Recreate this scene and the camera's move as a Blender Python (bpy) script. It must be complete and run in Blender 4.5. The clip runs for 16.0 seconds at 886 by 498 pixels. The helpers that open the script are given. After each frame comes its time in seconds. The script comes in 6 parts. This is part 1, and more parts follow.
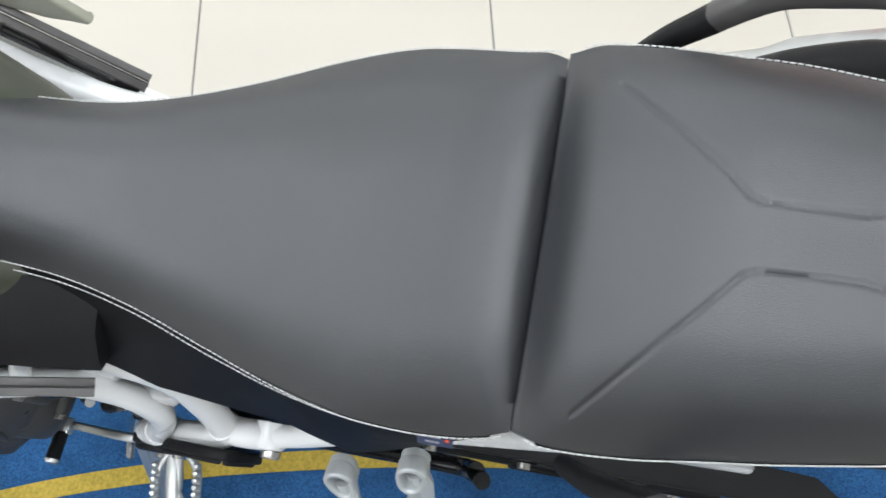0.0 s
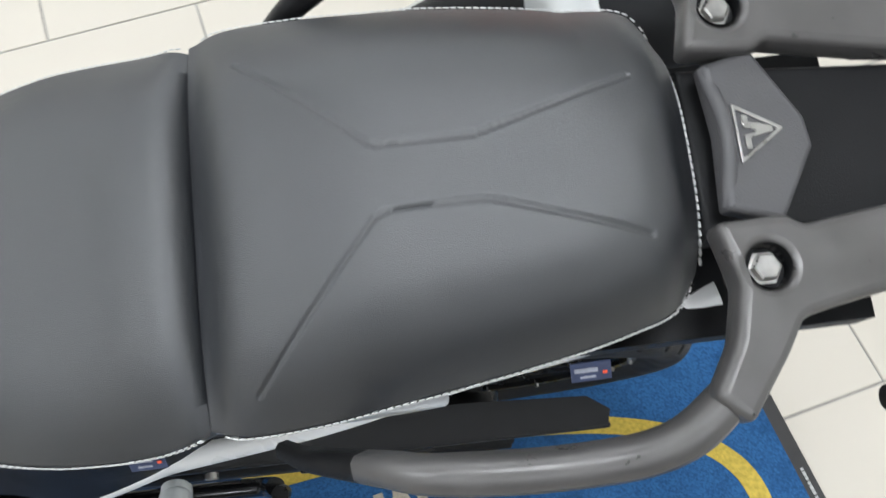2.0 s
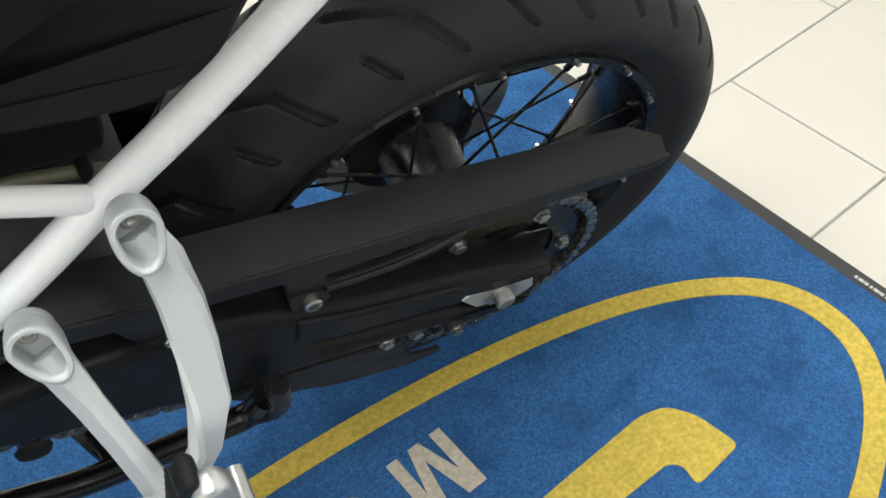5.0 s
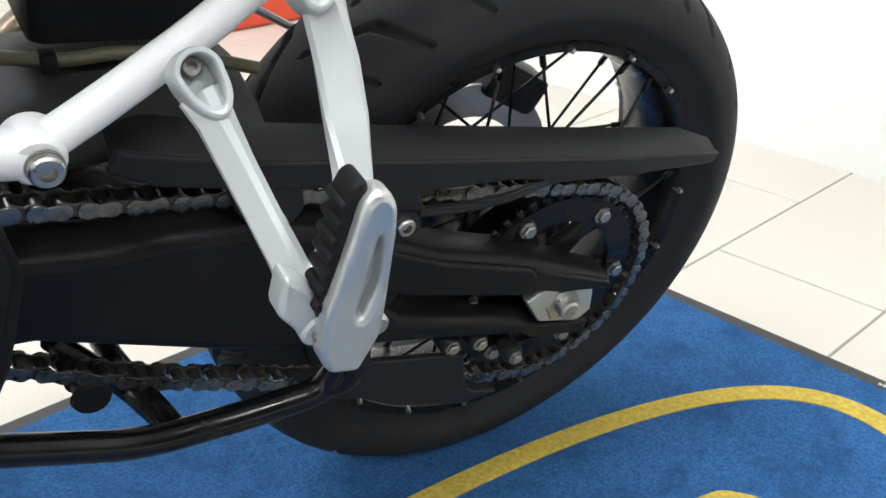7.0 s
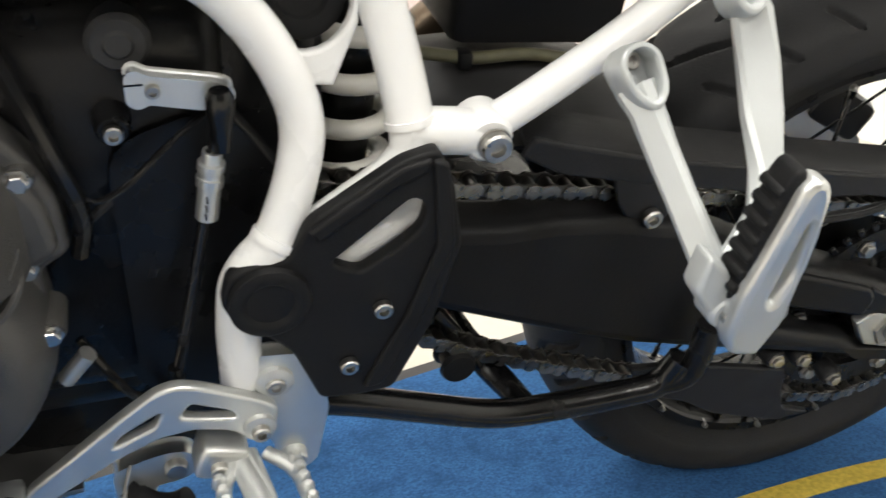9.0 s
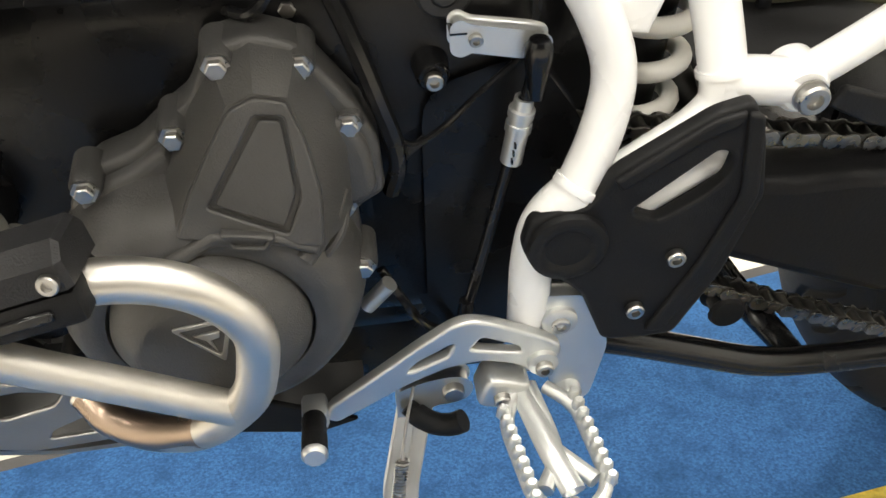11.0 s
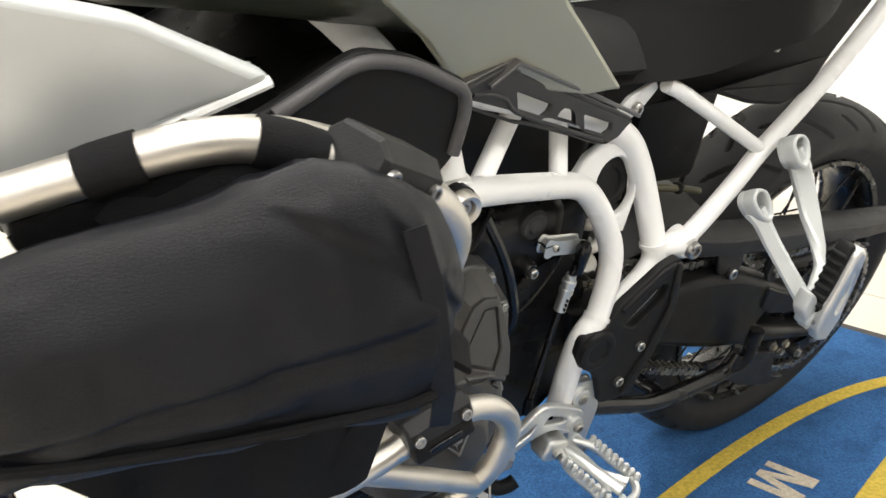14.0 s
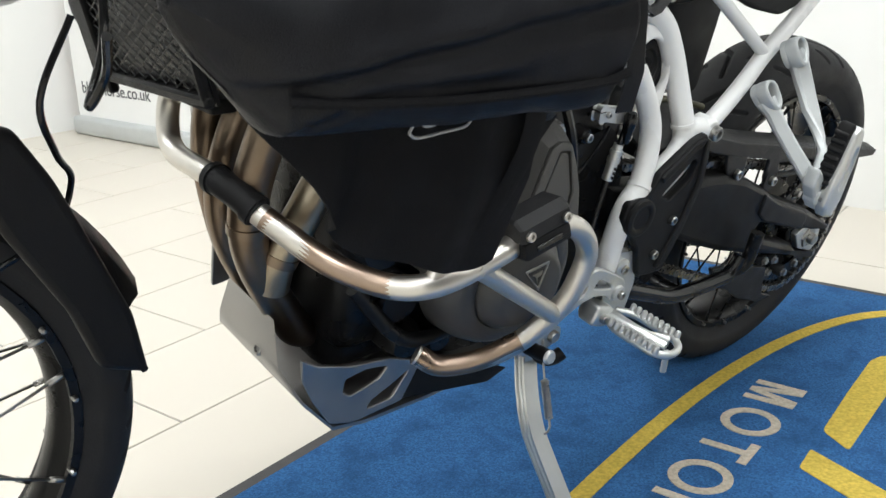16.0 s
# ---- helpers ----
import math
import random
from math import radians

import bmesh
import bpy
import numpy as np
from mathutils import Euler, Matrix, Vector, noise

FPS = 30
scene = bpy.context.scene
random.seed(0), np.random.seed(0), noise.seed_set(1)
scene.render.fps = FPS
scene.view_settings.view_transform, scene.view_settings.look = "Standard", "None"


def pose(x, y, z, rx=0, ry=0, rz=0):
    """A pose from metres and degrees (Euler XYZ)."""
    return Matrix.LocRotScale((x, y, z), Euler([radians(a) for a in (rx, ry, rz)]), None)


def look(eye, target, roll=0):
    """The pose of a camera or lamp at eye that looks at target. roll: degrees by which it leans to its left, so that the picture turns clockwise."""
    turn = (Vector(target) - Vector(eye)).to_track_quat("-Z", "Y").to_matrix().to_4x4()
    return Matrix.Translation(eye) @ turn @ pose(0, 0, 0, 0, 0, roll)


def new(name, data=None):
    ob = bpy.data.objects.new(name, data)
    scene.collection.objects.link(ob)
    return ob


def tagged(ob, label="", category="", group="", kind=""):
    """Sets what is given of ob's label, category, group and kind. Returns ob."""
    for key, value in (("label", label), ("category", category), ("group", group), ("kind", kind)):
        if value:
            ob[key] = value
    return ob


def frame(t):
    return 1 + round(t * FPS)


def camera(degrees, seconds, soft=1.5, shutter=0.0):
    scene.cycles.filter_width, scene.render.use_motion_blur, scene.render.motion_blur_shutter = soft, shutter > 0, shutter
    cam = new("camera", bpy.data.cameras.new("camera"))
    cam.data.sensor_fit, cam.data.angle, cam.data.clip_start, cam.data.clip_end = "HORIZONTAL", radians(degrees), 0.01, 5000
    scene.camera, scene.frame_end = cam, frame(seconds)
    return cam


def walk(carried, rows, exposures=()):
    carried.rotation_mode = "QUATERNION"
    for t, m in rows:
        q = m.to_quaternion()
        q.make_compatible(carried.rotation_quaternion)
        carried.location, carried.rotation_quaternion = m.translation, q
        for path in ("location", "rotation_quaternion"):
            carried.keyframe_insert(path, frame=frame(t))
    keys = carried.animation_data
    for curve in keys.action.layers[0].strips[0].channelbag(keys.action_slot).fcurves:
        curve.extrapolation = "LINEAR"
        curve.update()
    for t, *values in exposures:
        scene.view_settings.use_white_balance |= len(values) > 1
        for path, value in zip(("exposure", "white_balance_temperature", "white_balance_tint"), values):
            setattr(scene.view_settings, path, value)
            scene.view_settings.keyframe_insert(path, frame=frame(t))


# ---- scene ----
cam = camera(50.0, 16.0, shutter=0.3)
PATH = [
    (0, (0.598, 0.421, 1.537), (0.322, 1.279, -0.249), -2.2),
    (0.5, (0.672, 0.43, 1.539), (0.404, 1.315, -0.234), -1.7),
    (1, (0.714, 0.428, 1.551), (0.523, 1.352, -0.213), 0.4),
    (1.5, (0.727, 0.426, 1.544), (0.653, 1.369, -0.218), 2.3),
    (2, (0.713, 0.414, 1.527), (0.784, 1.339, -0.245), 2.8),
    (2.5, (0.626, 0.393, 1.493), (0.958, 1.28, -0.268), 4.4),
    (3, (0.585, 0.355, 1.45), (0.976, 1.218, -0.312), 1.3),
    (3.5, (0.597, 0.324, 1.36), (0.943, 1.202, -0.403), 0.2),
    (4, (0.6, 0.31, 1.238), (0.902, 1.257, -0.497), -2.7),
    (6.3, (0.376, 0.096, 0.833), (1.084, 1.622, -0.249), -1.0),
    (6.5, (0.357, 0.087, 0.803), (1.088, 1.635, -0.231), -0.7),
    (7, (0.324, 0.071, 0.758), (1.1, 1.681, -0.14), 0.5),
    (7.5, (0.297, 0.053, 0.741), (1.08, 1.706, -0.069), 1.4),
    (8, (0.254, 0.051, 0.74), (0.948, 1.748, -0.06), 1.0),
    (8.5, (0.21, 0.058, 0.745), (0.773, 1.801, -0.058), 0.3),
    (9, (0.176, 0.062, 0.746), (0.586, 1.838, -0.079), -0.6),
    (9.5, (0.144, 0.07, 0.749), (0.386, 1.85, -0.13), -1.7),
    (10, (0.124, 0.075, 0.749), (0.193, 1.845, -0.18), -3.0),
    (10.2, (0.12, 0.076, 0.749), (0.124, 1.837, -0.198), -3.5),
    (12.3, (-0.04, 0.046, 0.893), (0.073, 1.776, -0.105), -5.9),
    (12.5, (-0.097, 0.016, 0.916), (0.22, 1.733, -0.06), -4.4),
    (13, (-0.204, -0.047, 0.945), (0.362, 1.646, 0.043), -3.5),
    (13.5, (-0.292, -0.118, 0.966), (0.425, 1.565, 0.158), -2.9),
    (14, (-0.422, -0.16, 0.997), (0.464, 1.466, 0.242), -2.3),
    (14.5, (-0.546, -0.182, 0.999), (0.475, 1.365, 0.248), -1.7),
    (15, (-0.608, -0.218, 0.959), (0.414, 1.333, 0.218), -2.0),
    (15.5, (-0.649, -0.225, 0.887), (0.378, 1.345, 0.195), -1.7),
    (16, (-0.672, -0.211, 0.818), (0.4, 1.357, 0.192), -1.6),
]
walk(cam, [(t, look(eye, target, roll)) for t, eye, target, roll in PATH],
     [(0, -0.01, 6150, 9), (2, -0.02, 6150, 9), (2.5, 0.09, 6200, 8), (3, 0.01, 6400, 7), (3.5, 0.01, 6400, 7), (4, 0.17, 6500, 7), (6.5, 0.24, 6450, 10), (7.5, 0.37, 6150, 9), (8, 0.31, 6350, 10), (8.5, 0.31, 6650, 10), (9, 0.48, 7000, 10), (9.5, 0.63, 7150, 10),
      (10, 0.85, 7450, 10), (12.5, 0.67, 7150, 10), (13, 0.65, 7250, 11), (13.5, 0.69, 7250, 11), (14, 0.51, 7050, 11), (14.5, 0.23, 6800, 10), (15, 0.03, 6600, 10), (15.5, 0.07, 6500, 9), (16, 0.15, 6400, 8)])

# ---- world and light ----
world = bpy.data.worlds.new("showroom_world")
scene.world = world
world.use_nodes = True
world.node_tree.nodes["Background"].inputs[0].default_value = (0.96, 0.98, 1.0, 1)
world.node_tree.nodes["Background"].inputs[1].default_value = 0.12
scene.view_settings.exposure = 0.0


# ---- materials ----
def material(name, color, rough=0.5, metal=0.0, vary=0.12, scale=25.0, bump=0.0, bump_scale=300.0,
             rough_vary=0.1, coat=0.0, stains=0.0, stain_color=(0.02, 0.02, 0.02), stain_scale=6.0, spec=0.5, stain_from=0.55, stain_to=0.75):
    m = bpy.data.materials.new(name)
    m.use_nodes = True
    nt = m.node_tree
    nodes, links = nt.nodes, nt.links
    b = nodes["Principled BSDF"]
    b.inputs["Metallic"].default_value = metal
    b.inputs["Coat Weight"].default_value = coat
    b.inputs["Specular IOR Level"].default_value = spec
    tc = nodes.new("ShaderNodeTexCoord")
    n1 = nodes.new("ShaderNodeTexNoise")
    n1.inputs["Scale"].default_value = scale
    n1.inputs["Detail"].default_value = 6.0
    links.new(tc.outputs["Object"], n1.inputs["Vector"])
    ramp = nodes.new("ShaderNodeMapRange")
    ramp.inputs[1].default_value, ramp.inputs[2].default_value = 0.3, 0.7
    ramp.inputs[3].default_value, ramp.inputs[4].default_value = 1 - vary, 1 + vary
    links.new(n1.outputs["Fac"], ramp.inputs[0])
    mix = nodes.new("ShaderNodeVectorMath")
    mix.operation = "SCALE"
    mix.inputs[0].default_value = color
    links.new(ramp.outputs[0], mix.inputs["Scale"])
    out = mix.outputs[0]
    if stains:
        n3 = nodes.new("ShaderNodeTexNoise")
        n3.inputs["Scale"].default_value = stain_scale
        n3.inputs["Detail"].default_value = 8.0
        n3.inputs["Roughness"].default_value = 0.65
        links.new(tc.outputs["Object"], n3.inputs["Vector"])
        r3 = nodes.new("ShaderNodeMapRange")
        r3.inputs[1].default_value, r3.inputs[2].default_value = stain_from, stain_to
        r3.inputs[3].default_value, r3.inputs[4].default_value = 0.0, stains
        links.new(n3.outputs["Fac"], r3.inputs[0])
        mx = nodes.new("ShaderNodeMix")
        mx.data_type = "RGBA"
        links.new(r3.outputs[0], mx.inputs[0])
        links.new(out, mx.inputs[6])
        mx.inputs[7].default_value = (*stain_color, 1)
        out = mx.outputs[2]
    links.new(out, b.inputs["Base Color"])
    r2 = nodes.new("ShaderNodeMapRange")
    r2.inputs[1].default_value, r2.inputs[2].default_value = 0.3, 0.7
    r2.inputs[3].default_value, r2.inputs[4].default_value = max(0.03, rough - rough_vary), min(1, rough + rough_vary)
    links.new(n1.outputs["Fac"], r2.inputs[0])
    links.new(r2.outputs[0], b.inputs["Roughness"])
    if bump:
        n2 = nodes.new("ShaderNodeTexNoise")
        n2.inputs["Scale"].default_value = bump_scale
        n2.inputs["Detail"].default_value = 4.0
        links.new(tc.outputs["Object"], n2.inputs["Vector"])
        bp = nodes.new("ShaderNodeBump")
        bp.inputs["Strength"].default_value = bump
        bp.inputs["Distance"].default_value = 0.002
        links.new(n2.outputs["Fac"], bp.inputs["Height"])
        links.new(bp.outputs["Normal"], b.inputs["Normal"])
    return m


def glowing(name, color, strength):
    m = bpy.data.materials.new(name)
    m.use_nodes = True
    b = m.node_tree.nodes["Principled BSDF"]
    b.inputs["Base Color"].default_value = (*color, 1)
    b.inputs["Emission Color"].default_value = (*color, 1)
    b.inputs["Emission Strength"].default_value = strength
    return m


WALL = material("white_wall_paint", (0.82, 0.82, 0.8), 0.7, vary=0.02, scale=3, bump=0.05, bump_scale=120)
# for the wall out of view, made dark so glossy parts reflect less
UNSEEN_DARK = material("unseen_dark_wall", (0.06, 0.06, 0.062), 0.7, vary=0.06, scale=3, bump=0.05, bump_scale=120)
# grey of the unseen ceiling is set to dim reflections in the saddle
CEIL = material("ceiling_paint", (0.45, 0.45, 0.44), 0.8, vary=0.02, scale=3)
TILE = material("cream_porcelain_tile", (0.60, 0.555, 0.48), 0.3, vary=0.012, scale=1.3, rough_vary=0.0)
GROUT = material("grey_grout", (0.3, 0.29, 0.27), 0.9, vary=0.15, scale=40)
BLUE = material("blue_carpet_pile", (0.040, 0.128, 0.305), 0.95, vary=0.36, scale=300, bump=1.0, bump_scale=900, stains=0.5, stain_from=0.48, stain_to=0.64, stain_color=(0.018, 0.060, 0.15), stain_scale=13, spec=0.05)
YELLOW = material("yellow_carpet_pile", (0.62, 0.46, 0.09), 0.95, vary=0.2, scale=160, bump=1.0, bump_scale=900, stains=0.3, stain_color=(0.35, 0.22, 0.04), stain_scale=14, spec=0.05)
BEIGE = material("beige_carpet_pile", (0.52, 0.46, 0.37), 0.95, vary=0.18, scale=160, bump=1.0, bump_scale=900, stains=0.3, stain_color=(0.3, 0.25, 0.18), stain_scale=14, spec=0.05)
EDGE = material("black_rubber_edging", (0.035, 0.033, 0.033), 0.6, vary=0.2, scale=50, bump=0.2)
WHITE = material("white_frame_paint", (0.82, 0.82, 0.81), 0.32, vary=0.02, scale=12, bump=0.03, bump_scale=180, coat=0.2)
SILVER = material("satin_silver_alloy", (0.62, 0.63, 0.62), 0.38, metal=0.85, vary=0.05, scale=30, bump=0.05, bump_scale=500)
ALLOY_PAINT = material("silver_painted_alloy", (0.52, 0.54, 0.54), 0.42, metal=0.35, vary=0.05, scale=20, bump=0.04, bump_scale=500)
STEEL = material("brushed_stainless_tube", (0.66, 0.63, 0.58), 0.42, metal=1.0, vary=0.08, scale=18, bump=0.05, bump_scale=700)
CHROME = material("bright_zinc_bolt", (0.43, 0.42, 0.40), 0.34, metal=1.0, vary=0.2, scale=60)
DARKSTEEL = material("dark_chain_steel", (0.12, 0.115, 0.105), 0.35, metal=0.9, vary=0.3, scale=80)
CHAIN = material("worn_chain_plate", (0.24, 0.23, 0.215), 0.3, metal=1.0, vary=0.3, scale=80)
PLASTIC = material("black_moulded_plastic", (0.010, 0.010, 0.0105), 0.48, vary=0.15, scale=30, bump=0.25, bump_scale=900, spec=0.15)
GUARD = material("black_guard_plastic", (0.015, 0.015, 0.016), 0.42, vary=0.12, scale=30, bump=0.3, bump_scale=900, spec=0.22)
GREYPL = material("dark_grey_plastic", (0.034, 0.034, 0.035), 0.5, vary=0.12, scale=30, bump=0.25, bump_scale=900, spec=0.3)
GLOSSBLK = material("gloss_black_metal", (0.006, 0.006, 0.0065), 0.22, vary=0.1, scale=25, spec=0.4)
SWINGARM = material("satin_black_swingarm_paint", (0.008, 0.008, 0.0085), 0.4, vary=0.1, scale=25, bump=0.12, bump_scale=500, spec=0.15)
SATINBLK = material("satin_black_metal", (0.0065, 0.0065, 0.007), 0.30, vary=0.15, scale=25, bump=0.12, bump_scale=300, spec=0.26)
RUBBER = material("tyre_rubber", (0.021, 0.021, 0.022), 0.6, vary=0.2, scale=30, bump=0.2, bump_scale=400, spec=0.22)
VINYL = material("charcoal_seat_vinyl", (0.011, 0.012, 0.0145), 0.40, vary=0.14, scale=7, bump=0.25, bump_scale=1400, rough_vary=0.06, spec=1.0)
VINYLSIDE = material("black_seat_vinyl", (0.008, 0.008, 0.0085), 0.5, vary=0.1, scale=12, bump=0.3, bump_scale=1200, spec=0.1)
COVER = material("grey_tail_cover_plastic", (0.072, 0.070, 0.072), 0.5, vary=0.08, scale=30, bump=0.3, bump_scale=900, spec=0.4)
GREYVINYL = material("silver_grey_seat_vinyl", (0.46, 0.47, 0.48), 0.42, vary=0.08, scale=20, bump=0.3, bump_scale=700)
TAGPRINT = material("grey_woven_print", (0.24, 0.25, 0.29), 0.8, vary=0.15, scale=400)
STITCH = material("white_thread", (0.5, 0.5, 0.49), 0.8, vary=0.1, scale=400)
RAIL = material("dark_grey_cast_alloy", (0.105, 0.10, 0.097), 0.36, metal=0.45, vary=0.08, scale=40, bump=0.12, bump_scale=1400)
ENGINE = material("graphite_engine_paint", (0.075, 0.073, 0.070), 0.45, metal=0.3, vary=0.1, scale=30, bump=0.25, bump_scale=800, spec=0.4)
BAG = material("black_coated_nylon", (0.0055, 0.006, 0.0082), 0.40, vary=0.2, scale=14, bump=0.3, bump_scale=900, spec=0.21)
STRAP = material("black_webbing", (0.010, 0.010, 0.011), 0.8, vary=0.2, scale=60, bump=0.6, bump_scale=900, spec=0.1)
GREEN = material("khaki_green_paint", (0.05, 0.055, 0.038), 0.35, metal=0.3, vary=0.05, scale=10, coat=0.4)
# the tank's green made pale: the white wall's reflection put into the colour
LIT_KHAKI = material("khaki_paint_lit_pale", (0.33, 0.33, 0.265), 0.36, metal=0.35, vary=0.04, scale=8, coat=0.3)
SKID = material("brushed_aluminium_plate", (0.34, 0.335, 0.325), 0.4, metal=0.9, vary=0.08, scale=30, bump=0.08, bump_scale=600)
HEADER = material("heat_tinted_header_pipe", (0.19, 0.145, 0.105), 0.36, metal=1.0, vary=0.25, scale=9, stains=0.6, stain_color=(0.16, 0.08, 0.04), stain_scale=12)
BRANCH = material("straw_tinted_pipe", (0.34, 0.29, 0.215), 0.36, metal=1.0, vary=0.18, scale=11)
SPRING = material("white_spring_paint", (0.72, 0.7, 0.64), 0.4, vary=0.04, scale=20)
TAG = material("blue_woven_tag", (0.03, 0.04, 0.085), 0.7, vary=0.15, scale=200)
ORANGE = material("red_orange_plastic", (0.7, 0.08, 0.03), 0.4, vary=0.05, scale=20)
LOOM = material("olive_sleeve", (0.085, 0.08, 0.045), 0.5, vary=0.2, scale=90, bump=0.3, bump_scale=500)
BANNER = material("white_printed_vinyl", (0.8, 0.8, 0.79), 0.5, vary=0.02, scale=5)
INK = material("dark_grey_ink", (0.05, 0.05, 0.06), 0.6, vary=0.05)
COPPER = material("heat_tinted_steel_tube", (0.32, 0.24, 0.185), 0.3, metal=1.0, vary=0.15, scale=14, stains=0.5, stain_color=(0.28, 0.2, 0.16), stain_scale=16)


# ---- mesh helpers ----
def part(name, bm, mat, parent=None, label="", smooth=40):
    if isinstance(bm, bmesh.types.BMesh):
        me = bpy.data.meshes.new(name)
        bm.to_mesh(me)
        bm.free()
    else:
        me = bm
    if smooth:
        me.shade_smooth()
        me.set_sharp_from_angle(angle=radians(smooth))
    if not me.materials:
        me.materials.append(mat)
    ob = new(name, me)
    ob.parent = parent
    return tagged(ob, label)


def spline(points, n=6):
    """Points along a smooth curve through the given points."""
    p = [Vector(q) for q in points]
    if len(p) < 3:
        return p
    p = [2 * p[0] - p[1]] + p + [2 * p[-1] - p[-2]]
    out = []
    for i in range(1, len(p) - 2):
        for k in range(n):
            t = k / n
            a, b, c, d = p[i - 1], p[i], p[i + 1], p[i + 2]
            out.append(0.5 * (2 * b + (c - a) * t + (2 * a - 5 * b + 4 * c - d) * t * t + (3 * b - a - 3 * c + d) * t ** 3))
    return out + [p[-2]]


def corners(points, radius, n=5):
    """A line with its corners rounded, as a bent tube has them."""
    p = [Vector(q) for q in points]
    out = [p[0]]
    for a, b, c in zip(p, p[1:], p[2:]):
        r = min(radius, (b - a).length * 0.49, (c - b).length * 0.49)
        s, e = b + (a - b).normalized() * r, b + (c - b).normalized() * r
        for k in range(n + 1):
            t = k / n
            out.append((1 - t) ** 2 * s + 2 * t * (1 - t) * b + t * t * e)
    return out + [p[-1]]


def sweep(bm, path, radius, seg=16, cap=True, flat=1.0):
    """A tube along a path. radius: a number or one for each point. flat: its second half-axis over its first."""
    path = [Vector(q) for q in path]
    radii = radius if isinstance(radius, (list, tuple)) else [radius] * len(path)
    rings, side = [], None
    for i, p in enumerate(path):
        d = (path[min(i + 1, len(path) - 1)] - path[max(i - 1, 0)]).normalized()
        if side is None:
            side = d.cross(Vector((0, 1, 0)))
            side = side if side.length > 0.1 else d.cross(Vector((0, 0, 1)))
        side = (side - d * side.dot(d)).normalized()
        up = d.cross(side)
        rings.append([bm.verts.new(p + radii[i] * (math.cos(a) * side + flat * math.sin(a) * up))
                      for a in (2 * math.pi * k / seg for k in range(seg))])
    for r, s in zip(rings, rings[1:]):
        for k in range(seg):
            bm.faces.new((r[k], r[(k + 1) % seg], s[(k + 1) % seg], s[k]))
    if cap:
        bm.faces.new(rings[0][::-1])
        bm.faces.new(rings[-1])
    return bm


def tube(points, radius, seg=16, bend=None, cap=True, flat=1.0):
    bm = bmesh.new()
    return sweep(bm, corners(points, bend) if bend else spline(points), radius, seg, cap, flat)


def lathe(profile, seg=24, m=None):
    """A body of turning: rows of (radius, height) about z, moved by m."""
    bm = bmesh.new()
    rings = []
    for r, h in profile:
        if r < 1e-6:
            rings.append([bm.verts.new((0, 0, h))])
        else:
            rings.append([bm.verts.new((r * math.cos(2 * math.pi * k / seg), r * math.sin(2 * math.pi * k / seg), h)) for k in range(seg)])
    for a, b in zip(rings, rings[1:]):
        for k in range(seg):
            q = [a[k % len(a)], a[(k + 1) % len(a)], b[(k + 1) % len(b)], b[k % len(b)]]
            q = list(dict.fromkeys(q))
            if len(q) > 2:
                bm.faces.new(q)
    bmesh.ops.recalc_face_normals(bm, faces=bm.faces)
    if m is not None:
        bm.transform(m)
    return bm


LEFT = Matrix.Rotation(radians(90), 4, "X")  # z of a turned body points to the bike's left (-y)


def at(x, y, z, turn=LEFT):
    return Matrix.Translation((x, y, z)) @ turn


def plate(outline, y, thick, bevel=0.002, holes=(), rounded=0.0, m=None):
    """A plate in the plane of x and z whose middle lies at y; its outline and holes as rows of (x, z)."""
    cu = bpy.data.curves.new("plate", "CURVE")
    cu.dimensions, cu.fill_mode = "2D", "BOTH"
    cu.extrude, cu.bevel_depth, cu.bevel_resolution, cu.offset = max(thick / 2 - bevel, 0.0001), bevel, 2, -bevel
    for loop in (outline, *holes):
        pts = [Vector((a, b, 0)) for a, b in loop]
        if rounded:
            pts = corners([(pts[-1] + pts[0]) / 2] + pts + [(pts[-1] + pts[0]) / 2], rounded, 4)[:-1]
        s = cu.splines.new("POLY")
        s.points.add(len(pts) - 1)
        for q, p in zip(s.points, pts):
            q.co = (*p, 1)
        s.use_cyclic_u = True
    ob = new("plate", cu)
    me = bpy.data.meshes.new_from_object(ob.evaluated_get(bpy.context.evaluated_depsgraph_get()))
    bpy.data.objects.remove(ob)
    me.transform((m or Matrix.Identity(4)) @ Matrix.Translation((0, y, 0)) @ LEFT)
    return me


def loft(rings, cap=True):
    """A skin over closed rings that have the same number of points."""
    bm = bmesh.new()
    vs = [[bm.verts.new(p) for p in ring] for ring in rings]
    k = len(vs[0])
    for a, b in zip(vs, vs[1:]):
        for i in range(k):
            bm.faces.new((a[i], a[(i + 1) % k], b[(i + 1) % k], b[i]))
    if cap:
        bm.faces.new(vs[0][::-1])
        bm.faces.new(vs[-1])
    bmesh.ops.recalc_face_normals(bm, faces=bm.faces)
    return bm


def box(size, m=None, bevel=0.004, seg=2):
    bm = bmesh.new()
    bmesh.ops.create_cube(bm, size=1)
    bm.transform(Matrix.Diagonal((*size, 1)))
    if bevel:
        bmesh.ops.bevel(bm, geom=bm.edges[:], offset=bevel, segments=seg, affect="EDGES", profile=0.5)
    if m is not None:
        bm.transform(m)
    return bm


def joined(*bms):
    out = bmesh.new()
    for b in bms:
        if isinstance(b, bpy.types.Mesh):
            out.from_mesh(b)
            bpy.data.meshes.remove(b)
        else:
            me = bpy.data.meshes.new("piece")
            b.to_mesh(me)
            b.free()
            out.from_mesh(me)
            bpy.data.meshes.remove(me)
    return out

# ---- the room: tile rows run 17 degrees off x ----
ROOM = Matrix.Rotation(radians(17), 4, "Z")
TILING = Matrix.Rotation(radians(18.3), 4, "Z")


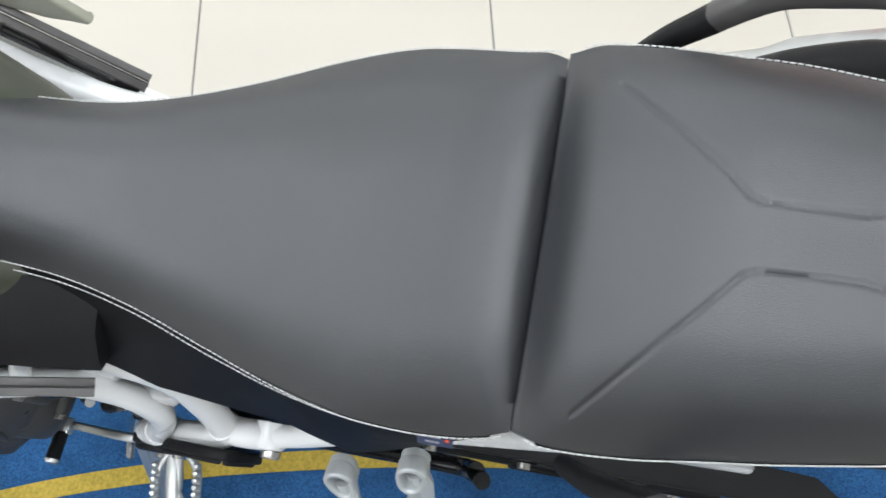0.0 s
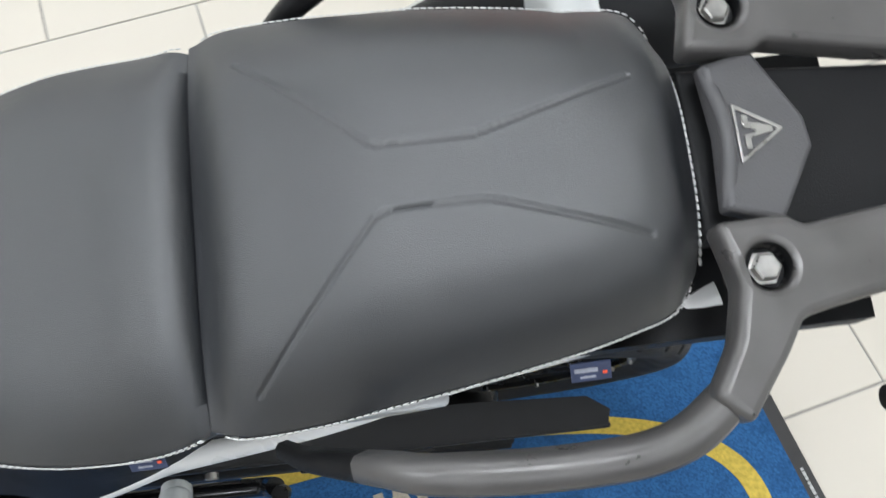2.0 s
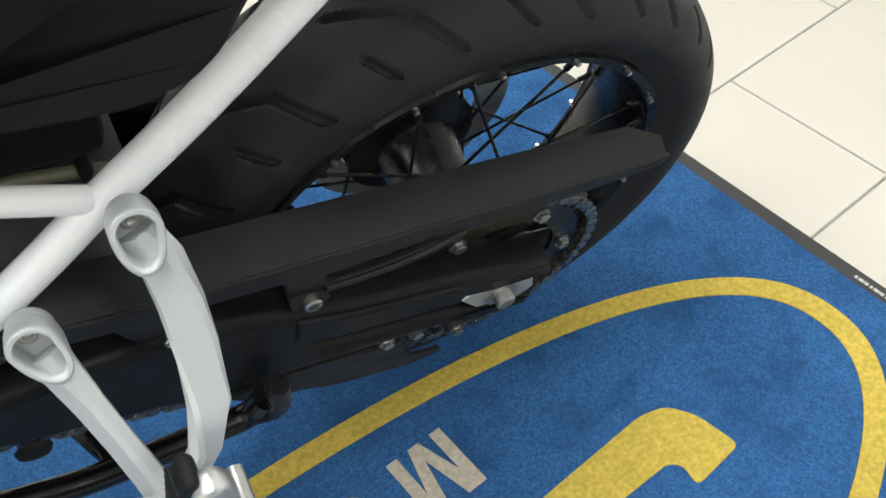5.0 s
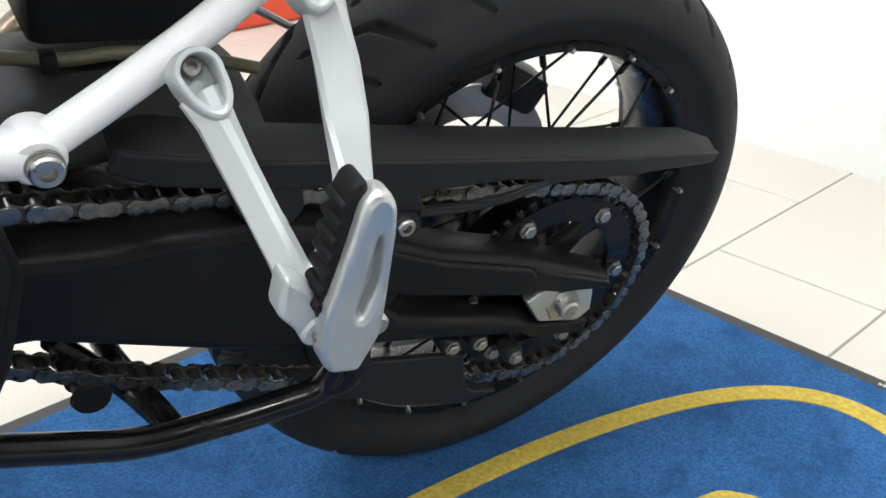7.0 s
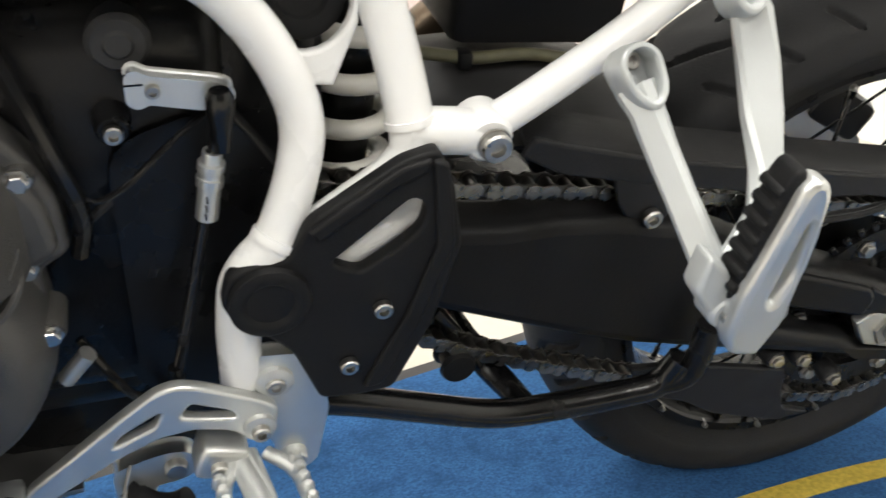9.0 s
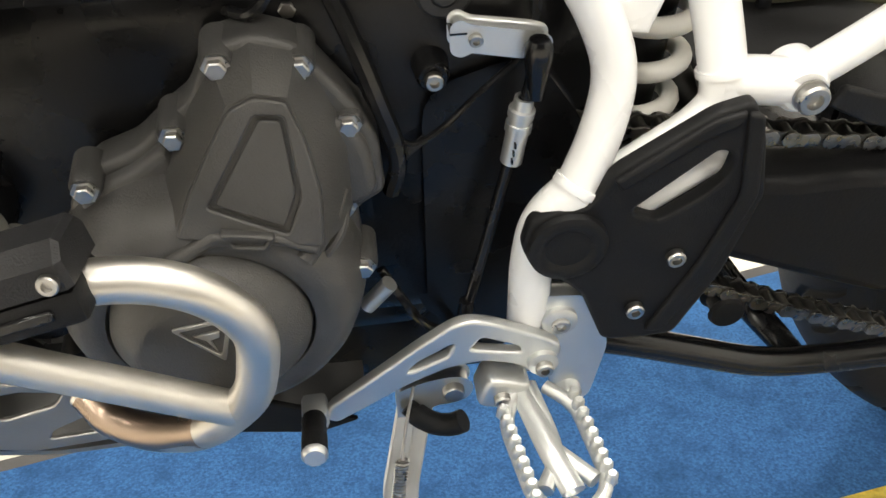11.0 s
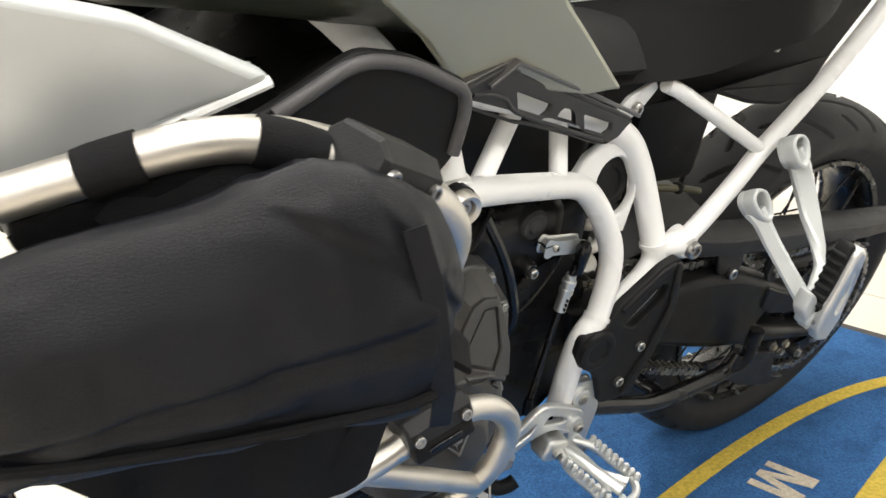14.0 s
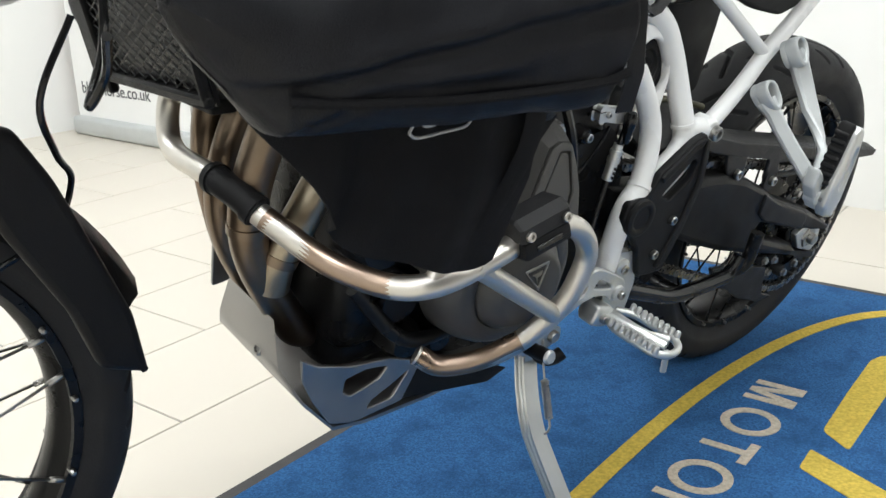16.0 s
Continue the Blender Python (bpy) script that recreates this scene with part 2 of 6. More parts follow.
def slab(name, size, centre, mat, label, bevel=0.0):
    ob = part(name, box(size, bevel=bevel), mat, None, label, smooth=0)
    ob.matrix_world = ROOM @ Matrix.Translation(centre)
    return tagged(ob, kind="structure")


S0, S1, R0, R1, HIGH = -4.5, 2.25, -4.0, 4.1, 3.0
floor = slab("floor", (S1 - S0, R1 - R0, 0.1), ((S0 + S1) / 2, (R0 + R1) / 2, -0.053), GROUT, "cream porcelain showroom floor tiles with thin grey joints")
slab("wall_east", (0.2, R1 - R0 + 0.4, HIGH), (S1 + 0.1, (R0 + R1) / 2, HIGH / 2), WALL, "plain white painted showroom wall")
# the west wall is out of view, added to close the room
slab("wall_west", (0.2, R1 - R0 + 0.4, HIGH), (S0 - 0.1, (R0 + R1) / 2, HIGH / 2), WALL, "plain white painted showroom wall")
slab("wall_north", (S1 - S0, 0.2, HIGH), ((S0 + S1) / 2, R1 + 0.1, HIGH / 2), WALL, "plain white painted showroom wall")
# an added wall out of view, dark to deepen reflections from the left
slab("wall_south", (S1 - S0, 0.2, HIGH), ((S0 + S1) / 2, R0 - 0.1, HIGH / 2), UNSEEN_DARK, "unseen dark wall added to darken reflections on the bike's left")
slab("ceiling", (S1 - S0 + 0.4, R1 - R0 + 0.4, 0.1), ((S0 + S1) / 2, (R0 + R1) / 2, HIGH + 0.05), CEIL, "unseen showroom ceiling, greyed to dim its reflections")

# panels out of view, added as the room's light; their rows are assumed
lens_mat = glowing("light_panel_glow", (0.97, 0.985, 1.0), 9.0)
for i, (s, r) in enumerate([(a, b) for a in (-3.0, -1.0, 1.0) for b in (-2.1, 0.2, 2.5)]):
    panel = tagged(new("assumed_ceiling_light"), "assumed square ceiling light panel out of view, lit", "ceiling light", "ceiling light panels")
    panel.matrix_world = ROOM @ Matrix.Translation((s, r, HIGH))
    part("frame", joined(*[box((0.64, 0.04, 0.02), Matrix.Rotation(radians(90 * k), 4, "Z") @ Matrix.Translation((0, 0.3, -0.01)), 0.003) for k in range(4)]), WALL, panel)
    part("diffuser", box((0.56, 0.56, 0.012), Matrix.Translation((0, 0, -0.008)), 0.0), lens_mat, panel, "glowing white diffuser")
    lamp = bpy.data.lights.new("panel_lamp", "AREA")
    lamp.shape, lamp.size, lamp.energy, lamp.color = "SQUARE", 0.56, 25, (0.965, 0.985, 1.0)
    lo = new("panel_lamp", lamp)
    lo.matrix_world = ROOM @ Matrix.Translation((s, r, HIGH - 0.02))

# ---- floor tiles: 60 x 30 cm in half bond ----
LONG, WIDE = 0.606, 0.3015


def tile_mesh(w, d):
    me = bpy.data.meshes.new("tile")
    bm = box((w - 0.004, d - 0.004, 0.012), bevel=0.0012, seg=1)
    bm.to_mesh(me)
    bm.free()
    me.materials.append(TILE)
    return me


TILE_S, TILE_R = 1.738, 0.415
tiles_near, rest = tile_mesh(LONG, WIDE), bmesh.new()
for j in range(-14, 13):
    r = TILE_R + WIDE * (j + 0.5)
    shift = (TILE_S + LONG / 2) % LONG + (0.0 if j % 2 == 0 else LONG / 2)
    for i in range(-9, 6):
        s = shift + LONG * i
        if not (S0 - 0.1 < s < S1 + 0.2 and R0 - 0.1 < r < R1 + 0.1):
            continue
        if -2.2 < s and -1.2 < r:
            ob = new("tile", tiles_near)
            ob.parent = floor
            ob.matrix_world = TILING @ Matrix.Translation((s, r, -0.006))
        else:
            b = box((LONG - 0.004, WIDE - 0.004, 0.012), Matrix.Translation((s, r, -0.006)), 0.0)
            rest = joined(rest, b)
far_tiles = part("far_tiles", rest, TILE, floor, smooth=0)
far_tiles.matrix_world = TILING
tagged(far_tiles, "cream porcelain floor tiles further off", kind="stuff")

# ---- the blue mat with its logo ----
mat = tagged(new("floor_mat"), "blue carpet mat with yellow oval logo and black rubber edge", "floor mat")
mat.matrix_world = pose(0.0345, -0.0078, 0, 0, 0, 0.72) @ ROOM
MS0, MS1, MR0, MR1 = -0.505, 1.505, -0.43, 1.09


def flat(outline, z, thick, holes=(), bevel=0.0008, rounded=0.0):
    return plate(outline, -z, thick, bevel, holes, rounded, m=LEFT.inverted())


part("carpet", box((MS1 - MS0 - 0.05, MR1 - MR0 - 0.05, 0.008), Matrix.Translation(((MS0 + MS1) / 2, (MR0 + MR1) / 2, 0.0045)), 0.003), BLUE, mat, "worn blue carpet pile")
part("edging", flat([(MS0, MR0), (MS1, MR0), (MS1, MR1), (MS0, MR1)], 0.003, 0.005,
     [[(MS0 + 0.028, MR0 + 0.028), (MS1 - 0.028, MR0 + 0.028), (MS1 - 0.028, MR1 - 0.028), (MS0 + 0.028, MR1 - 0.028)]], 0.0015), EDGE, mat, "black rubber edging")
def oval(a, b):
    """A slightly squared ellipse round the logo."""
    out = []
    for k in range(120):
        c, s = math.cos(k * math.pi / 60), math.sin(k * math.pi / 60)
        out.append((0.488 + a * math.copysign(abs(c) ** 0.91, c), 0.350 + b * math.copysign(abs(s) ** 0.91, s)))
    return out


ring = [oval(0.933, 0.299), oval(0.899, 0.267)]
part("oval_line", flat(ring[0], 0.0088, 0.003, [ring[1]]), YELLOW, mat, "yellow oval line")
part("logo_hook", flat([(0.773, 0.396), (0.95, 0.402), (1.10, 0.404), (1.135, 0.393), (1.155, 0.36), (1.163, 0.30), (1.083, 0.296), (1.09, 0.325), (1.078, 0.338), (0.95, 0.342), (0.731, 0.342)], 0.0088, 0.003, rounded=0.012), YELLOW, mat)
part("logo_block", flat([(0.70, 0.393), (0.635, 0.391), (0.50, 0.12), (0.56, 0.09)], 0.0088, 0.003, rounded=0.006), YELLOW, mat)
part("logo_stroke", flat([(1.12, 0.218), (1.064, 0.217), (0.70, 0.215), (0.66, 0.16), (1.06, 0.155), (1.10, 0.16)], 0.0088, 0.003, rounded=0.012), YELLOW, mat)


def words(text, size, mat_, m, name, parent, depth=0.0008, spread=1.0):
    cu = bpy.data.curves.new(name, "FONT")
    cu.body, cu.size, cu.extrude, cu.align_x, cu.space_character = text, size, depth, "LEFT", spread
    ob = new(name, cu)
    me = bpy.data.meshes.new_from_object(ob.evaluated_get(bpy.context.evaluated_depsgraph_get()))
    bpy.data.objects.remove(ob)
    me.transform(m)
    return part(name, me, mat_, parent, smooth=0)


# letters stand on their heads towards the wheel: tops at the lower r
for letter, s, w in (("M", 0.861, 0.082), ("O", 0.735, 0.10), ("T", 0.628, 0.07), ("O", 0.522, 0.10), ("R", 0.42, 0.075)):
    if letter == "O":
        o = [[(s + a * math.cos(k * math.pi / 20), 0.506 + b * math.sin(k * math.pi / 20)) for k in range(40)] for a, b in ((0.05, 0.05), (0.034, 0.034))]
        part("letter", flat(o[0], 0.0088, 0.003, [o[1]]), BEIGE, mat)
    elif letter == "M":
        part("letter", flat([(s - w / 2, 0.462), (s - 0.014, 0.462), (s + 0.0, 0.528), (s + 0.014, 0.462), (s + w / 2, 0.462), (s + w / 2, 0.552), (s + w / 2 - 0.016, 0.552), (s + w / 2 - 0.016, 0.492), (s + 0.008, 0.552), (s - 0.008, 0.552), (s - w / 2 + 0.016, 0.492), (s - w / 2 + 0.016, 0.552), (s - w / 2, 0.552)], 0.0088, 0.003), BEIGE, mat)
    elif letter == "T":
        part("letter", flat([(s - w / 2, 0.461), (s + w / 2, 0.461), (s + w / 2, 0.477), (s + 0.008, 0.477), (s + 0.008, 0.55), (s - 0.008, 0.55), (s - 0.008, 0.477), (s - w / 2, 0.477)], 0.0088, 0.003), BEIGE, mat)
    else:
        part("letter", flat([(s + w / 2, 0.461), (s + w / 2, 0.55), (s + w / 2 - 0.016, 0.55), (s + w / 2 - 0.016, 0.515), (s, 0.515), (s - w / 2 + 0.016, 0.55), (s - w / 2, 0.55), (s - w / 2 + 0.03, 0.51), (s - w / 2, 0.488), (s - w / 2 + 0.016, 0.461)], 0.0088, 0.003), BEIGE, mat)
part("maker_mark", joined(*[box((0.005, 0.004 + 0.002 * (k % 3), 0.0006), Matrix.Translation((MS1 - 0.014, 0.315 + 0.008 * k, 0.006)), 0.0) for k in range(7)]), STITCH, mat, "small white maker's mark")

# ---- roller banner and white box by the east wall ----
banner = tagged(new("roller_banner"), "white roller banner stand with grey base and printed web address", "banner")
banner.matrix_world = ROOM @ Matrix.Translation((1.68, 3.58, 0)) @ Matrix.Rotation(radians(-90), 4, "Z")
part("base", box((0.86, 0.11, 0.085), Matrix.Translation((0, 0, 0.0425)), 0.02, 3), ALLOY_PAINT, banner, "silver grey aluminium base")
part("sheet", box((0.82, 0.002, 1.95), Matrix.Translation((0, -0.02, 1.05)), 0.0), BANNER, banner, "white printed sheet")
part("pole", tube([(0, 0.02, 0.08), (0, 0.02, 2.02)], 0.008, 10), ALLOY_PAINT, banner)
part("top_rail", box((0.83, 0.02, 0.03), Matrix.Translation((0, -0.02, 2.02)), 0.006), ALLOY_PAINT, banner)
words("blackhorse.co.uk", 0.075, INK, Matrix.Translation((-0.36, -0.0225, 0.19)) @ Matrix.Rotation(radians(90), 4, "X"), "web_address", banner)
wheel_print = lathe([(0.13, 0), (0.135, 0.0006), (0.17, 0.0006), (0.175, 0)], 40, Matrix.Translation((-0.2, -0.0215, 0.62)) @ LEFT)
part("printed_wheel", wheel_print, GREYPL, banner, "printed picture of a dark wheel")
carton = tagged(new("white_box"), "white box unit with small black mark", "box")
carton.matrix_world = ROOM @ Matrix.Translation((1.72, 2.98, 0)) @ Matrix.Rotation(radians(-90), 4, "Z")
part("body", box((0.16, 0.16, 0.34), Matrix.Translation((0, 0, 0.17)), 0.006), BANNER, carton)
part("mark", box((0.03, 0.002, 0.05), Matrix.Translation((0.02, -0.081, 0.24)), 0.0), INK, carton)

# ---- the motorcycle: x to its tail from the rear axle, y to its right, z up; leaning on its side stand ----
BIKE = Matrix(((0.99554, -0.08848, 0.03261, 0.7728), (0.09374, 0.966, -0.24095, 0.9772), (-0.01018, 0.24293, 0.96999, 0.0089), (0, 0, 0, 1)))
bike = tagged(new("motorcycle"), "white-framed black adventure motorcycle leaning on its side stand on the mat", "motorcycle")
bike.matrix_world = BIKE


def both(make):
    """Calls make with +1 for the left side as it is, and -1 for its mirror."""
    make(1)
    make(-1)


def mirrored(bm):
    if isinstance(bm, bpy.types.Mesh):
        bm.transform(Matrix.Diagonal((1, -1, 1, 1)))
        bm.flip_normals()
        return bm
    bm.transform(Matrix.Diagonal((1, -1, 1, 1)))
    bmesh.ops.reverse_faces(bm, faces=bm.faces)
    return bm


def pair(name, build, mat, parent=None, label="", smooth=40):
    a = part(name, build(), mat, parent or bike, label, smooth)
    part(name, mirrored(build()), mat, parent or bike, label, smooth)
    return a


# bolts
def bolt_mesh(name, r, h, kind, mat, washer=0.0):
    prof = [(0, -0.01), (r * 0.6, -0.01), (r * 0.6, 0)]
    if washer:
        prof += [(washer, 0), (washer, 0.0015)]
    if kind == "hex":
        prof += [(r, 0.0015 if washer else 0), (r, h * 0.85), (r * 0.85, h), (0, h)]
        bm = lathe(prof, 6)
    else:
        prof += [(r, 0.0015 if washer else 0), (r, h * 0.8), (r * 0.86, h), (r * 0.52, h), (r * 0.48, h * 0.35), (0, h * 0.35)]
        bm = lathe(prof, 20)
    me = bpy.data.meshes.new(name)
    bm.to_mesh(me)
    bm.free()
    me.shade_smooth()
    me.set_sharp_from_angle(angle=radians(35))
    me.materials.append(mat)
    return me


SOCKET = bolt_mesh("socket_bolt", 0.0065, 0.006, "socket", CHROME)
BIGSOCKET = bolt_mesh("big_socket_bolt", 0.0105, 0.008, "socket", CHROME, 0.0115)
HEX = bolt_mesh("hex_bolt", 0.0062, 0.006, "hex", CHROME, 0.0085)
BIGHEX = bolt_mesh("big_hex_bolt", 0.011, 0.009, "hex", CHROME, 0.0135)
SMALL = bolt_mesh("small_bolt", 0.0042, 0.004, "socket", CHROME)


def bolt(me, x, y, z, turn=LEFT, parent=None, size=1.0):
    ob = new("bolt", me)
    ob.parent = parent or bike
    ob.matrix_local = at(x, y, z, turn) @ Matrix.Diagonal((size, size, size, 1))
    return ob


UPRIGHT = Matrix.Identity(4)


# ---- wheels ----
def tyre(R, half, rim, tread, bands):
    """A tyre with tread grooves let into it. tread(phi, s): how deep at that angle and arc across."""
    bm = bmesh.new()
    n, k = 900, 121
    prof = []
    for i in range(k):
        a = -1.28 * math.pi / 2 + i / (k - 1) * 1.28 * math.pi
        y = half * math.sin(a) * (1.0 if abs(a) < math.pi / 2 else 1.0)
        depth = (R - rim) * 0.5
        z = R - depth + depth * math.cos(a) if abs(a) > math.pi / 2 else R - depth + depth * (math.cos(a) ** 0.8)
        prof.append((y, z, a))
    prof = [(-half * 0.72, rim, -3)] + prof + [(half * 0.72, rim, 3)]
    rings = []
    for j in range(n):
        phi = 2 * math.pi * j / n
        ring = []
        for y, z, a in prof:
            d = tread(phi, a) if abs(a) < 1.35 else 0.0
            rr = z - d
            ring.append(bm.verts.new((rr * math.cos(phi), y, rr * math.sin(phi))))
        rings.append(ring)
    for r, s in zip(rings, rings[1:] + rings[:1]):
        for i in range(len(prof) - 1):
            bm.faces.new((r[i], r[i + 1], s[i + 1], s[i]))
    bmesh.ops.recalc_face_normals(bm, faces=bm.faces)
    return bm


def road_tread(count, width, depth=0.007):
    """Long kinked grooves from the shoulder towards the crown, with a short one between each two."""
    def groove(phi, a):
        u = phi / (2 * math.pi) * count
        for side in (1, -1):
            b, shift = a * side, (0.0 if side > 0 else 0.5)
            for start, lo, hi, kink, wide in ((0.0, 0.02, 1.27, 0.45, 1.0), (0.5, 0.66, 1.22, 0.3, 0.8)):
                if lo < b < hi:
                    along = 1.15 * (b - kink) if b < kink else 0.30 * (b - kink)
                    d = (u + shift + start + along) % 1.0
                    d = min(d, 1 - d)
                    taper = min(1.0, (b - lo) / 0.08 + 0.4, (hi - b) / 0.12 + 0.3)
                    w = width * wide * taper * (1.4 if b < kink else 1.0)
                    if d < w:
                        return depth * min(1.0, 2.5 * (1 - d / w))
        return 0.0
    return groove
def rim_body(r, half):
    return lathe([(r + 0.012, -half), (r + 0.014, -half + 0.004), (r + 0.003, -half + 0.009), (r - 0.003, -half + 0.02), (r - 0.008, -half * 0.35),
                  (r - 0.010, 0), (r - 0.008, half * 0.35), (r - 0.003, half - 0.02), (r + 0.003, half - 0.009), (r + 0.014, half - 0.004), (r + 0.012, half),
                  (r + 0.003, half - 0.002), (r + 0.002, 0), (r + 0.003, -half + 0.002), (r + 0.012, -half)], 72, LEFT)


def wheel(name, x, R, half, rim, tread, label, rim_mat, hub_r, hub_half, y=0.0):
    w = tagged(new(name), label)
    w.parent = bike
    w.matrix_local = Matrix.Translation((x, y, R))
    part("tyre", tyre(R, half, rim + 0.008, tread, 0), RUBBER, w, "black road tyre with chevron tread grooves", 50)
    part("rim", rim_body(rim, half * 0.82), rim_mat, w, "black spoked rim")
    part("hub", lathe([(0.016, -hub_half - 0.02), (0.03, -hub_half - 0.02), (0.032, -hub_half), (hub_r, -hub_half), (hub_r, -hub_half + 0.012), (hub_r * 0.62, -hub_half + 0.022),
                       (hub_r * 0.55, 0), (hub_r * 0.62, hub_half - 0.022), (hub_r, hub_half - 0.012), (hub_r, hub_half), (0.032, hub_half), (0.03, hub_half + 0.02), (0.016, hub_half + 0.02)], 36, LEFT), SATINBLK, w)
    p0, p1 = Vector((hub_r * 0.93, -hub_half + 0.006, 0)), None
    me = {}
    for side in (1, -1):
        for lay in (1, -1):
            a = radians(52) * lay
            p0 = Vector((hub_r * 0.93, -side * (hub_half - 0.007), 0))
            p1 = Vector((math.cos(a), 0, math.sin(a))) * (rim - 0.002) + Vector((0, -side * half * 0.68, 0))
            bm = sweep(bmesh.new(), [p0, p0.lerp(p1, 0.5), p1], 0.0018, 6)
            d = (p0 - p1).normalized()
            bm = sweep(bm, [p1 - d * 0.008, p1 + d * 0.012], 0.0033, 8)
            m = bpy.data.meshes.new("spoke")
            bm.to_mesh(m)
            bm.free()
            m.shade_smooth()
            m.materials.append(SATINBLK if name == "rear_wheel" else CHROME)
            me[side, lay] = m
    for k in range(9):
        for side in (1, -1):
            for lay in (1, -1):
                sp = new("spoke", me[side, lay])
                sp.parent = w
                sp.matrix_local = Matrix.Rotation(2 * math.pi * (k + (0.25 if side < 0 else 0) + (0.12 if lay < 0 else 0)) / 9, 4, "Y")
    nip = bpy.data.meshes.new("nipple")
    b = lathe([(0, 0.006), (0.0028, 0.005), (0.0036, 0.0), (0.0036, -0.006), (0, -0.006)], 8)
    b.to_mesh(nip)
    b.free()
    nip.materials.append(CHROME)
    for k in range(36):
        ob = new("nipple", nip)
        ob.parent = w
        a = 2 * math.pi * (k // 2 + 0.3) / 18
        ob.matrix_local = Matrix.Translation(((rim + 0.006) * math.cos(a), (half * 0.80 if k % 2 else -half * 0.80), (rim + 0.006) * math.sin(a))) @ Matrix.Rotation(radians(-90 if k % 2 else 90), 4, "X")
    return w


rear = wheel("rear_wheel", -0.011, 0.321, 0.072, 0.226, road_tread(16, 0.05), "black spoked rear wheel with road tyre", SATINBLK, 0.075, 0.06, 0.006)
front = wheel("front_wheel", -1.561, 0.348, 0.046, 0.272, road_tread(22, 0.05), "black spoked front wheel with narrow tyre", SATINBLK, 0.06, 0.045)

# ---- frame ----
def frame_tube(name, pts, r, bend=0.05, mat=WHITE, label=""):
    return pair(name, lambda: tube(pts, r, 20, bend), mat, frame_ob, label)


def flat_bar(points, sizes, side):
    """A flat bar with rounded edges along points; sizes are width and thickness, side points across its thickness."""
    pts = [Vector(p) for p in points]
    rings = []
    for k, p in enumerate(pts):
        d = (pts[min(k + 1, len(pts) - 1)] - pts[max(k - 1, 0)]).normalized()
        w = Vector(side) - d * d.dot(Vector(side))
        w.normalize()
        s = d.cross(w)
        a, t = sizes[k][0] / 2, sizes[k][1] / 2
        e = min(a, t) * 0.45
        rings.append([p + s * x + w * y for x, y in ((a, t - e), (a - e, t), (e - a, t), (-a, t - e), (-a, e - t), (e - a, -t), (a - e, -t), (a, e - t))])
    return loft(rings)


HEAD = [(-0.868, -0.196, 0.80), (-0.868, -0.175, 0.835), (-0.93, -0.12, 0.92), (-1.04, -0.06, 1.0), (-1.12, -0.03, 1.03)]
frame_ob = part("frame", joined(tube(HEAD, 0.0165, 20, 0.06), mirrored(tube(HEAD, 0.0165, 20, 0.06)), tube([(-1.15, 0, 0.93), (-1.10, 0, 1.08)], 0.035, 24)), WHITE, bike, "white painted tubular steel frame")
frame_tube("lower_rail", [(-0.868, -0.206, 0.789), (-0.831, -0.195, 0.779), (-0.765, -0.172, 0.755), (-0.672, -0.148, 0.7245), (-0.640, -0.143, 0.710), (-0.608, -0.146, 0.672), (-0.589, -0.158, 0.625), (-0.598, -0.170, 0.587), (-0.616, -0.181, 0.548)], 0.0140, 0.03)
frame_tube("upper_rail", [(-0.84, -0.150, 0.862), (-0.78, -0.136, 0.838), (-0.70, -0.120, 0.807), (-0.64, -0.114, 0.785), (-0.592, -0.118, 0.763), (-0.562, -0.121, 0.742), (-0.543, -0.130, 0.705), (-0.529, -0.148, 0.650), (-0.523, -0.162, 0.614)], 0.0150, 0.03)
frame_tube("diagonal_strut", [(-0.808, -0.168, 0.768), (-0.754, -0.130, 0.800), (-0.72, -0.108, 0.82)], 0.0105)
frame_tube("short_strut", [(-0.691, -0.152, 0.733), (-0.678, -0.125, 0.777), (-0.672, -0.112, 0.80)], 0.0098)
frame_tube("lower_leg", [(-0.614, -0.180, 0.552), (-0.636, -0.182, 0.530), (-0.640, -0.180, 0.49), (-0.639, -0.176, 0.42)], 0.0148, 0.03)
pair("lower_collar", lambda: sweep(bmesh.new(), [(-0.6125, -0.1790, 0.5560), (-0.6155, -0.1805, 0.5515)], 0.0158, 20), WHITE, frame_ob)
pair("upper_collar", lambda: sweep(bmesh.new(), [(-0.5240, -0.1595, 0.6205), (-0.5232, -0.1610, 0.6160)], 0.0170, 20), WHITE, frame_ob)
frame_tube("cast_knee", [(-0.523, -0.161, 0.618), (-0.522, -0.167, 0.598), (-0.540, -0.172, 0.582), (-0.575, -0.176, 0.562), (-0.612, -0.178, 0.535)], 0.0150, 0.025)
frame_tube("cast_web", [(-0.508, -0.165, 0.585), (-0.514, -0.168, 0.563), (-0.540, -0.170, 0.546), (-0.571, -0.172, 0.527), (-0.605, -0.176, 0.51)], 0.0105, 0.02)
frame_tube("subframe_lug", [(-0.527, -0.162, 0.612), (-0.500, -0.164, 0.611), (-0.478, -0.162, 0.606)], 0.0155, 0.02)
RING = [(-0.585 + 0.030 * math.cos(k * math.pi / 12), 0.694 + 0.034 * math.sin(k * math.pi / 12)) for k in range(24)]
TILTED = at(0, -0.131, 0.695, Matrix.Rotation(radians(-14), 4, "X")) @ Matrix.Translation((0, 0, -0.695))
pair("gusset_ring", lambda: plate([(-0.648, 0.716), (-0.628, 0.738), (-0.600, 0.749), (-0.568, 0.740), (-0.552, 0.71), (-0.553, 0.675), (-0.570, 0.638), (-0.590, 0.640), (-0.608, 0.665), (-0.628, 0.695)], 0.0, 0.012, 0.003, [RING], m=TILTED), WHITE, frame_ob)
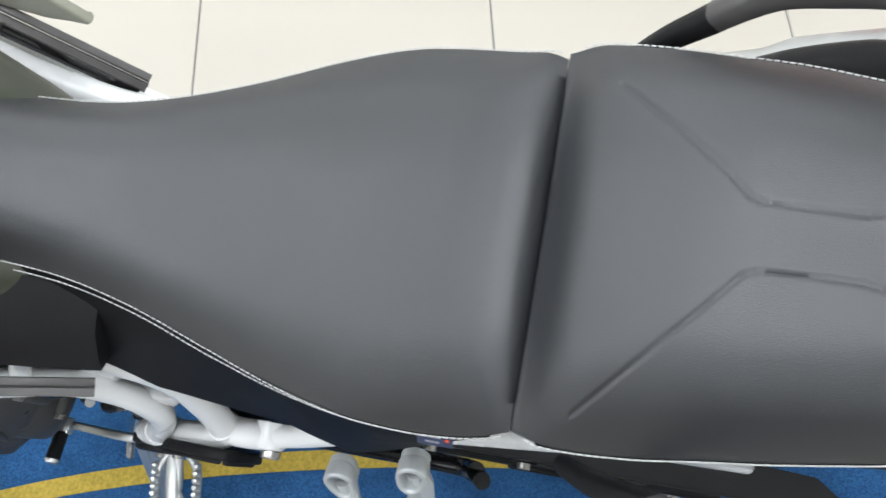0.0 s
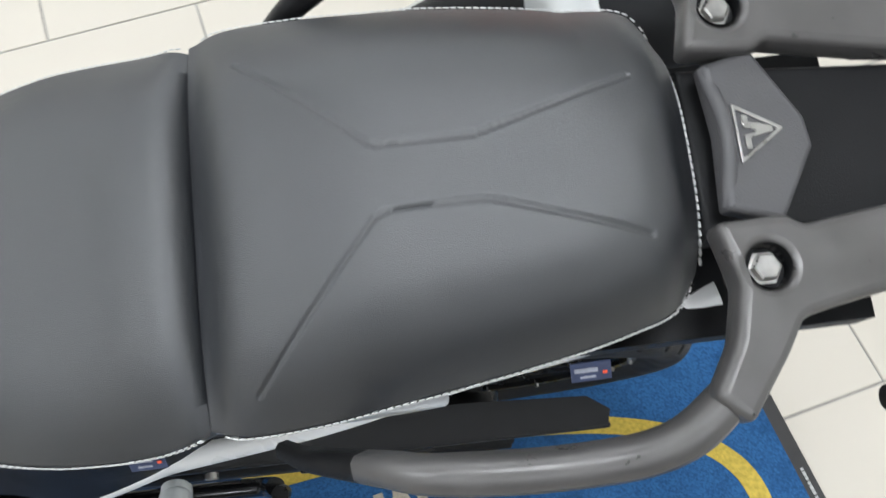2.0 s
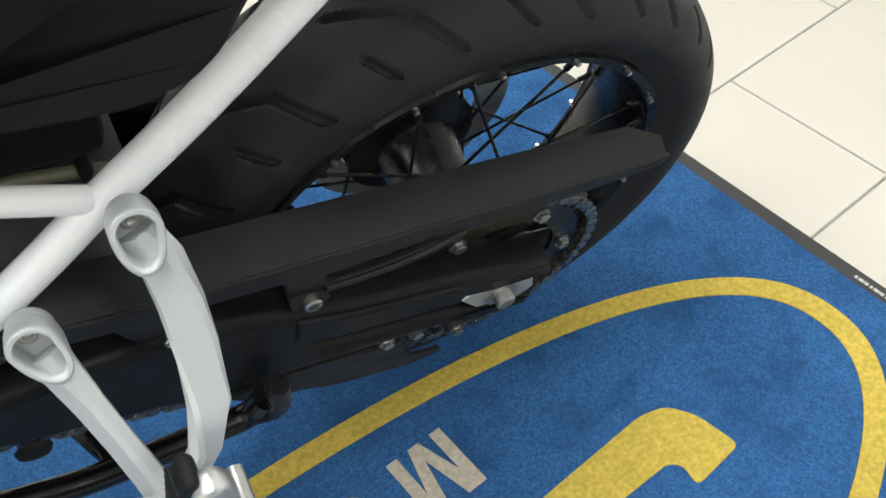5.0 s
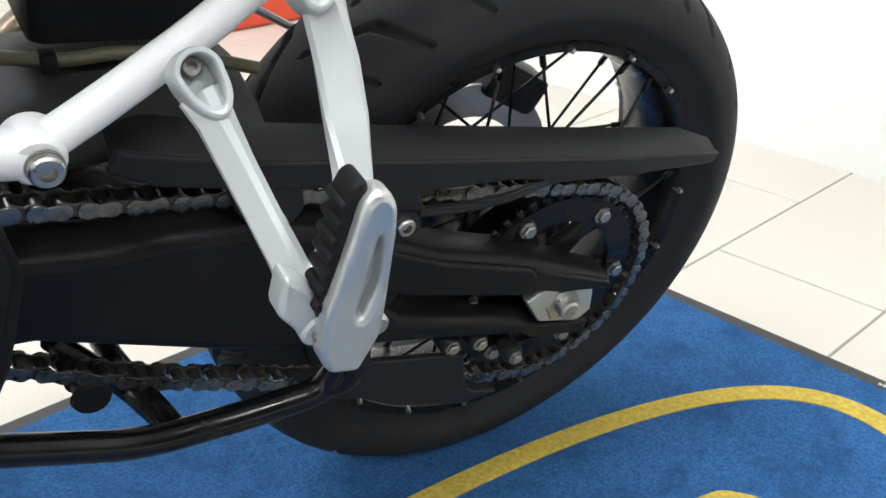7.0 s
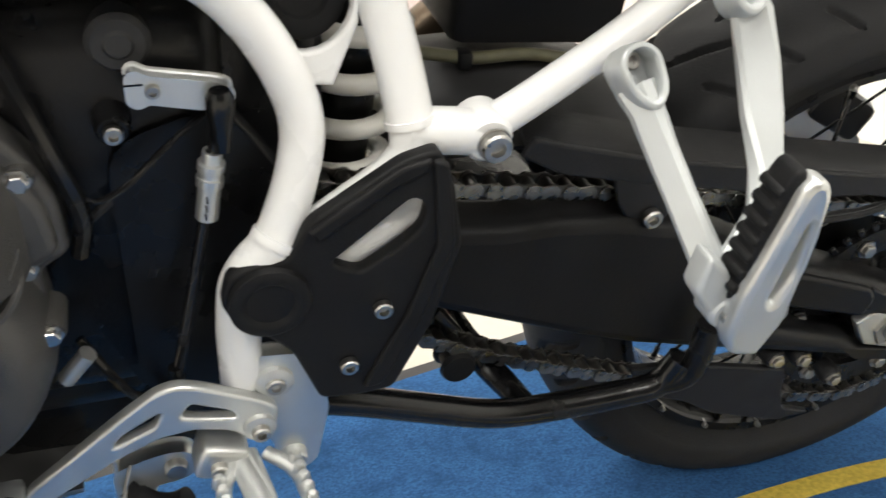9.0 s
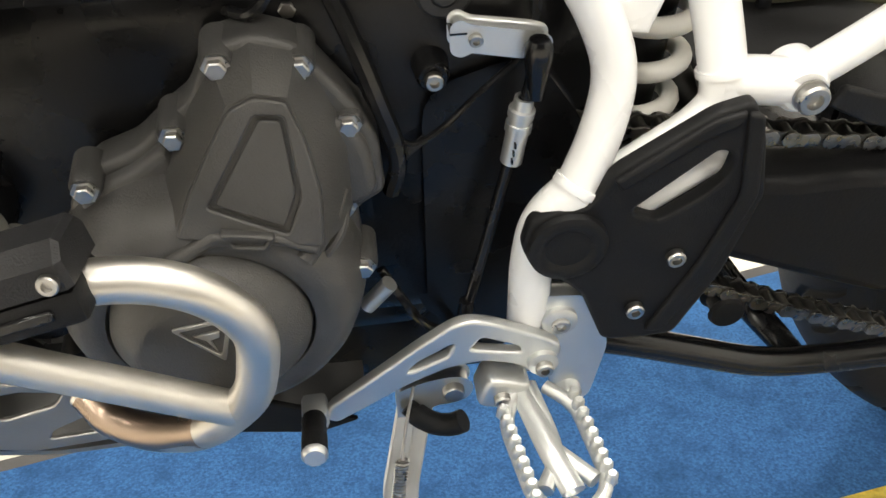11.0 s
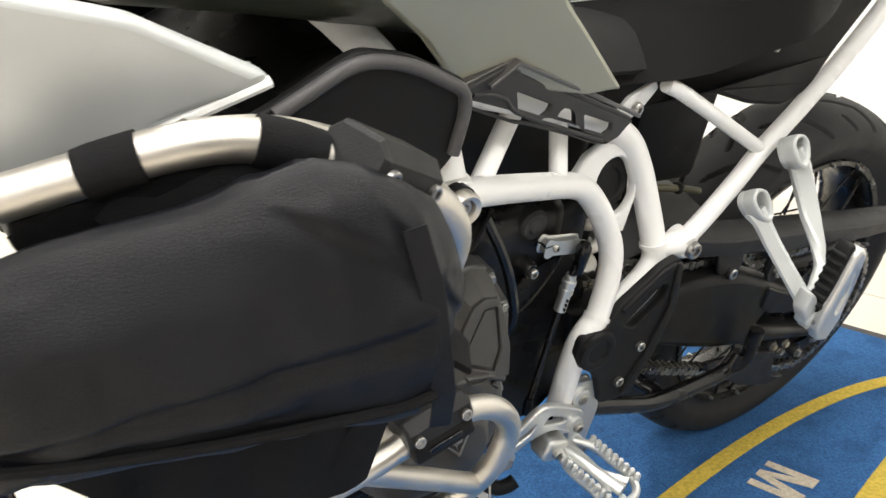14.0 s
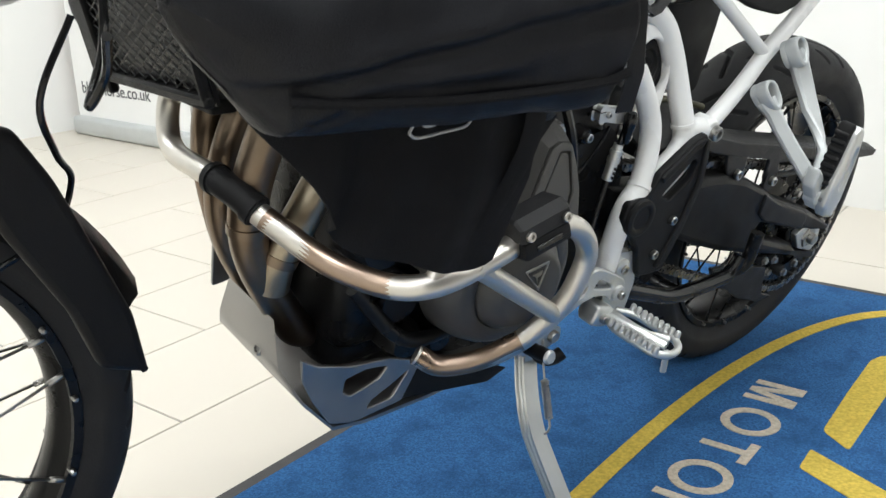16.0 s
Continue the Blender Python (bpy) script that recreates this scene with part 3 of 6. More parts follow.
part("pivot_plug", lathe([(0, 0.002), (0.016, 0.002), (0.018, 0.005), (0.024, 0.005), (0.029, 0.002), (0.0305, -0.006), (0, -0.006)], 32, at(-0.585, -0.122, 0.694, Matrix.Rotation(radians(-14), 4, "X") @ LEFT) @ Matrix.Diagonal((1, 1.1, 1, 1))), PLASTIC, bike, "round black rubber plug")
pair("engine_lug", lambda: lathe([(0, 0.002), (0.0215, 0.002), (0.023, 0.0), (0.023, -0.04), (0, -0.04)], 24, at(-0.868, -0.203, 0.789)), WHITE, frame_ob)

# subframe
SUB = [(-0.484, -0.164, 0.604), (-0.437, -0.156, 0.626), (-0.374, -0.142, 0.657), (-0.325, -0.131, 0.686), (-0.261, -0.125, 0.732), (-0.189, -0.119, 0.792), (-0.140, -0.113, 0.834), (-0.06, -0.10, 0.895), (0.05, -0.085, 0.94), (0.12, -0.07, 0.96)]
sub = part("subframe", tube(SUB, 0.0120, 20), WHITE, bike, "white painted tubular subframe")
part("subframe_tube", mirrored(tube(SUB, 0.0120, 20)), WHITE, sub)
pair("cross_strut", lambda: tube([(-0.53, -0.125, 0.805), (-0.488, -0.130, 0.783), (-0.328, -0.131, 0.688)], 0.0090, 14), WHITE, sub)
pair("subframe_boss", lambda: lathe([(0, 0.004), (0.0135, 0.004), (0.0165, 0.001), (0.0175, -0.006), (0.0175, -0.024), (0, -0.024)], 28, at(-0.475, -0.172, 0.607)), WHITE, sub)
bolt(BIGSOCKET, -0.4725, -0.1775, 0.6055, parent=sub, size=1.0)


# ---- foot rests, heel guard, passenger bracket ----
guard = part("heel_guard", plate([(-0.651, 0.520), (-0.646, 0.541), (-0.628, 0.548), (-0.609, 0.548), (-0.595, 0.574), (-0.538, 0.612), (-0.515, 0.618), (-0.503, 0.590), (-0.494, 0.544), (-0.510, 0.476), (-0.535, 0.420), (-0.560, 0.418), (-0.588, 0.421), (-0.607, 0.470), (-0.625, 0.489), (-0.643, 0.500)],
             -0.190, 0.012, 0.003, [[(-0.582, 0.541), (-0.530, 0.585), (-0.520, 0.578), (-0.523, 0.560), (-0.536, 0.548), (-0.562, 0.531)]], 0.006), PLASTIC, bike, "black moulded plastic heel guard")
part("boss", lathe([(0.0, 0.001), (0.015, 0.001), (0.017, 0.003), (0.022, 0.004), (0.026, 0.002), (0.028, -0.012), (0, -0.012)], 32, at(-0.621, -0.199, 0.519)), PLASTIC, guard)
part("raised_rib", plate([(-0.520, 0.613), (-0.509, 0.610), (-0.500, 0.548), (-0.520, 0.482), (-0.545, 0.428), (-0.560, 0.428), (-0.530, 0.492), (-0.512, 0.548)], -0.197, 0.006, 0.0025, rounded=0.006), PLASTIC, guard)
part("raised_edge", plate([(-0.596, 0.570), (-0.540, 0.609), (-0.520, 0.614), (-0.522, 0.604), (-0.541, 0.596), (-0.590, 0.561)], -0.197, 0.006, 0.0025, rounded=0.004), PLASTIC, guard)
bolt(SOCKET, -0.547, -0.197, 0.500, size=1.0)
bolt(SOCKET, -0.569, -0.197, 0.453, size=1.0)

bracket = part("footrest_bracket", plate([(-0.634, 0.462), (-0.600, 0.458), (-0.583, 0.408), (-0.592, 0.350), (-0.604, 0.343), (-0.614, 0.352), (-0.620, 0.385), (-0.668, 0.400), (-0.676, 0.38), (-0.655, 0.368), (-0.640, 0.385), (-0.640, 0.42)], -0.182, 0.012, 0.003, rounded=0.008), SILVER, bike, "cast silver alloy footrest bracket")
part("boss", lathe([(0, 0.010), (0.010, 0.010), (0.013, 0.008), (0.014, -0.02), (0, -0.02)], 24, at(-0.619, -0.184, 0.440)), SILVER, bracket)
part("boss", lathe([(0, 0.008), (0.0085, 0.008), (0.010, 0.006), (0.010, -0.02), (0, -0.02)], 24, at(-0.607, -0.190, 0.361)), SILVER, bracket)
bolt(BIGSOCKET, -0.619, -0.192, 0.440, size=0.65)
bolt(SOCKET, -0.607, -0.199, 0.360, size=1.0)
# toothed foot rest, reaching out to the left
rest_m = Matrix.Translation((-0.640, -0.205, 0.385)) @ Matrix.Rotation(radians(4), 4, "X") @ Matrix.Rotation(radians(8), 4, "Z") @ Matrix.Diagonal((1.12, 1.02, 1.2, 1))
peg = part("footrest", joined(tube([(-0.006, 0.006, 0), (-0.004, -0.05, 0.002), (0, -0.085, 0.002)], [0.008] * 13, 12, None, True, 0.6)), SILVER, bike, "silver serrated metal foot rest")
loop = corners([(-0.010, 0.0, 0), (-0.024, -0.02, 0), (-0.024, -0.082, 0), (-0.012, -0.098, 0), (0.012, -0.098, 0), (0.024, -0.082, 0), (0.024, -0.02, 0), (0.010, 0.0, 0)], 0.012)
part("cage", tube(loop, 0.0048, 10, 0.004, True), SILVER, peg)
for k in range(9):
    for sx in (-1, 1):
        part("tooth", lathe([(0.0046, 0), (0.004, 0.007), (0.0025, 0.009), (0, 0.009)], 8, Matrix.Translation((sx * 0.024, -0.016 - 0.0085 * k, 0.002))), SILVER, peg)
part("arm", tube([(-0.0, 0.004, 0.0), (0.0, -0.05, -0.002), (-0.016, -0.078, 0.0)], 0.0055, 10), SILVER, peg)
part("arm", tube([(-0.0, -0.05, -0.002), (0.016, -0.08, 0.0)], 0.0055, 10), SILVER, peg)
part("feeler", tube([(0.0, -0.088, -0.004), (0.002, -0.092, -0.03)], 0.004, 10), SILVER, peg, "small silver feeler pin")
peg.matrix_local = rest_m
part("pivot_block", box((0.034, 0.03, 0.03), at(-0.660, -0.195, 0.386, Matrix.Rotation(radians(18), 4, "Y")), 0.006, 3), SILVER, bike)
bolt(SOCKET, -0.662, -0.210, 0.386)

# gear lever and its rod
lever = part("gear_lever", plate([(-0.628, 0.434), (-0.618, 0.424), (-0.621, 0.403), (-0.640, 0.400), (-0.652, 0.411), (-0.675, 0.418), (-0.699, 0.415), (-0.727, 0.402), (-0.782, 0.367), (-0.790, 0.372), (-0.787, 0.384), (-0.721, 0.440), (-0.697, 0.458), (-0.684, 0.461), (-0.668, 0.456)],
             -0.196, 0.010, 0.0025, [[(-0.676, 0.443), (-0.650, 0.430), (-0.646, 0.422), (-0.672, 0.428), (-0.684, 0.432)], [(-0.695, 0.440), (-0.722, 0.424), (-0.730, 0.413), (-0.700, 0.427)]], 0.006), SILVER, bike, "silver forged alloy gear lever")
part("pivot", lathe([(0, 0.008), (0.006, 0.008), (0.011, 0.006), (0.0125, -0.012), (0, -0.012)], 24, at(-0.632, -0.199, 0.412)), SILVER, lever)
part("toe_clevis", box((0.019, 0.022, 0.019), at(-0.797, -0.198, 0.380, UPRIGHT), 0.004), SILVER, lever)
TOE = Matrix.Rotation(radians(78), 4, "X")
toe = part("toe_peg", lathe([(0.0, 0.0), (0.0085, 0.0), (0.0092, 0.004), (0.0085, 0.008), (0.0092, 0.012), (0.0085, 0.016), (0.0092, 0.02), (0.0092, 0.036), (0, 0.036)], 20, at(-0.798, -0.207, 0.384, TOE)), PLASTIC, lever, "black rubber toe peg")
part("end_cap", lathe([(0, 0.041), (0.007, 0.041), (0.0092, 0.038), (0.0092, 0.036), (0, 0.036)], 20, at(-0.798, -0.207, 0.384, TOE)), SILVER, toe)
bolt(SMALL, -0.797, -0.2095, 0.384)
bolt(SOCKET, -0.632, -0.206, 0.412)
rod = part("gear_rod", tube([(-0.640, -0.158, 0.632), (-0.645, -0.156, 0.601), (-0.654, -0.157, 0.556), (-0.682, -0.168, 0.436)], 0.0042, 12), GLOSSBLK, bike, "black gear linkage rod with silver sensor")
part("sensor", lathe([(0.006, -0.030), (0.0072, -0.030), (0.0072, -0.006), (0.0085, -0.006), (0.0085, 0.0), (0.0072, 0.0), (0.0072, 0.005), (0.0085, 0.005), (0.0085, 0.010), (0.0065, 0.011), (0.0062, 0.018), (0.004, 0.018)], 20, at(-0.6475, -0.156, 0.590, Matrix.Rotation(radians(8), 4, "Y"))), SILVER, rod)
for dz in (-0.024, -0.018, -0.012):
    part("print_bar", box((0.0012, 0.004, 0.0035), at(-0.6495 + dz * 0.14, -0.1635, 0.590 + dz, UPRIGHT), 0.0), GLOSSBLK, rod)
part("ball_joint", lathe([(0, 0.011), (0.006, 0.010), (0.0085, 0.005), (0.0085, -0.004), (0.007, -0.014), (0.005, -0.03), (0, -0.03)], 18, at(-0.639, -0.160, 0.640, UPRIGHT)), GLOSSBLK, rod)
part("ball_joint", lathe([(0, 0.012), (0.005, 0.012), (0.0065, 0.0), (0.0055, -0.012), (0, -0.012)], 14, at(-0.682, -0.168, 0.436, UPRIGHT)), GLOSSBLK, rod)
crank = part("gear_crank", plate([(-0.687, 0.657), (-0.684, 0.659), (-0.678, 0.655), (-0.640, 0.648), (-0.632, 0.645), (-0.632, 0.639), (-0.646, 0.636), (-0.678, 0.643), (-0.683, 0.640), (-0.687, 0.642)], -0.146, 0.013, 0.003, rounded=0.004), SILVER, bike, "silver gear shaft crank")
part("slit", box((0.010, 0.014, 0.0012), at(-0.685, -0.146, 0.653, UPRIGHT), 0.0), GLOSSBLK, crank)
bolt(SMALL, -0.675, -0.1525, 0.649)
part("shaft_bush", lathe([(0, 0.006), (0.007, 0.006), (0.009, 0.004), (0.015, 0.004), (0.0185, 0.001), (0.019, -0.02), (0, -0.02)], 28, at(-0.690, -0.128, 0.668)), GREYPL, bike)

# passenger foot rest carrier
carrier = part("passenger_bracket", flat_bar([(-0.386, -0.188, 0.644), (-0.381, -0.200, 0.632), (-0.375, -0.216, 0.613), (-0.367, -0.238, 0.590), (-0.360, -0.258, 0.570), (-0.355, -0.276, 0.553)], [(0.026, 0.020), (0.0215, 0.018), (0.0205, 0.014), (0.020, 0.013), (0.021, 0.014), (0.022, 0.015)], (0.3, 1, 0.35)), ALLOY_PAINT, bike, "silver painted forked passenger footrest bracket")
part("rear_arm", flat_bar([(-0.314, -0.166, 0.700), (-0.307, -0.178, 0.684), (-0.305, -0.195, 0.658), (-0.306, -0.215, 0.631), (-0.311, -0.241, 0.604), (-0.323, -0.260, 0.585), (-0.345, -0.273, 0.563)], [(0.026, 0.020), (0.026, 0.018), (0.027, 0.014), (0.027, 0.013), (0.027, 0.013), (0.024, 0.014), (0.020, 0.014)], (0.15, 1, 0.55)), ALLOY_PAINT, carrier)
part("pivot_block", plate([(-0.377, 0.555), (-0.373, 0.583), (-0.358, 0.571), (-0.336, 0.534), (-0.338, 0.516), (-0.347, 0.515)], -0.280, 0.020, 0.004, rounded=0.005), ALLOY_PAINT, carrier)
part("pivot_boss", lathe([(0, 0.004), (0.0098, 0.004), (0.0125, 0.001), (0.0125, -0.016), (0, -0.016)], 24, at(-0.350, -0.288, 0.536)), ALLOY_PAINT, carrier)
for x, y, z, dx in ((-0.388, -0.181, 0.657, 0.007), (-0.314, -0.163, 0.707, -0.001)):
    def drop(r, low):
        """An outline that is round above and drawn out below."""
        return [(x + r * math.cos(a) + dx * max(0.0, -math.sin(a)), z + (r if math.sin(a) > 0 else low) * math.sin(a)) for a in [2 * math.pi * k / 32 for k in range(32)]]

    lean = at(0, y - 0.006, z, Matrix.Rotation(radians(-34), 4, "X")) @ Matrix.Translation((0, 0, -z))
    part("eye", plate(drop(0.0150, 0.028), 0.0, 0.020, 0.0035, [drop(0.0104, 0.021)], m=lean), ALLOY_PAINT, carrier)
    part("eye_floor", plate(drop(0.0140, 0.026), 0.0135, 0.008, 0.001, m=lean), ALLOY_PAINT, carrier)
    bolt(SOCKET, x - 0.001, y + 0.002, z, Matrix.Rotation(radians(-34), 4, "X") @ LEFT, carrier, 0.9)
bolt(SOCKET, -0.350, -0.291, 0.536, parent=carrier, size=1.0)
folded = part("passenger_footrest", plate([(-0.334, 0.634), (-0.327, 0.642), (-0.318, 0.640), (-0.3125, 0.630), (-0.311, 0.614), (-0.3115, 0.560), (-0.3125, 0.534), (-0.325, 0.507), (-0.345, 0.512), (-0.352, 0.527), (-0.350, 0.560), (-0.337, 0.618)], -0.297, 0.018, 0.005, [[(-0.3215, 0.612), (-0.3185, 0.606), (-0.3185, 0.575), (-0.327, 0.550), (-0.331, 0.556), (-0.3255, 0.585)]], 0.005), SILVER, bike, "folded silver alloy passenger foot rest")
part("slot_floor", plate([(-0.323, 0.616), (-0.316, 0.608), (-0.316, 0.570), (-0.328, 0.545), (-0.333, 0.555), (-0.327, 0.590)], -0.292, 0.006, 0.001), ALLOY_PAINT, folded)
part("rubber_pad", plate([(-0.341, 0.634), (-0.336, 0.644), (-0.329, 0.645), (-0.326, 0.635), (-0.338, 0.580), (-0.348, 0.542), (-0.351, 0.552), (-0.347, 0.590)], -0.287, 0.022, 0.004, rounded=0.004), PLASTIC, folded, "black ribbed rubber pad")
for k in range(7):
    part("rib", lathe([(0, 0.0105), (0.0032, 0.0095), (0.0042, 0.007), (0.0042, -0.010), (0, -0.010)], 10, at(-0.3500 + 0.0017 * k, -0.287, 0.560 + 0.0115 * k)), PLASTIC, folded)
part("hinge_pin", lathe([(0, 0.003), (0.006, 0.003), (0.0075, 0.001), (0.0075, -0.03), (0, -0.03)], 18, at(-0.309, -0.293, 0.531)), CHROME, folded)
folded.matrix_local = Matrix.Translation((-0.004, 0, 0))
# ---- swingarm, chain, sprocket, guard ----
ARM = [(-0.62, 0.535), (-0.56, 0.525), (-0.50, 0.518), (-0.44, 0.509), (-0.395, 0.510), (-0.343, 0.504), (-0.285, 0.489), (-0.213, 0.456), (-0.166, 0.430), (-0.056, 0.390), (0.052, 0.336), (0.050, 0.324), (-0.052, 0.345), (-0.200, 0.392), (-0.210, 0.380), (-0.195, 0.366),
       (-0.059, 0.319), (-0.035, 0.300), (0.038, 0.283), (0.040, 0.270), (-0.050, 0.292), (-0.227, 0.341), (-0.300, 0.362), (-0.364, 0.386), (-0.490, 0.440), (-0.60, 0.45)]
arm = part("swingarm", plate(ARM, -0.122, 0.05, 0.012), SWINGARM, bike, "satin black aluminium swingarm")
part("upper_fork_face", plate([(-0.222, 0.452), (-0.166, 0.424), (-0.062, 0.386), (-0.052, 0.372), (-0.060, 0.352), (-0.200, 0.397), (-0.225, 0.415)], -0.146, 0.010, 0.004, rounded=0.006), SWINGARM, arm)
part("fork_tip", plate([(-0.060, 0.386), (-0.035, 0.372), (0.048, 0.336), (0.046, 0.327), (-0.020, 0.342), (-0.056, 0.356)], -0.143, 0.010, 0.003, rounded=0.004), SWINGARM, arm)
part("right_arm", mirrored(plate([(-0.62, 0.535), (-0.46, 0.50), (-0.33, 0.49), (-0.03, 0.365), (0.07, 0.33), (0.07, 0.26), (-0.04, 0.275), (-0.26, 0.34), (-0.47, 0.43), (-0.60, 0.45)], -0.122, 0.05, 0.012, rounded=0.01)), SWINGARM, arm)
part("cross_piece", box((0.13, 0.24, 0.07), at(-0.42, 0, 0.45, Matrix.Rotation(radians(14), 4, "Y")), 0.02, 3), SATINBLK, arm)
adj = part("axle_adjuster", plate([(-0.052, 0.334), (-0.034, 0.347), (0.030, 0.333), (0.036, 0.298), (0.020, 0.286), (-0.032, 0.303)], -0.137, 0.012, 0.002), SILVER, bike, "silver axle adjuster block")
part("axle_nut", joined(lathe([(0.0, 0.004), (0.020, 0.004), (0.021, 0.0), (0.021, -0.01), (0, -0.01)], 6, at(-0.008, -0.143, 0.322)), lathe([(0, 0.016), (0.0085, 0.016), (0.0105, 0.014), (0.0105, 0), (0, 0)], 20, at(-0.008, -0.143, 0.322)), lathe([(0, 0.0165), (0.005, 0.0165)], 6, at(-0.008, -0.143, 0.322))), CHROME, bike, "zinc plated axle nut")
bolt(BIGHEX, 0.0, 0.15, 0.316, LEFT.inverted())

CH_Y, FS, FR, RR, SX, SZ = -0.113, (-0.605, 0.486), 0.066, 0.1195, -0.011, 0.325
sprocket = lathe([(0.078, -0.0035), (0.078, 0.0035), (0.106, 0.0035), (0.106, -0.0035), (0.078, -0.0035)], 48, at(SX, CH_Y, SZ))
for k in range(46):
    a = 2 * math.pi * k / 46
    sprocket = joined(sprocket, box((0.012, 0.005, 0.0075), Matrix.Translation((SX + 0.109 * math.cos(a), CH_Y, SZ + 0.109 * math.sin(a))) @ Matrix.Rotation(-a, 4, "Y"), 0.0015, 1))
spro = part("rear_sprocket", sprocket, SATINBLK, bike, "dark steel rear sprocket")
carrier_hub = part("sprocket_carrier", lathe([(0.0, 0.014), (0.026, 0.014), (0.030, 0.002), (0.046, -0.010), (0.050, -0.028), (0.0, -0.03)], 40, at(SX, CH_Y + 0.012, SZ)), SATINBLK, bike, "black sprocket carrier with six arms")
for k in range(6):
    a = radians(57 + 60 * k)
    d = Vector((math.cos(a), 0, math.sin(a)))
    c = Vector((SX, CH_Y, SZ))
    part("spoke_arm", flat_bar([c + d * 0.036 + Vector((0, 0.014, 0)), c + d * 0.062 + Vector((0, 0.008, 0)), c + d * 0.092 + Vector((0, 0.004, 0))], [(0.030, 0.016), (0.020, 0.014), (0.026, 0.010)], (0, 1, 0)), SATINBLK, carrier_hub)
    bolt(HEX, c.x + 0.091 * d.x, CH_Y - 0.004, c.z + 0.091 * d.z, parent=spro, size=1.15)
# links laid round both sprockets
path = []
n_top = [(-0.600, 0.552), (-0.45, 0.529), (-0.30, 0.505), (-0.15, 0.474), (0.010, 0.4425)]
path += [Vector((x, 0, z)) for x, z in n_top]
for k in range(1, 18):
    a = radians(79 - k * 10.2)
    path.append(Vector((SX + RR * math.cos(a), 0, SZ + RR * math.sin(a))))
path += [Vector((x, 0, z)) for x, z in ((-0.10, 0.226), (-0.19, 0.256), (-0.28, 0.293), (-0.40, 0.343), (-0.50, 0.394), (-0.57, 0.426))]
for k in range(0, 6):
    a = radians(300 - k * 40)
    path.append(Vector((FS[0] + FR * math.cos(a), 0, FS[1] + FR * math.sin(a))))
path = spline(path + [path[0]], 8)
chain = tagged(new("chain"), "dark steel roller drive chain")
chain.parent = bike


def link_mesh(wide):
    bm = bmesh.new()
    p = 0.015875
    outline = [(p / 2 + 0.0068 * math.cos(a), 0.0068 * math.sin(a)) for a in [radians(-90 + 30 * k) for k in range(7)]] + [(0, 0.0048)] + \
              [(-p / 2 + 0.0068 * math.cos(a), 0.0068 * math.sin(a)) for a in [radians(90 + 30 * k) for k in range(7)]] + [(0, -0.0048)]
    bms = []
    for sy in (-1, 1):
        bms.append(plate(outline, sy * (0.0095 if wide else 0.0072), 0.002, 0.0004))
    for sx in (-1, 1):
        bms.append(lathe([(0, 0.011), (0.0026, 0.011), (0.0026, -0.011), (0, -0.011)] if wide else [(0.0035, 0.0065), (0.0051, 0.0065), (0.0051, -0.0065), (0.0035, -0.0065)], 10, at(sx * p / 2, 0, 0)))
    bm = joined(*bms)
    me = bpy.data.meshes.new("chain_link")
    bm.to_mesh(me)
    bm.free()
    me.shade_smooth()
    me.set_sharp_from_angle(angle=radians(40))
    me.materials.append(CHAIN if wide else DARKSTEEL)
    return me


LINKS = [link_mesh(True), link_mesh(False)]
lengths = [0.0]
for a, b in zip(path, path[1:]):
    lengths.append(lengths[-1] + (b - a).length)
count = int(lengths[-1] / 0.015875)
pitch = lengths[-1] / count


def along(d):
    d %= lengths[-1]
    i = max(k for k in range(len(lengths)) if lengths[k] <= d)
    i = min(i, len(path) - 2)
    return path[i].lerp(path[i + 1], (d - lengths[i]) / max(1e-9, lengths[i + 1] - lengths[i]))


for k in range(count):
    a, b = along(k * pitch), along((k + 1) * pitch)
    d = b - a
    ob = new("chain_link", LINKS[k % 2])
    ob.parent = chain
    ob.matrix_local = Matrix.Translation((a + b) / 2 + Vector((0, CH_Y, 0))) @ Matrix.Rotation(-math.atan2(d.z, d.x), 4, "Y")
part("front_sprocket_cover", plate([(-0.70, 0.60), (-0.64, 0.62), (-0.60, 0.56), (-0.60, 0.42), (-0.64, 0.38), (-0.70, 0.40)], -0.12, 0.03, 0.006, rounded=0.02), SATINBLK, bike)
top_guard = part("chain_guard", plate([(-0.432, 0.566), (-0.424, 0.581), (-0.40, 0.573), (-0.3226, 0.552), (-0.2226, 0.532), (-0.005, 0.491), (0.1415, 0.467), (0.152, 0.4655), (0.144, 0.4545), (0.03, 0.463), (-0.0586, 0.4745), (-0.10, 0.4655), (-0.15, 0.464), (-0.186, 0.470), (-0.194, 0.458), (-0.212, 0.456), (-0.224, 0.476), (-0.226, 0.508), (-0.25, 0.514), (-0.33, 0.530), (-0.40, 0.548)],
                                      -0.136, 0.007, 0.0025, [[(-0.193, 0.4965), (-0.10, 0.488), (-0.064, 0.4785), (-0.10, 0.4735), (-0.15, 0.4735), (-0.186, 0.4785)]], 0.003), GUARD, bike, "black plastic chain guard")
part("top_flange", loft([[Vector((x, -0.138, z - 0.004)), Vector((x, -0.138, z)), Vector((x, -0.134, z + 0.004)), Vector((x + 0.004, -w, z + 0.007)), Vector((x + 0.004, -w, z + 0.002))] for x, z, w in ((-0.428, 0.572, 0.10), (-0.40, 0.571, 0.094), (-0.3226, 0.550, 0.093), (-0.2226, 0.530, 0.093), (-0.005, 0.489, 0.095), (0.12, 0.469, 0.100), (0.148, 0.463, 0.118))]), GUARD, top_guard)
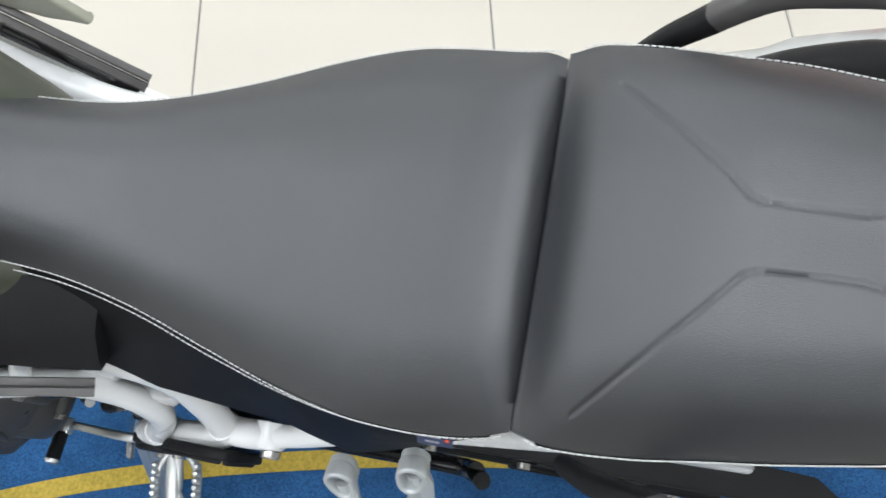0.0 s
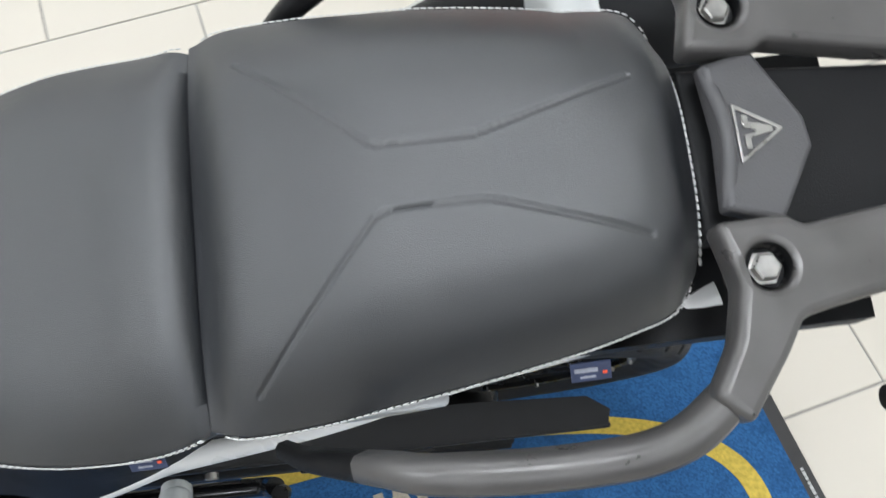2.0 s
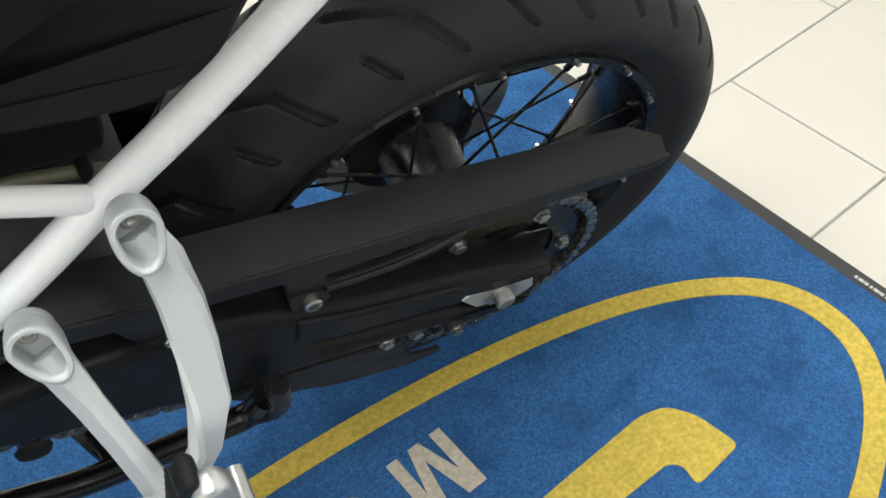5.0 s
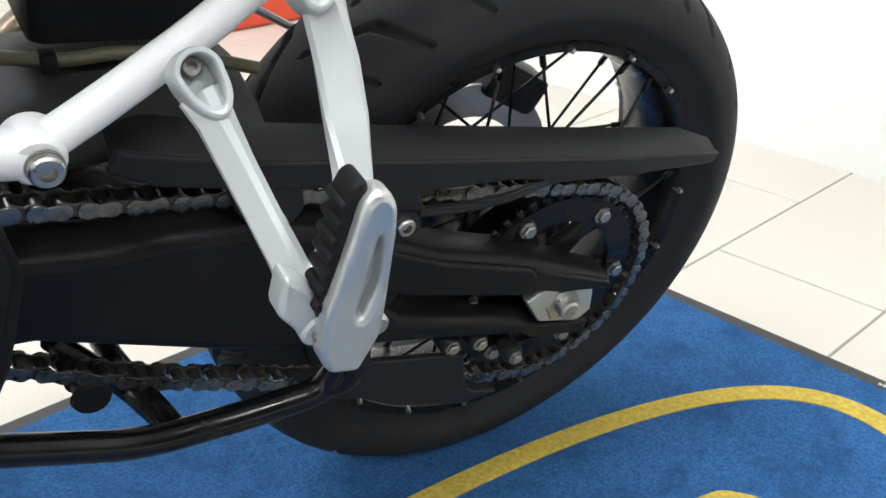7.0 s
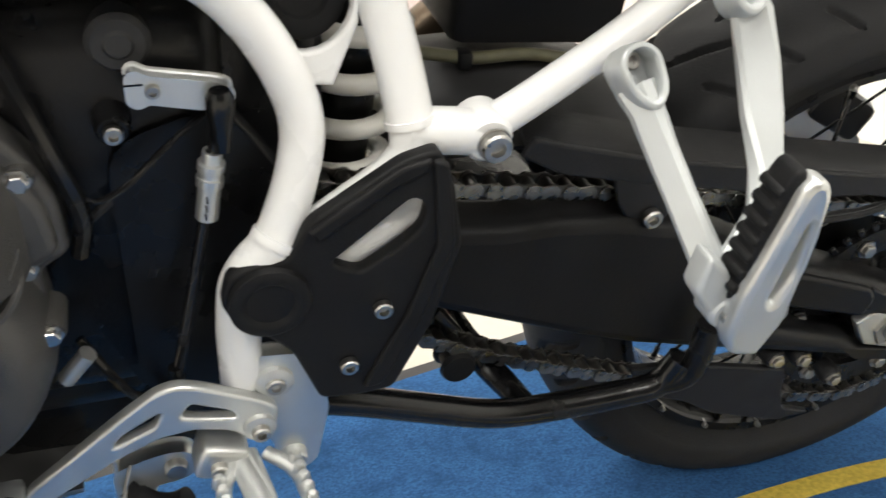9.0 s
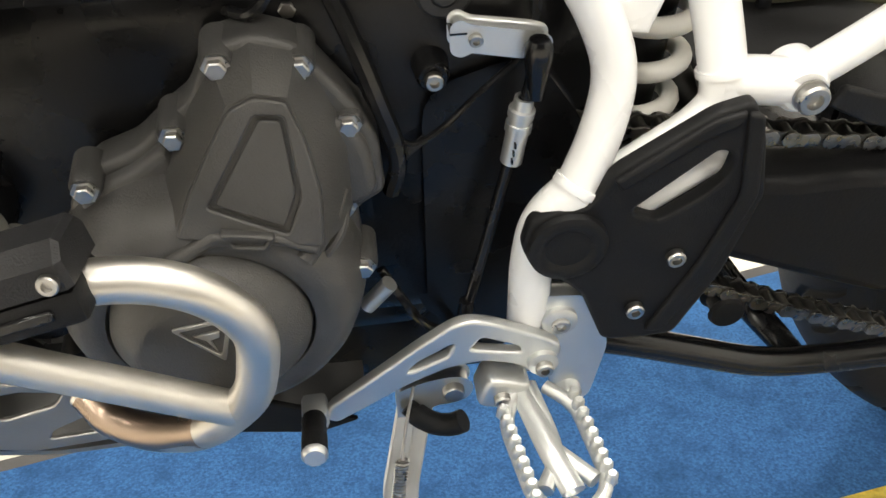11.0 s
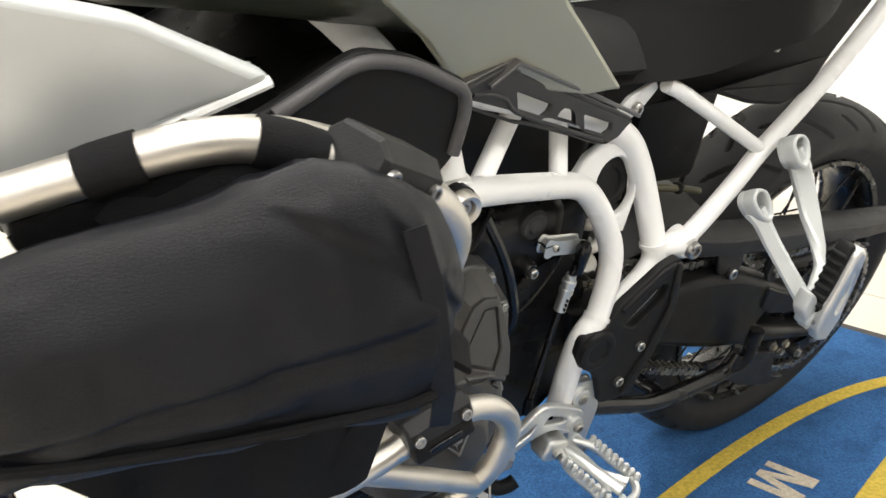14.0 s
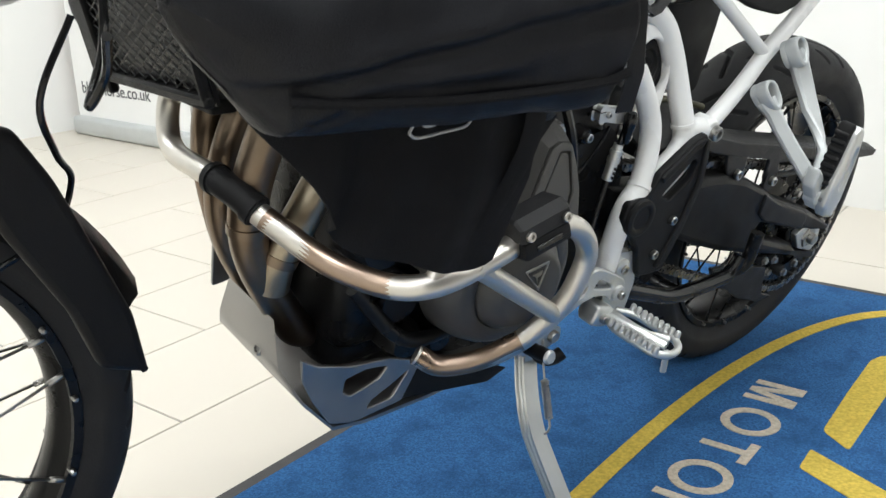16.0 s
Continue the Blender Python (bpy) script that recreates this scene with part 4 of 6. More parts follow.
part("window_rib", tube([(-0.192, -0.140, 0.476), (-0.15, -0.141, 0.471), (-0.105, -0.141, 0.471), (-0.064, -0.140, 0.4785)], 0.0032, 8), GUARD, top_guard)
part("bolt_lug", plate([(-0.222, 0.485), (-0.196, 0.478), (-0.190, 0.462), (-0.206, 0.452), (-0.222, 0.462)], -0.139, 0.006, 0.002, rounded=0.005), GUARD, top_guard)
part("front_lug", plate([(-0.356, 0.545), (-0.296, 0.532), (-0.292, 0.505), (-0.305, 0.490), (-0.328, 0.488), (-0.345, 0.512)], -0.136, 0.006, 0.002, rounded=0.006), GUARD, top_guard)
bolt(SOCKET, -0.316, -0.140, 0.500, parent=top_guard, size=1.25)
bolt(SOCKET, -0.2065, -0.142, 0.4705, parent=top_guard, size=1.25)
low_guard = part("lower_chain_guard", plate([(-0.295, 0.325), (-0.238, 0.318), (-0.19, 0.304), (-0.112, 0.282), (-0.106, 0.25), (-0.095, 0.222), (-0.057, 0.208), (-0.10, 0.206), (-0.183, 0.238), (-0.222, 0.265), (-0.27, 0.285)], -0.134, 0.008, 0.002, rounded=0.006), GUARD, bike, "black plastic lower chain guard")
for x, z in ((-0.130, 0.300), (-0.097, 0.294), (-0.047, 0.256)):
    part("boss", lathe([(0, 0.0), (0.009, 0.0), (0.011, -0.003), (0.011, -0.02), (0, -0.02)], 18, at(x, -0.139, z)), GUARD, low_guard)
    bolt(HEX, x, -0.139, z, parent=low_guard)
# chain roller below the pivot
part("chain_roller", lathe([(0, 0.014), (0.014, 0.014), (0.016, 0.010), (0.012, 0.006), (0.012, -0.006), (0.016, -0.010), (0.014, -0.014), (0, -0.014)], 20, at(-0.455, -0.113, 0.352)), PLASTIC, bike)
# exhaust link / stand bar: black tube low on the left side
barA = part("centre_stand", tube([(-0.62, -0.15, 0.385), (-0.56, -0.155, 0.372), (-0.43, -0.158, 0.322), (-0.35, -0.158, 0.318), (-0.275, -0.16, 0.322), (-0.262, -0.162, 0.355)], 0.0125, 16, 0.03), GLOSSBLK, bike, "gloss black folded centre stand")
part("cross_leg", tube([(-0.40, -0.15, 0.32), (-0.43, -0.02, 0.33), (-0.40, 0.15, 0.32)], 0.010, 12), GLOSSBLK, barA)
part("far_leg", tube([(-0.62, 0.15, 0.385), (-0.43, 0.158, 0.322), (-0.275, 0.16, 0.322)], 0.0125, 14, 0.03), GLOSSBLK, barA)
part("brace", tube([(-0.475, -0.1, 0.40), (-0.43, -0.1, 0.335), (-0.405, -0.14, 0.318)], 0.009, 12), GLOSSBLK, barA)
part("lifting_lug", tube([(-0.28, -0.16, 0.325), (-0.255, -0.17, 0.345), (-0.252, -0.172, 0.40)], 0.011, 12), SATINBLK, barA)
# side stand
STAND = [(-0.716, -0.136, 0.322), (-0.722, -0.149, 0.302), (-0.7275, -0.160, 0.284), (-0.733, -0.172, 0.268), (-0.739, -0.187, 0.250), (-0.741, -0.205, 0.224), (-0.736, -0.232, 0.188), (-0.728, -0.270, 0.138), (-0.722, -0.311, 0.083)]
# a grooved front face and a stepped left face
CHANNEL = [(-0.0145, -0.0105), (0.0, -0.0105), (0.0015, -0.0065), (0.0135, -0.0065), (0.0145, -0.0055), (0.0145, 0.009), (0.0135, 0.010), (-0.0135, 0.010), (-0.0145, 0.009), (-0.0145, 0.0065), (-0.0115, 0.0055), (-0.0115, 0.0015), (-0.0145, 0.0005), (-0.0145, -0.0025), (-0.0125, -0.0035), (-0.0125, -0.0060), (-0.0145, -0.0070)]
down = Vector((-0.20, -0.578, -0.791))
across = Vector((0, 0.807, -0.59))
stand = part("side_stand", loft([[Vector(p) + Vector((u, 0, 0)) + across * v for u, v in CHANNEL] for p in spline([Vector(p) for p in STAND], 5)]), SILVER, bike, "silver side stand, folded out", 25)
part("pivot_lug", plate([(-0.733, 0.338), (-0.710, 0.346), (-0.692, 0.349), (-0.680, 0.345), (-0.6765, 0.336), (-0.680, 0.326), (-0.690, 0.322), (-0.706, 0.321), (-0.733, 0.300)], -0.150, 0.016, 0.003, rounded=0.006), SILVER, stand)
part("stand_foot", box((0.055, 0.05, 0.008), at(-0.722, -0.318, 0.0765, Matrix.Rotation(radians(-14.1), 4, "X")), 0.003), SATINBLK, stand)
part("pivot_bolt", lathe([(0, 0.006), (0.0075, 0.006), (0.009, 0.004), (0.009, -0.02), (0, -0.02)], 24, at(-0.6906, -0.159, 0.336)), CHROME, stand)
part("stand_tang", tube([(-0.728, -0.160, 0.324), (-0.718, -0.167, 0.317), (-0.706, -0.171, 0.311), (-0.694, -0.174, 0.312), (-0.685, -0.176, 0.318)], [0.0075] * 4 + [0.0095] * 21, 12), PLASTIC, stand, "black rubber stand tang")
coil = [Vector((-0.7365, -0.1976, 0.305)) + down * (0.050 * k / 149) + Vector((0.0048 * math.cos(k * 0.8), 0, 0)) + across * (0.0048 * math.sin(k * 0.8)) for k in range(150)]
spring = part("return_spring", sweep(bmesh.new(), coil, 0.0012, 6), CHROME, stand, "coiled steel return spring")
hook = [Vector((-0.7365, -0.1976, 0.305)) + down * d + across * o for d, o in ((0.049, 0.0), (0.060, 0.0), (0.066, 0.004), (0.070, 0.012))]
part("hook", sweep(bmesh.new(), hook, 0.0016, 8), CHROME, spring)
part("hook", tube([(-0.7365, -0.1976, 0.306), (-0.734, -0.190, 0.318), (-0.728, -0.176, 0.340), (-0.722, -0.166, 0.356)], 0.0014, 8), CHROME, spring)
before = set(bike.children)


# ---- seat ----
def section(x, half, top, edge, base, crown=0.5, n=13, yc=0.0):
    """One ring of a seat: a crowned top, a rounded shoulder, a near upright side."""
    ring = []
    for k in range(-n, n + 1):
        u = k / n
        y = half * math.copysign(abs(u) ** 0.9, u)
        z = edge + (top - edge) * (1 - abs(u) ** 2.9)
        ring.append(Vector((x, y + yc, z)))
    low = [Vector((x, half * 0.99 + yc, edge - (edge - base) * 0.35)), Vector((x, half * 0.93 + yc, base)), Vector((x, -half * 0.93 + yc, base)), Vector((x, -half * 0.99 + yc, edge - (edge - base) * 0.35))]
    return ring + low


def grooved(bm, lines, depth, width):
    for v in bm.verts:
        for line in lines:
            for (ax, ay), (bx, by) in zip(line, line[1:]):
                dx, dy = bx - ax, by - ay
                t = max(0, min(1, ((v.co.x - ax) * dx + (v.co.y - ay) * dy) / (dx * dx + dy * dy)))
                d = math.hypot(v.co.x - ax - t * dx, v.co.y - ay - t * dy)
                if d < width and v.normal.z > 0.4:
                    v.co.z -= depth * min(1.0, 2 * (1 - d / width))
                    break
    return bm


def lerp_rows(rows, x):
    """The row at x on smooth curves through the given rows."""
    x = min(max(x, rows[0][0]), rows[-1][0])
    i = max(k for k in range(len(rows) - 1) if rows[k][0] <= x)
    a, b = rows[i], rows[i + 1]
    before_, after = rows[max(i - 1, 0)], rows[min(i + 2, len(rows) - 1)]
    w = b[0] - a[0]
    t = (x - a[0]) / w
    out = []
    for p0, p1, p2, p3 in zip(before_, a, b, after):
        m1 = (p2 - p0) / max(b[0] - before_[0], 1e-6) * w
        m2 = (p3 - p1) / max(after[0] - a[0], 1e-6) * w
        out.append((2 * t ** 3 - 3 * t * t + 1) * p1 + (t ** 3 - 2 * t * t + t) * m1 + (3 * t * t - 2 * t ** 3) * p2 + (t ** 3 - t * t) * m2)
    out[0] = x
    return out


def smooth_rows(rows, n):
    xs = [rows[0][0] + (rows[-1][0] - rows[0][0]) * k / (n - 1) for k in range(n)]
    out = []
    for x in xs:
        acc, wsum = [0.0] * len(rows[0]), 0.0
        for d, w in ((-0.012, 1), (-0.009, 2), (-0.006, 3), (-0.003, 4), (0, 4), (0.003, 4), (0.006, 3), (0.009, 2), (0.012, 1)):
            xx = min(max(x + d, rows[0][0]), rows[-1][0])
            acc = [p + w * q for p, q in zip(acc, lerp_rows(rows, xx))]
            wsum += w
        r = [p / wsum for p in acc]
        r[0] = x
        out.append(r)
    return out


# rows: x, half width, top, stitched edge, base
RIDER = [(-0.7, 0.066, 0.93, 0.885, 0.8), (-0.61, 0.072, 0.92, 0.885, 0.79), (-0.546, 0.086, 0.916, 0.886, 0.79), (-0.48, 0.108, 0.922, 0.89, 0.79), (-0.415, 0.129, 0.938, 0.905, 0.8), (-0.36, 0.141, 0.957, 0.92, 0.82), (-0.315, 0.144, 0.974, 0.929, 0.83), (-0.285, 0.143, 0.988, 0.937, 0.84), (-0.268, 0.141, 0.993, 0.946, 0.85), (-0.25, 0.137, 0.991, 0.96, 0.86), (-0.2425, 0.132, 0.978, 0.958, 0.86)]
PILLION = [(-0.242, 0.134, 0.978, 0.960, 0.90), (-0.222, 0.141, 1.011, 0.969, 0.90), (-0.17, 0.1395, 1.037, 0.981, 0.905), (-0.125, 0.1335, 1.052, 0.992, 0.915), (-0.08, 0.1275, 1.058, 1.002, 0.92), (0.0, 0.1135, 1.062, 1.012, 0.935), (0.035, 0.1045, 1.060, 1.014, 0.945), (0.056, 0.0975, 1.055, 1.013, 0.95), (0.069, 0.086, 1.044, 1.011, 0.955), (0.077, 0.068, 1.030, 1.006, 0.96)]


def right_swell(rows, x):
    """The passenger seat is a little fuller on its right, towards the tail."""
    return 1.0 + (0.04 * min(1.0, max(0.0, (x + 0.2) / 0.2)) + 0.10 * min(1.0, max(0.0, (x - 0.015) / 0.045)) if rows is PILLION else 0.0)


def seat_mesh(rows, n, lines=(), yc=0.006):
    rings = [section(*r, yc=yc, n=80) for r in smooth_rows(rows, n)]
    bm = loft(rings)
    for v in bm.verts:
        if v.co.y > yc:
            v.co.y = yc + (v.co.y - yc) * right_swell(rows, v.co.x)
    bm.normal_update()
    if lines:
        grooved(bm, lines, 0.0015, 0.0019)
    return bm


seat = part("rider_seat", seat_mesh(RIDER, 60, (), 0.004), VINYL, bike, "charcoal vinyl rider seat with white double stitching", 70)
GL = [(-0.206, -0.113), (-0.139, -0.037), (-0.125, -0.021), (-0.117, -0.018), (-0.060, -0.017), (-0.052, -0.019), (0.039, -0.048)]
GR = [(-0.206, 0.104), (-0.139, 0.040), (-0.125, 0.026), (-0.117, 0.023), (-0.060, 0.023), (-0.052, 0.025), (0.039, 0.053)]
pillion = part("pillion_seat", seat_mesh(PILLION, 260, (GL, GR)), VINYL, bike, "charcoal vinyl passenger seat with embossed lines", 70)


def stitches(rows, drop, out, x0, x1, side, step=0.0050, yc=0.006):
    bm = bmesh.new()
    pts = []
    x = x0
    while x <= x1:
        r = lerp_rows(rows, x)
        spread = 0.004 * min(1.0, max(0.0, (-0.36 - x) / 0.12)) if drop > 0.004 and side < 0 else 0.0
        pts.append(Vector((x, side * (r[1] * (right_swell(rows, x) if side > 0 else 1.0) + out + spread) + yc, r[3] - drop)))
        x += 0.0025
    acc, last = 0.0, pts[0]
    for a, b in zip(pts, pts[1:]):
        acc += (b - a).length
        if acc > step:
            d = (b - a).normalized()
            sweep(bm, [b - d * 0.0019, b + d * 0.0019], 0.00062, 6)
            acc = 0.0
    return bm


for rows, ob, x0, x1 in ((RIDER, seat, -0.69, -0.25), (PILLION, pillion, -0.236, 0.076)):
    for side in (-1, 1):
        for drop in (0.0005, 0.0085):
            tagged(part("stitching", stitches(rows, drop, 0.0012, x0, x1, side, yc=0.004 if rows is RIDER else 0.006), STITCH, ob, "row of white stitches"), kind="stuff")
tail_stitch = bmesh.new()
end = PILLION[-1]
for o in (0.0, 0.006):
    for k in range(27):
        y = -0.066 + 0.138 * k / 26
        u = abs(y) / 0.078
        rim = Vector((0.0785 + o * 0.3, y + 0.006, end[3] + (end[2] - end[3]) * (1 - min(1.0, u) ** 2.9) + 0.002 - o))
        sweep(tail_stitch, [rim - Vector((0, 0.0019, 0)), rim + Vector((0, 0.0019, 0))], 0.0010, 6)
tagged(part("stitching", tail_stitch, STITCH, pillion, "row of white stitches"), kind="stuff")


def seat_side(rows, x0, x1, top_drop, bottom, out=0.002, taper=False, flare=0.0):
    rings = []
    n = 30
    for k in range(n):
        x = x0 + (x1 - x0) * k / (n - 1)
        r = lerp_rows(rows, x)
        zt = r[3] - top_drop
        zb = zt - bottom * ((1 - k / (n - 1)) ** 0.7 if taper else 1.0)
        y = -(r[1]) + (0.004 if rows is RIDER else 0.006)
        g = flare * (min(1.0, max(0.0, (-0.26 - x) / 0.10)) + 0.9 * min(1.0, max(0.0, (-0.42 - x) / 0.12)))
        rings.append([Vector((x, y - out, zt)), Vector((x, y - out + 0.002 - g * 0.6, (zt + zb) / 2)), Vector((x, y - out + 0.008 - g * 1.25, zb)), Vector((x, y + 0.012, zb)), Vector((x, y + 0.012, zt))])
    return loft(rings)


part("grey_side_panel", plate([(-0.243, 0.955), (-0.239, 0.917), (-0.231, 0.888), (-0.221, 0.876), (-0.208, 0.872), (-0.190, 0.878), (-0.175, 0.900), (-0.139, 0.920), (-0.10, 0.952), (-0.085, 0.975), (-0.15, 0.972), (-0.20, 0.964)], -0.124, 0.012, 0.004, rounded=0.006), GREYVINYL, pillion, "silver grey vinyl side panel")
part("vinyl_side_panel", seat_side(PILLION, -0.225, 0.06, 0.0085, 0.03, 0.0012), VINYLSIDE, pillion)
part("vinyl_side_panel", seat_side(RIDER, -0.645, -0.255, 0.009, 0.075, 0.001, False, 0.026), VINYLSIDE, seat)
# the right panel takes the top's vinyl, its lit grey put into the material
part("vinyl_side_panel", mirrored(seat_side(RIDER, -0.68, -0.255, 0.009, 0.07, 0.001, False, 0.013)), VINYL, seat)
for ob, x, y, z in ((pillion, 0.004, -0.1195, 0.991), (seat, -0.293, -0.141, 0.921)):
    lie = Matrix.Rotation(radians(-10), 4, "Y") @ Matrix.Rotation(radians(-40), 4, "X")
    tag = part("woven_tag", box((0.026, 0.0012, 0.016), at(x, y, z, lie), 0.0), TAG, ob, "small blue woven brand tag")
    for dx, dz, w, h, mt in ((-0.003, 0.002, 0.015, 0.0034, TAGPRINT), (-0.002, -0.004, 0.010, 0.0016, TAGPRINT), (0.009, -0.001, 0.003, 0.0022, ORANGE)):
        part("print_bar", box((w, 0.0006, h), at(x, y, z, lie @ Matrix.Translation((dx, -0.0009, dz))), 0.0), mt, tag)

# ---- rear rack with grab rails ----
CY = 0.008
rack_outline = [(0.074, -0.047), (0.083, -0.085), (0.074, -0.118), (0.055, -0.148), (0.075, -0.166), (0.105, -0.128), (0.118, -0.108), (0.15, -0.101), (0.24, -0.085), (0.30, -0.07), (0.30, -0.035), (0.20, -0.042), (0.128, -0.052), (0.12, -0.045)]


def level(outline, z, thick, bevel=0.003, holes=(), rounded=0.0, tilt=0.0, x0=0.0):
    """A plate lying in the plane of x and y."""
    m = Matrix.Translation((x0, 0, z)) @ Matrix.Rotation(tilt, 4, "Y") @ Matrix.Translation((-x0, 0, 0)) @ LEFT.inverted()
    return plate(outline, 0, thick, bevel, holes, rounded, m=m)


rack = part("rear_rack", level(rack_outline, 1.052, 0.026, 0.006, [[(0.102 + 0.0135 * math.cos(k * math.pi / 10), -0.076 + 0.0135 * math.sin(k * math.pi / 10)) for k in range(20)]], 0.006, radians(3), 0.1), RAIL, bike, "dark grey cast alloy rear rack with grab rails")
right_half = level(rack_outline, 1.052, 0.026, 0.006, [[(0.102 + 0.0135 * math.cos(k * math.pi / 10), -0.076 + 0.0135 * math.sin(k * math.pi / 10)) for k in range(20)]], 0.006, radians(3), 0.1)
mirrored(right_half).transform(Matrix.Translation((0, 2 * CY, 0)))
part("rack_half", right_half, RAIL, rack)


RAIL_LINE = spline([(-0.202, -0.143, 0.903), (-0.187, -0.151, 0.925), (-0.170, -0.156, 0.948), (-0.150, -0.161, 0.969), (-0.130, -0.166, 0.992), (-0.105, -0.172, 1.007), (-0.06, -0.176, 1.015), (-0.02, -0.177, 1.020), (0.02, -0.175, 1.029), (0.047, -0.166, 1.041), (0.072, -0.146, 1.05)], 5)
RAIL_SIZE = [(0.013 + 0.00045 * min(k, 28), 0.013 + 0.00035 * min(k, 28) - 0.0006 * max(0, k - 46)) for k in range(len(RAIL_LINE))]


def rail(k0, k1):
    return flat_bar(RAIL_LINE[k0:k1], RAIL_SIZE[k0:k1], (0, 1, 0.5))


for flip in (False, True):
    for nm, k0, k1, mt, lb in (("grab_rail", 16, len(RAIL_LINE), RAIL, "dark grey grab rail"), ("rail_end", 0, 17, PLASTIC, "black front end of the grab rail")):
        r2 = rail(k0, k1)
        if flip:
            r2 = mirrored(r2)
            r2.transform(Matrix.Translation((0, 2 * CY, 0)))
        part(nm, r2, mt, rack, lb, 46)
for y in (-0.076, 0.076 + 2 * CY):
    part("bolt_seat", lathe([(0, 0.0), (0.0135, 0.0), (0.0138, 0.012)], 20, at(0.102, y, 1.053, UPRIGHT)), PLASTIC, rack)
    bolt(BIGHEX, 0.102, y, 1.055, UPRIGHT, rack, 0.8)
    bolt(BIGHEX, 0.235, y * 0.9, 1.052, UPRIGHT, rack, 0.8)
cover = part("tail_cover", level([(0.086, -0.038), (0.090, 0.012), (0.086, 0.056), (0.121, 0.066), (0.150, 0.02), (0.152, 0.0), (0.122, -0.048)], 1.048, 0.016, 0.004, rounded=0.003, tilt=radians(8), x0=0.1), COVER, bike, "dark grey tail cover with triangular badge")
tri_o = [(0.1005, -0.011), (0.1005, 0.029), (0.134, 0.012)]
part("badge", level(tri_o, 1.0565, 0.002, 0.0005, [[(0.1025, -0.007), (0.1025, 0.025), (0.1295, 0.0115)]], 0.002, radians(8), 0.1), CHROME, cover, "silver outlined triangular badge")
part("badge_bar", level([(0.106, -0.001), (0.110, -0.001), (0.110, 0.006), (0.126, 0.010), (0.126, 0.0135), (0.110, 0.0165), (0.110, 0.021), (0.106, 0.021), (0.106, 0.0125), (0.114, 0.0115), (0.114, 0.0095), (0.106, 0.008)], 1.0565, 0.0018, 0.0004, tilt=radians(8), x0=0.1), CHROME, cover)
part("front_lip", tube([(0.090, -0.036, 1.05), (0.0945, 0.01, 1.058), (0.090, 0.054, 1.05)], 0.005, 10), COVER, cover)
part("tail_tray", level([(0.08, -0.05), (0.08, 0.065), (0.30, 0.055), (0.30, -0.04)], 1.015, 0.03, 0.004), PLASTIC, bike, "black plastic tail tray")
part("tail_unit", loft([[Vector((x, y * w, z + dz)) for y, dz in ((-1, -0.02), (-1, 0.02), (1, 0.02), (1, -0.02))] for x, w, z in ((0.15, 0.05, 0.98), (0.3, 0.045, 1.0), (0.38, 0.035, 1.0))]), PLASTIC, bike)
part("rear_light", box((0.03, 0.08, 0.035), at(0.385, 0.005, 1.0, UPRIGHT), 0.008, 3), ORANGE, bike, "red rear light lens")
for sgn in (-1, 1):
    ind = part("indicator", lathe([(0, -0.03), (0.009, -0.028), (0.014, -0.01), (0.016, 0.02), (0.014, 0.05), (0, 0.055)], 16, at(0.235, sgn * 0.165 + CY, 0.965, Matrix.Rotation(radians(90 + 8), 4, "Y"))), PLASTIC, bike, "black rear indicator on a rubber stalk")
    part("stalk", tube([(0.235, sgn * 0.08 + CY, 0.985), (0.235, sgn * 0.12 + CY, 0.975), (0.235, sgn * 0.16 + CY, 0.967)], [0.012] * 7 + [0.009] * 6, 12), PLASTIC, ind)
# silencer on the right
sil = part("silencer", tube([(-0.12, 0.20, 0.72), (0.02, 0.21, 0.79), (0.20, 0.215, 0.865)], [0.05] * 4 + [0.055] * 9, 24, None, True, 1.25), SILVER, bike, "brushed steel silencer with black end cap")
part("heat_shield", tube([(-0.10, 0.19, 0.785), (-0.05, 0.195, 0.830), (0.0, 0.2, 0.853), (0.02, 0.2, 0.855)], [0.03] * 3 + [0.034] * 16, 16, None, True, 1.1), PLASTIC, sil)
part("end_cap", tube([(0.105, 0.212, 0.827), (0.15, 0.213, 0.846), (0.20, 0.215, 0.866)], [0.057] * 8 + [0.059] * 5, 24, None, True, 1.22), PLASTIC, sil, "black end cap")
part("exhaust_pipe", tube([(-0.12, 0.2, 0.72), (-0.25, 0.19, 0.62), (-0.45, 0.13, 0.50), (-0.60, 0.1, 0.36)], 0.026, 18), HEADER, sil)

# the saddle and tail sit a little further back and higher on the frame
for ob in set(bike.children) - before:
    ob.matrix_basis = Matrix.Translation((0.008, 0.002, 0.012)) @ ob.matrix_basis


# ---- engine ----
eng = part("engine", box((0.40, 0.26, 0.30), at(-0.83, 0.0, 0.54, UPRIGHT), 0.03, 3), SATINBLK, bike, "black engine with graphite clutch cover")
part("cylinder_block", box((0.22, 0.25, 0.26), at(-0.95, 0.0, 0.74, Matrix.Rotation(radians(-25), 4, "Y")), 0.02, 3), SATINBLK, eng)
part("airbox", box((0.36, 0.20, 0.15), at(-0.76, 0.0, 0.775, Matrix.Rotation(radians(6), 4, "Y")), 0.03, 3), PLASTIC, eng)
part("gearbox", box((0.16, 0.24, 0.24), at(-0.64, 0.02, 0.56, UPRIGHT), 0.03, 3), SATINBLK, eng)
part("lower_case", box((0.18, 0.22, 0.13), at(-0.71, 0.0, 0.445, UPRIGHT), 0.02, 2), SATINBLK, eng)
# added black filler that keeps the dark gap here from showing bright floor
part("underside_filler", box((0.20, 0.19, 0.12), at(-0.73, 0.0, 0.335, UPRIGHT), 0.02, 2), SATINBLK, eng)
